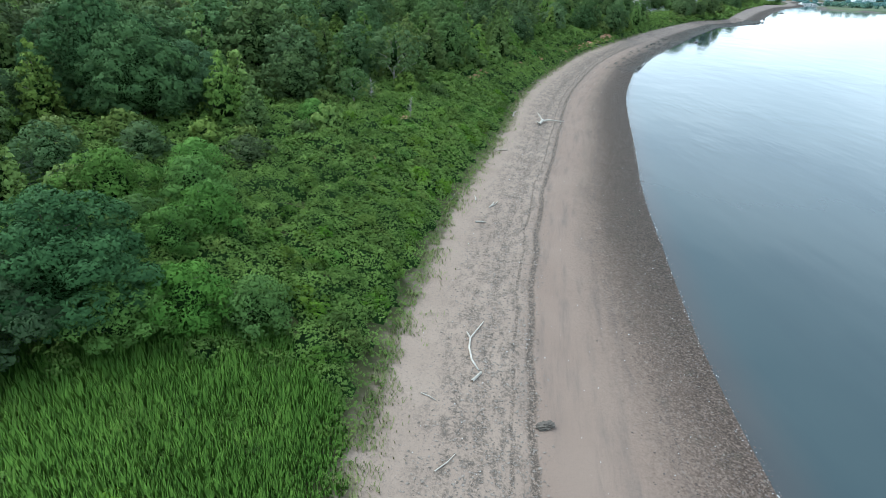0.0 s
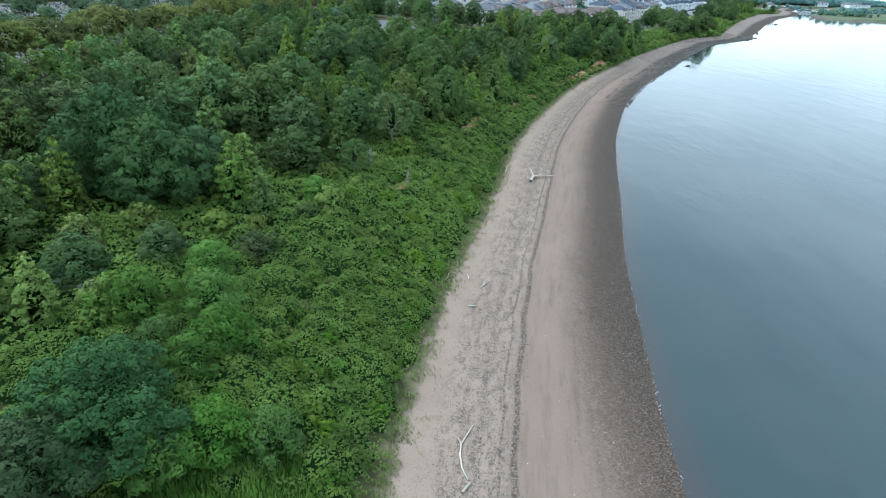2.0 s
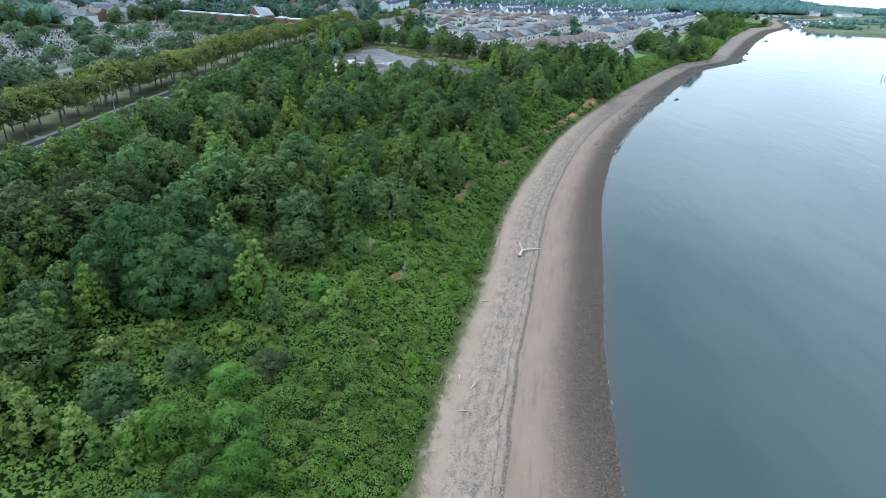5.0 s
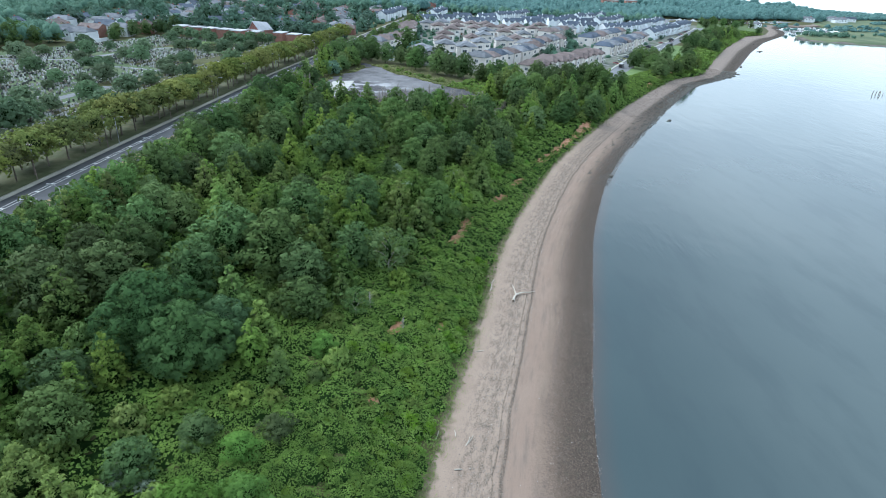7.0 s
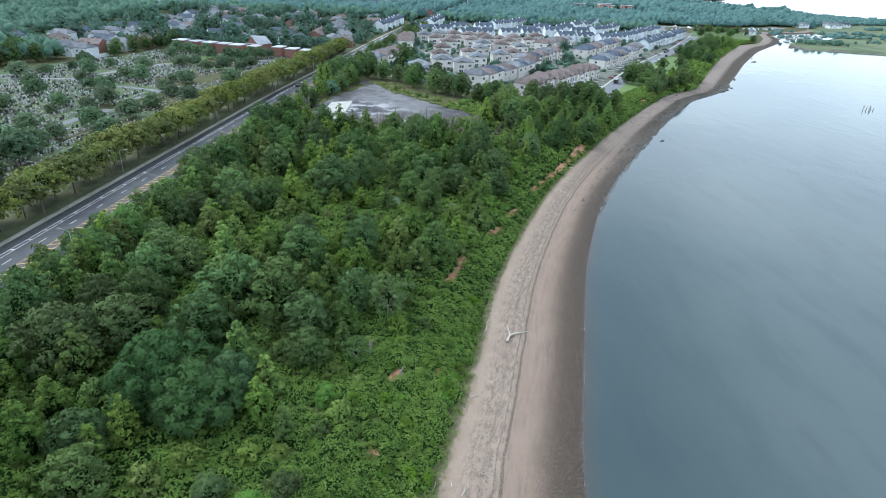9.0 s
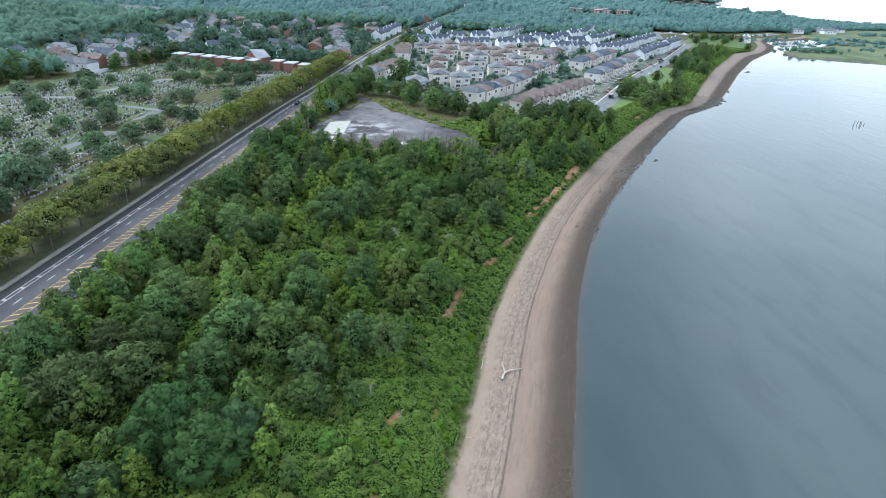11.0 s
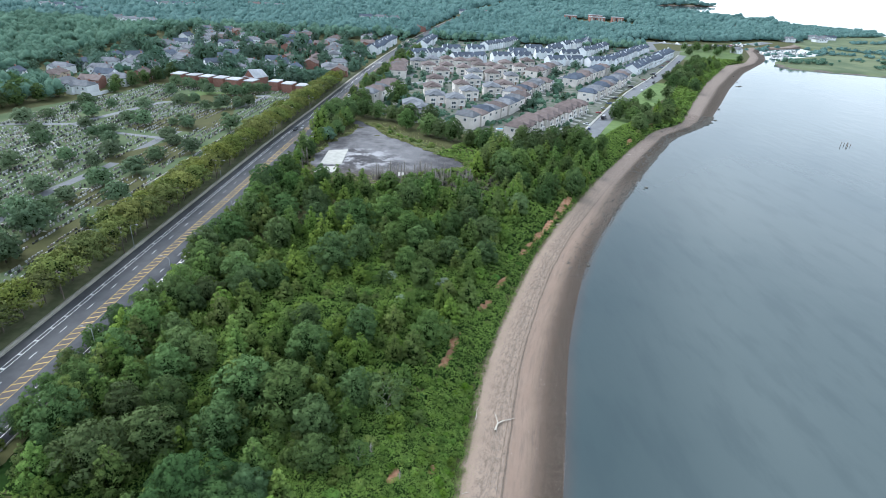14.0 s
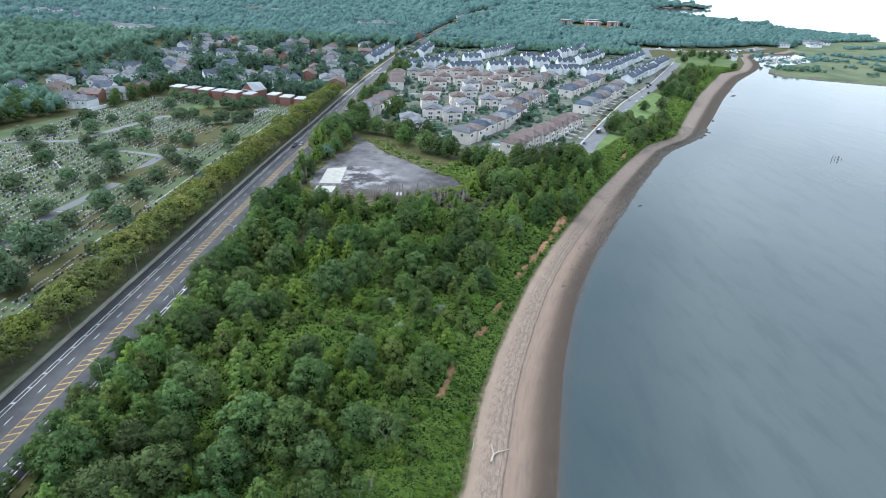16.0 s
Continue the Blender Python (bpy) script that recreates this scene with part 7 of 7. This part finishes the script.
def scatter(name, n, u_centre, u_wide, y0, y1, size, mat, label, category, flat=0.45, power=1.6):
    """Small uneven pieces strewn over the beach, by the share of the way to the water."""
    y = y0 + (y1 - y0) * rng5.uniform(0, 1, n) ** power
    u = np.clip(rng5.choice(u_centre, n) + rng5.normal(0, u_wide, n), 0.01, 1.06)
    v, s = veg_x(y), sea_x(y)
    x = v + (s - v) * u
    r = size * rng5.uniform(0.4, 1.5, n) * (1 + (y - y0) / 160)
    v0, f0 = OCTA
    turn = rng5.uniform(0, 6.283, n)
    long = rng5.uniform(0.7, 2.0, n)
    P = v0[None] * (1 + rng5.uniform(-0.25, 0.25, (n, len(v0), 1)))
    X, Y = P[..., 0] * (r * long)[:, None], P[..., 1] * r[:, None]
    V = np.stack([x[:, None] + X * np.cos(turn)[:, None] - Y * np.sin(turn)[:, None], y[:, None] + X * np.sin(turn)[:, None] + Y * np.cos(turn)[:, None],
                  land_z(x, y)[:, None] + (P[..., 2] * flat + 0.25) * r[:, None]], -1)
    F = f0[None] + (np.arange(n) * len(v0))[:, None, None]
    tagged(link_mesh(name, V.reshape(-1, 3), F.reshape(-1, 3), mat, False), label, category, kind="stuff")


WET_PEBBLE = plain("wet_pebble", (0.055, 0.040, 0.032), (0.17, 0.125, 0.10), 4.0, 0.5, speckle=0.4)
OCTA = (np.array([(1, 0, 0), (-1, 0, 0), (0, 1, 0), (0, -1, 0), (0, 0, 1), (0, 0, -1)], float), np.array([(0, 2, 4), (2, 1, 4), (1, 3, 4), (3, 0, 4), (2, 0, 5), (1, 2, 5), (3, 1, 5), (0, 3, 5)]))
scatter("strand_litter", 11000, [0.395, 0.395, 0.345, 0.30, 0.27, 0.22, 0.25, 0.15], 0.025, 16, 260, 0.06, DEBRIS, "dark strand lines of weed and litter", "litter", 0.4)
scatter("pebbles", 7000, [0.80, 0.88, 0.94, 0.98, 1.0], 0.06, 16, 260, 0.05, WET_PEBBLE, "dark wet pebbles along the water", "pebbles", 0.6)
scatter("shore_stones", 2600, [0.62, 0.78, 0.88, 0.95, 1.0, 1.0, 1.02], 0.05, 190, 480, 0.22, ROCK, "dark weedy stones along the low shore", "stones", 0.6, 1.0)
RUBBLE = plain("rubble", (0.22, 0.17, 0.145), (0.42, 0.35, 0.30), 3.0, 0.9, speckle=0.5)
scatter("rubble", 1300, [0.08, 0.15, 0.25, 0.35, 0.45], 0.06, 270, 480, 0.22, RUBBLE, "pale rubble and driftwood on the upper shore", "rubble", 0.6, 1.0)
scatter("shells", 420, [0.2, 0.35, 0.45, 0.6, 0.75, 0.9, 0.98], 0.08, 16, 260, 0.032, SHELL, "small white shells strewn over the sand", "shells", 0.5)
# white flecks in shell colour, added for the thin broken foam line
scatter("pale_pebbles", 500, [1.0], 0.008, 12, 130, 0.026, SHELL, "broken line of white foam flecks at the edge of the water", "pebbles", 0.5)
for x, y, r in ((67.4, 201.3, 0.9), (66.2, 199.6, 0.5), (124.7, 296.5, 1.1), (122.8, 294.4, 0.6), (114.8, 289.0, 0.6), (349.9, 640, 1.6), (353, 642, 1.1), (346, 638, 1.0), (362, 668, 1.0), (376, 705, 1.0), (229.6, 452, 1.4), (236, 459, 1.2), (244, 469, 1.2),
                (110, 282, 0.5), (93, 268, 0.7), (99, 274, 0.8), (138, 332, 0.7), (158, 396, 0.8), (178, 416, 0.9), (201, 441, 1.0), (147, 347, 0.6), (268, 514, 1.3), (84, 238, 0.5)):
    v, f = lump(rng5, (0, 0, r * 0.15), (r, r * 0.75, r * 0.55), ICO1, 0.22)
    ob = link_mesh("boulder", v, f, ROCK, False)
    ob.matrix_basis = pose(x, y, max(-0.15, bz(x, y)), 0, 0, rng5.uniform(0, 360))
    tagged(ob, "dark wet boulder at the edge of the water", "boulder", "boulders of the shore")
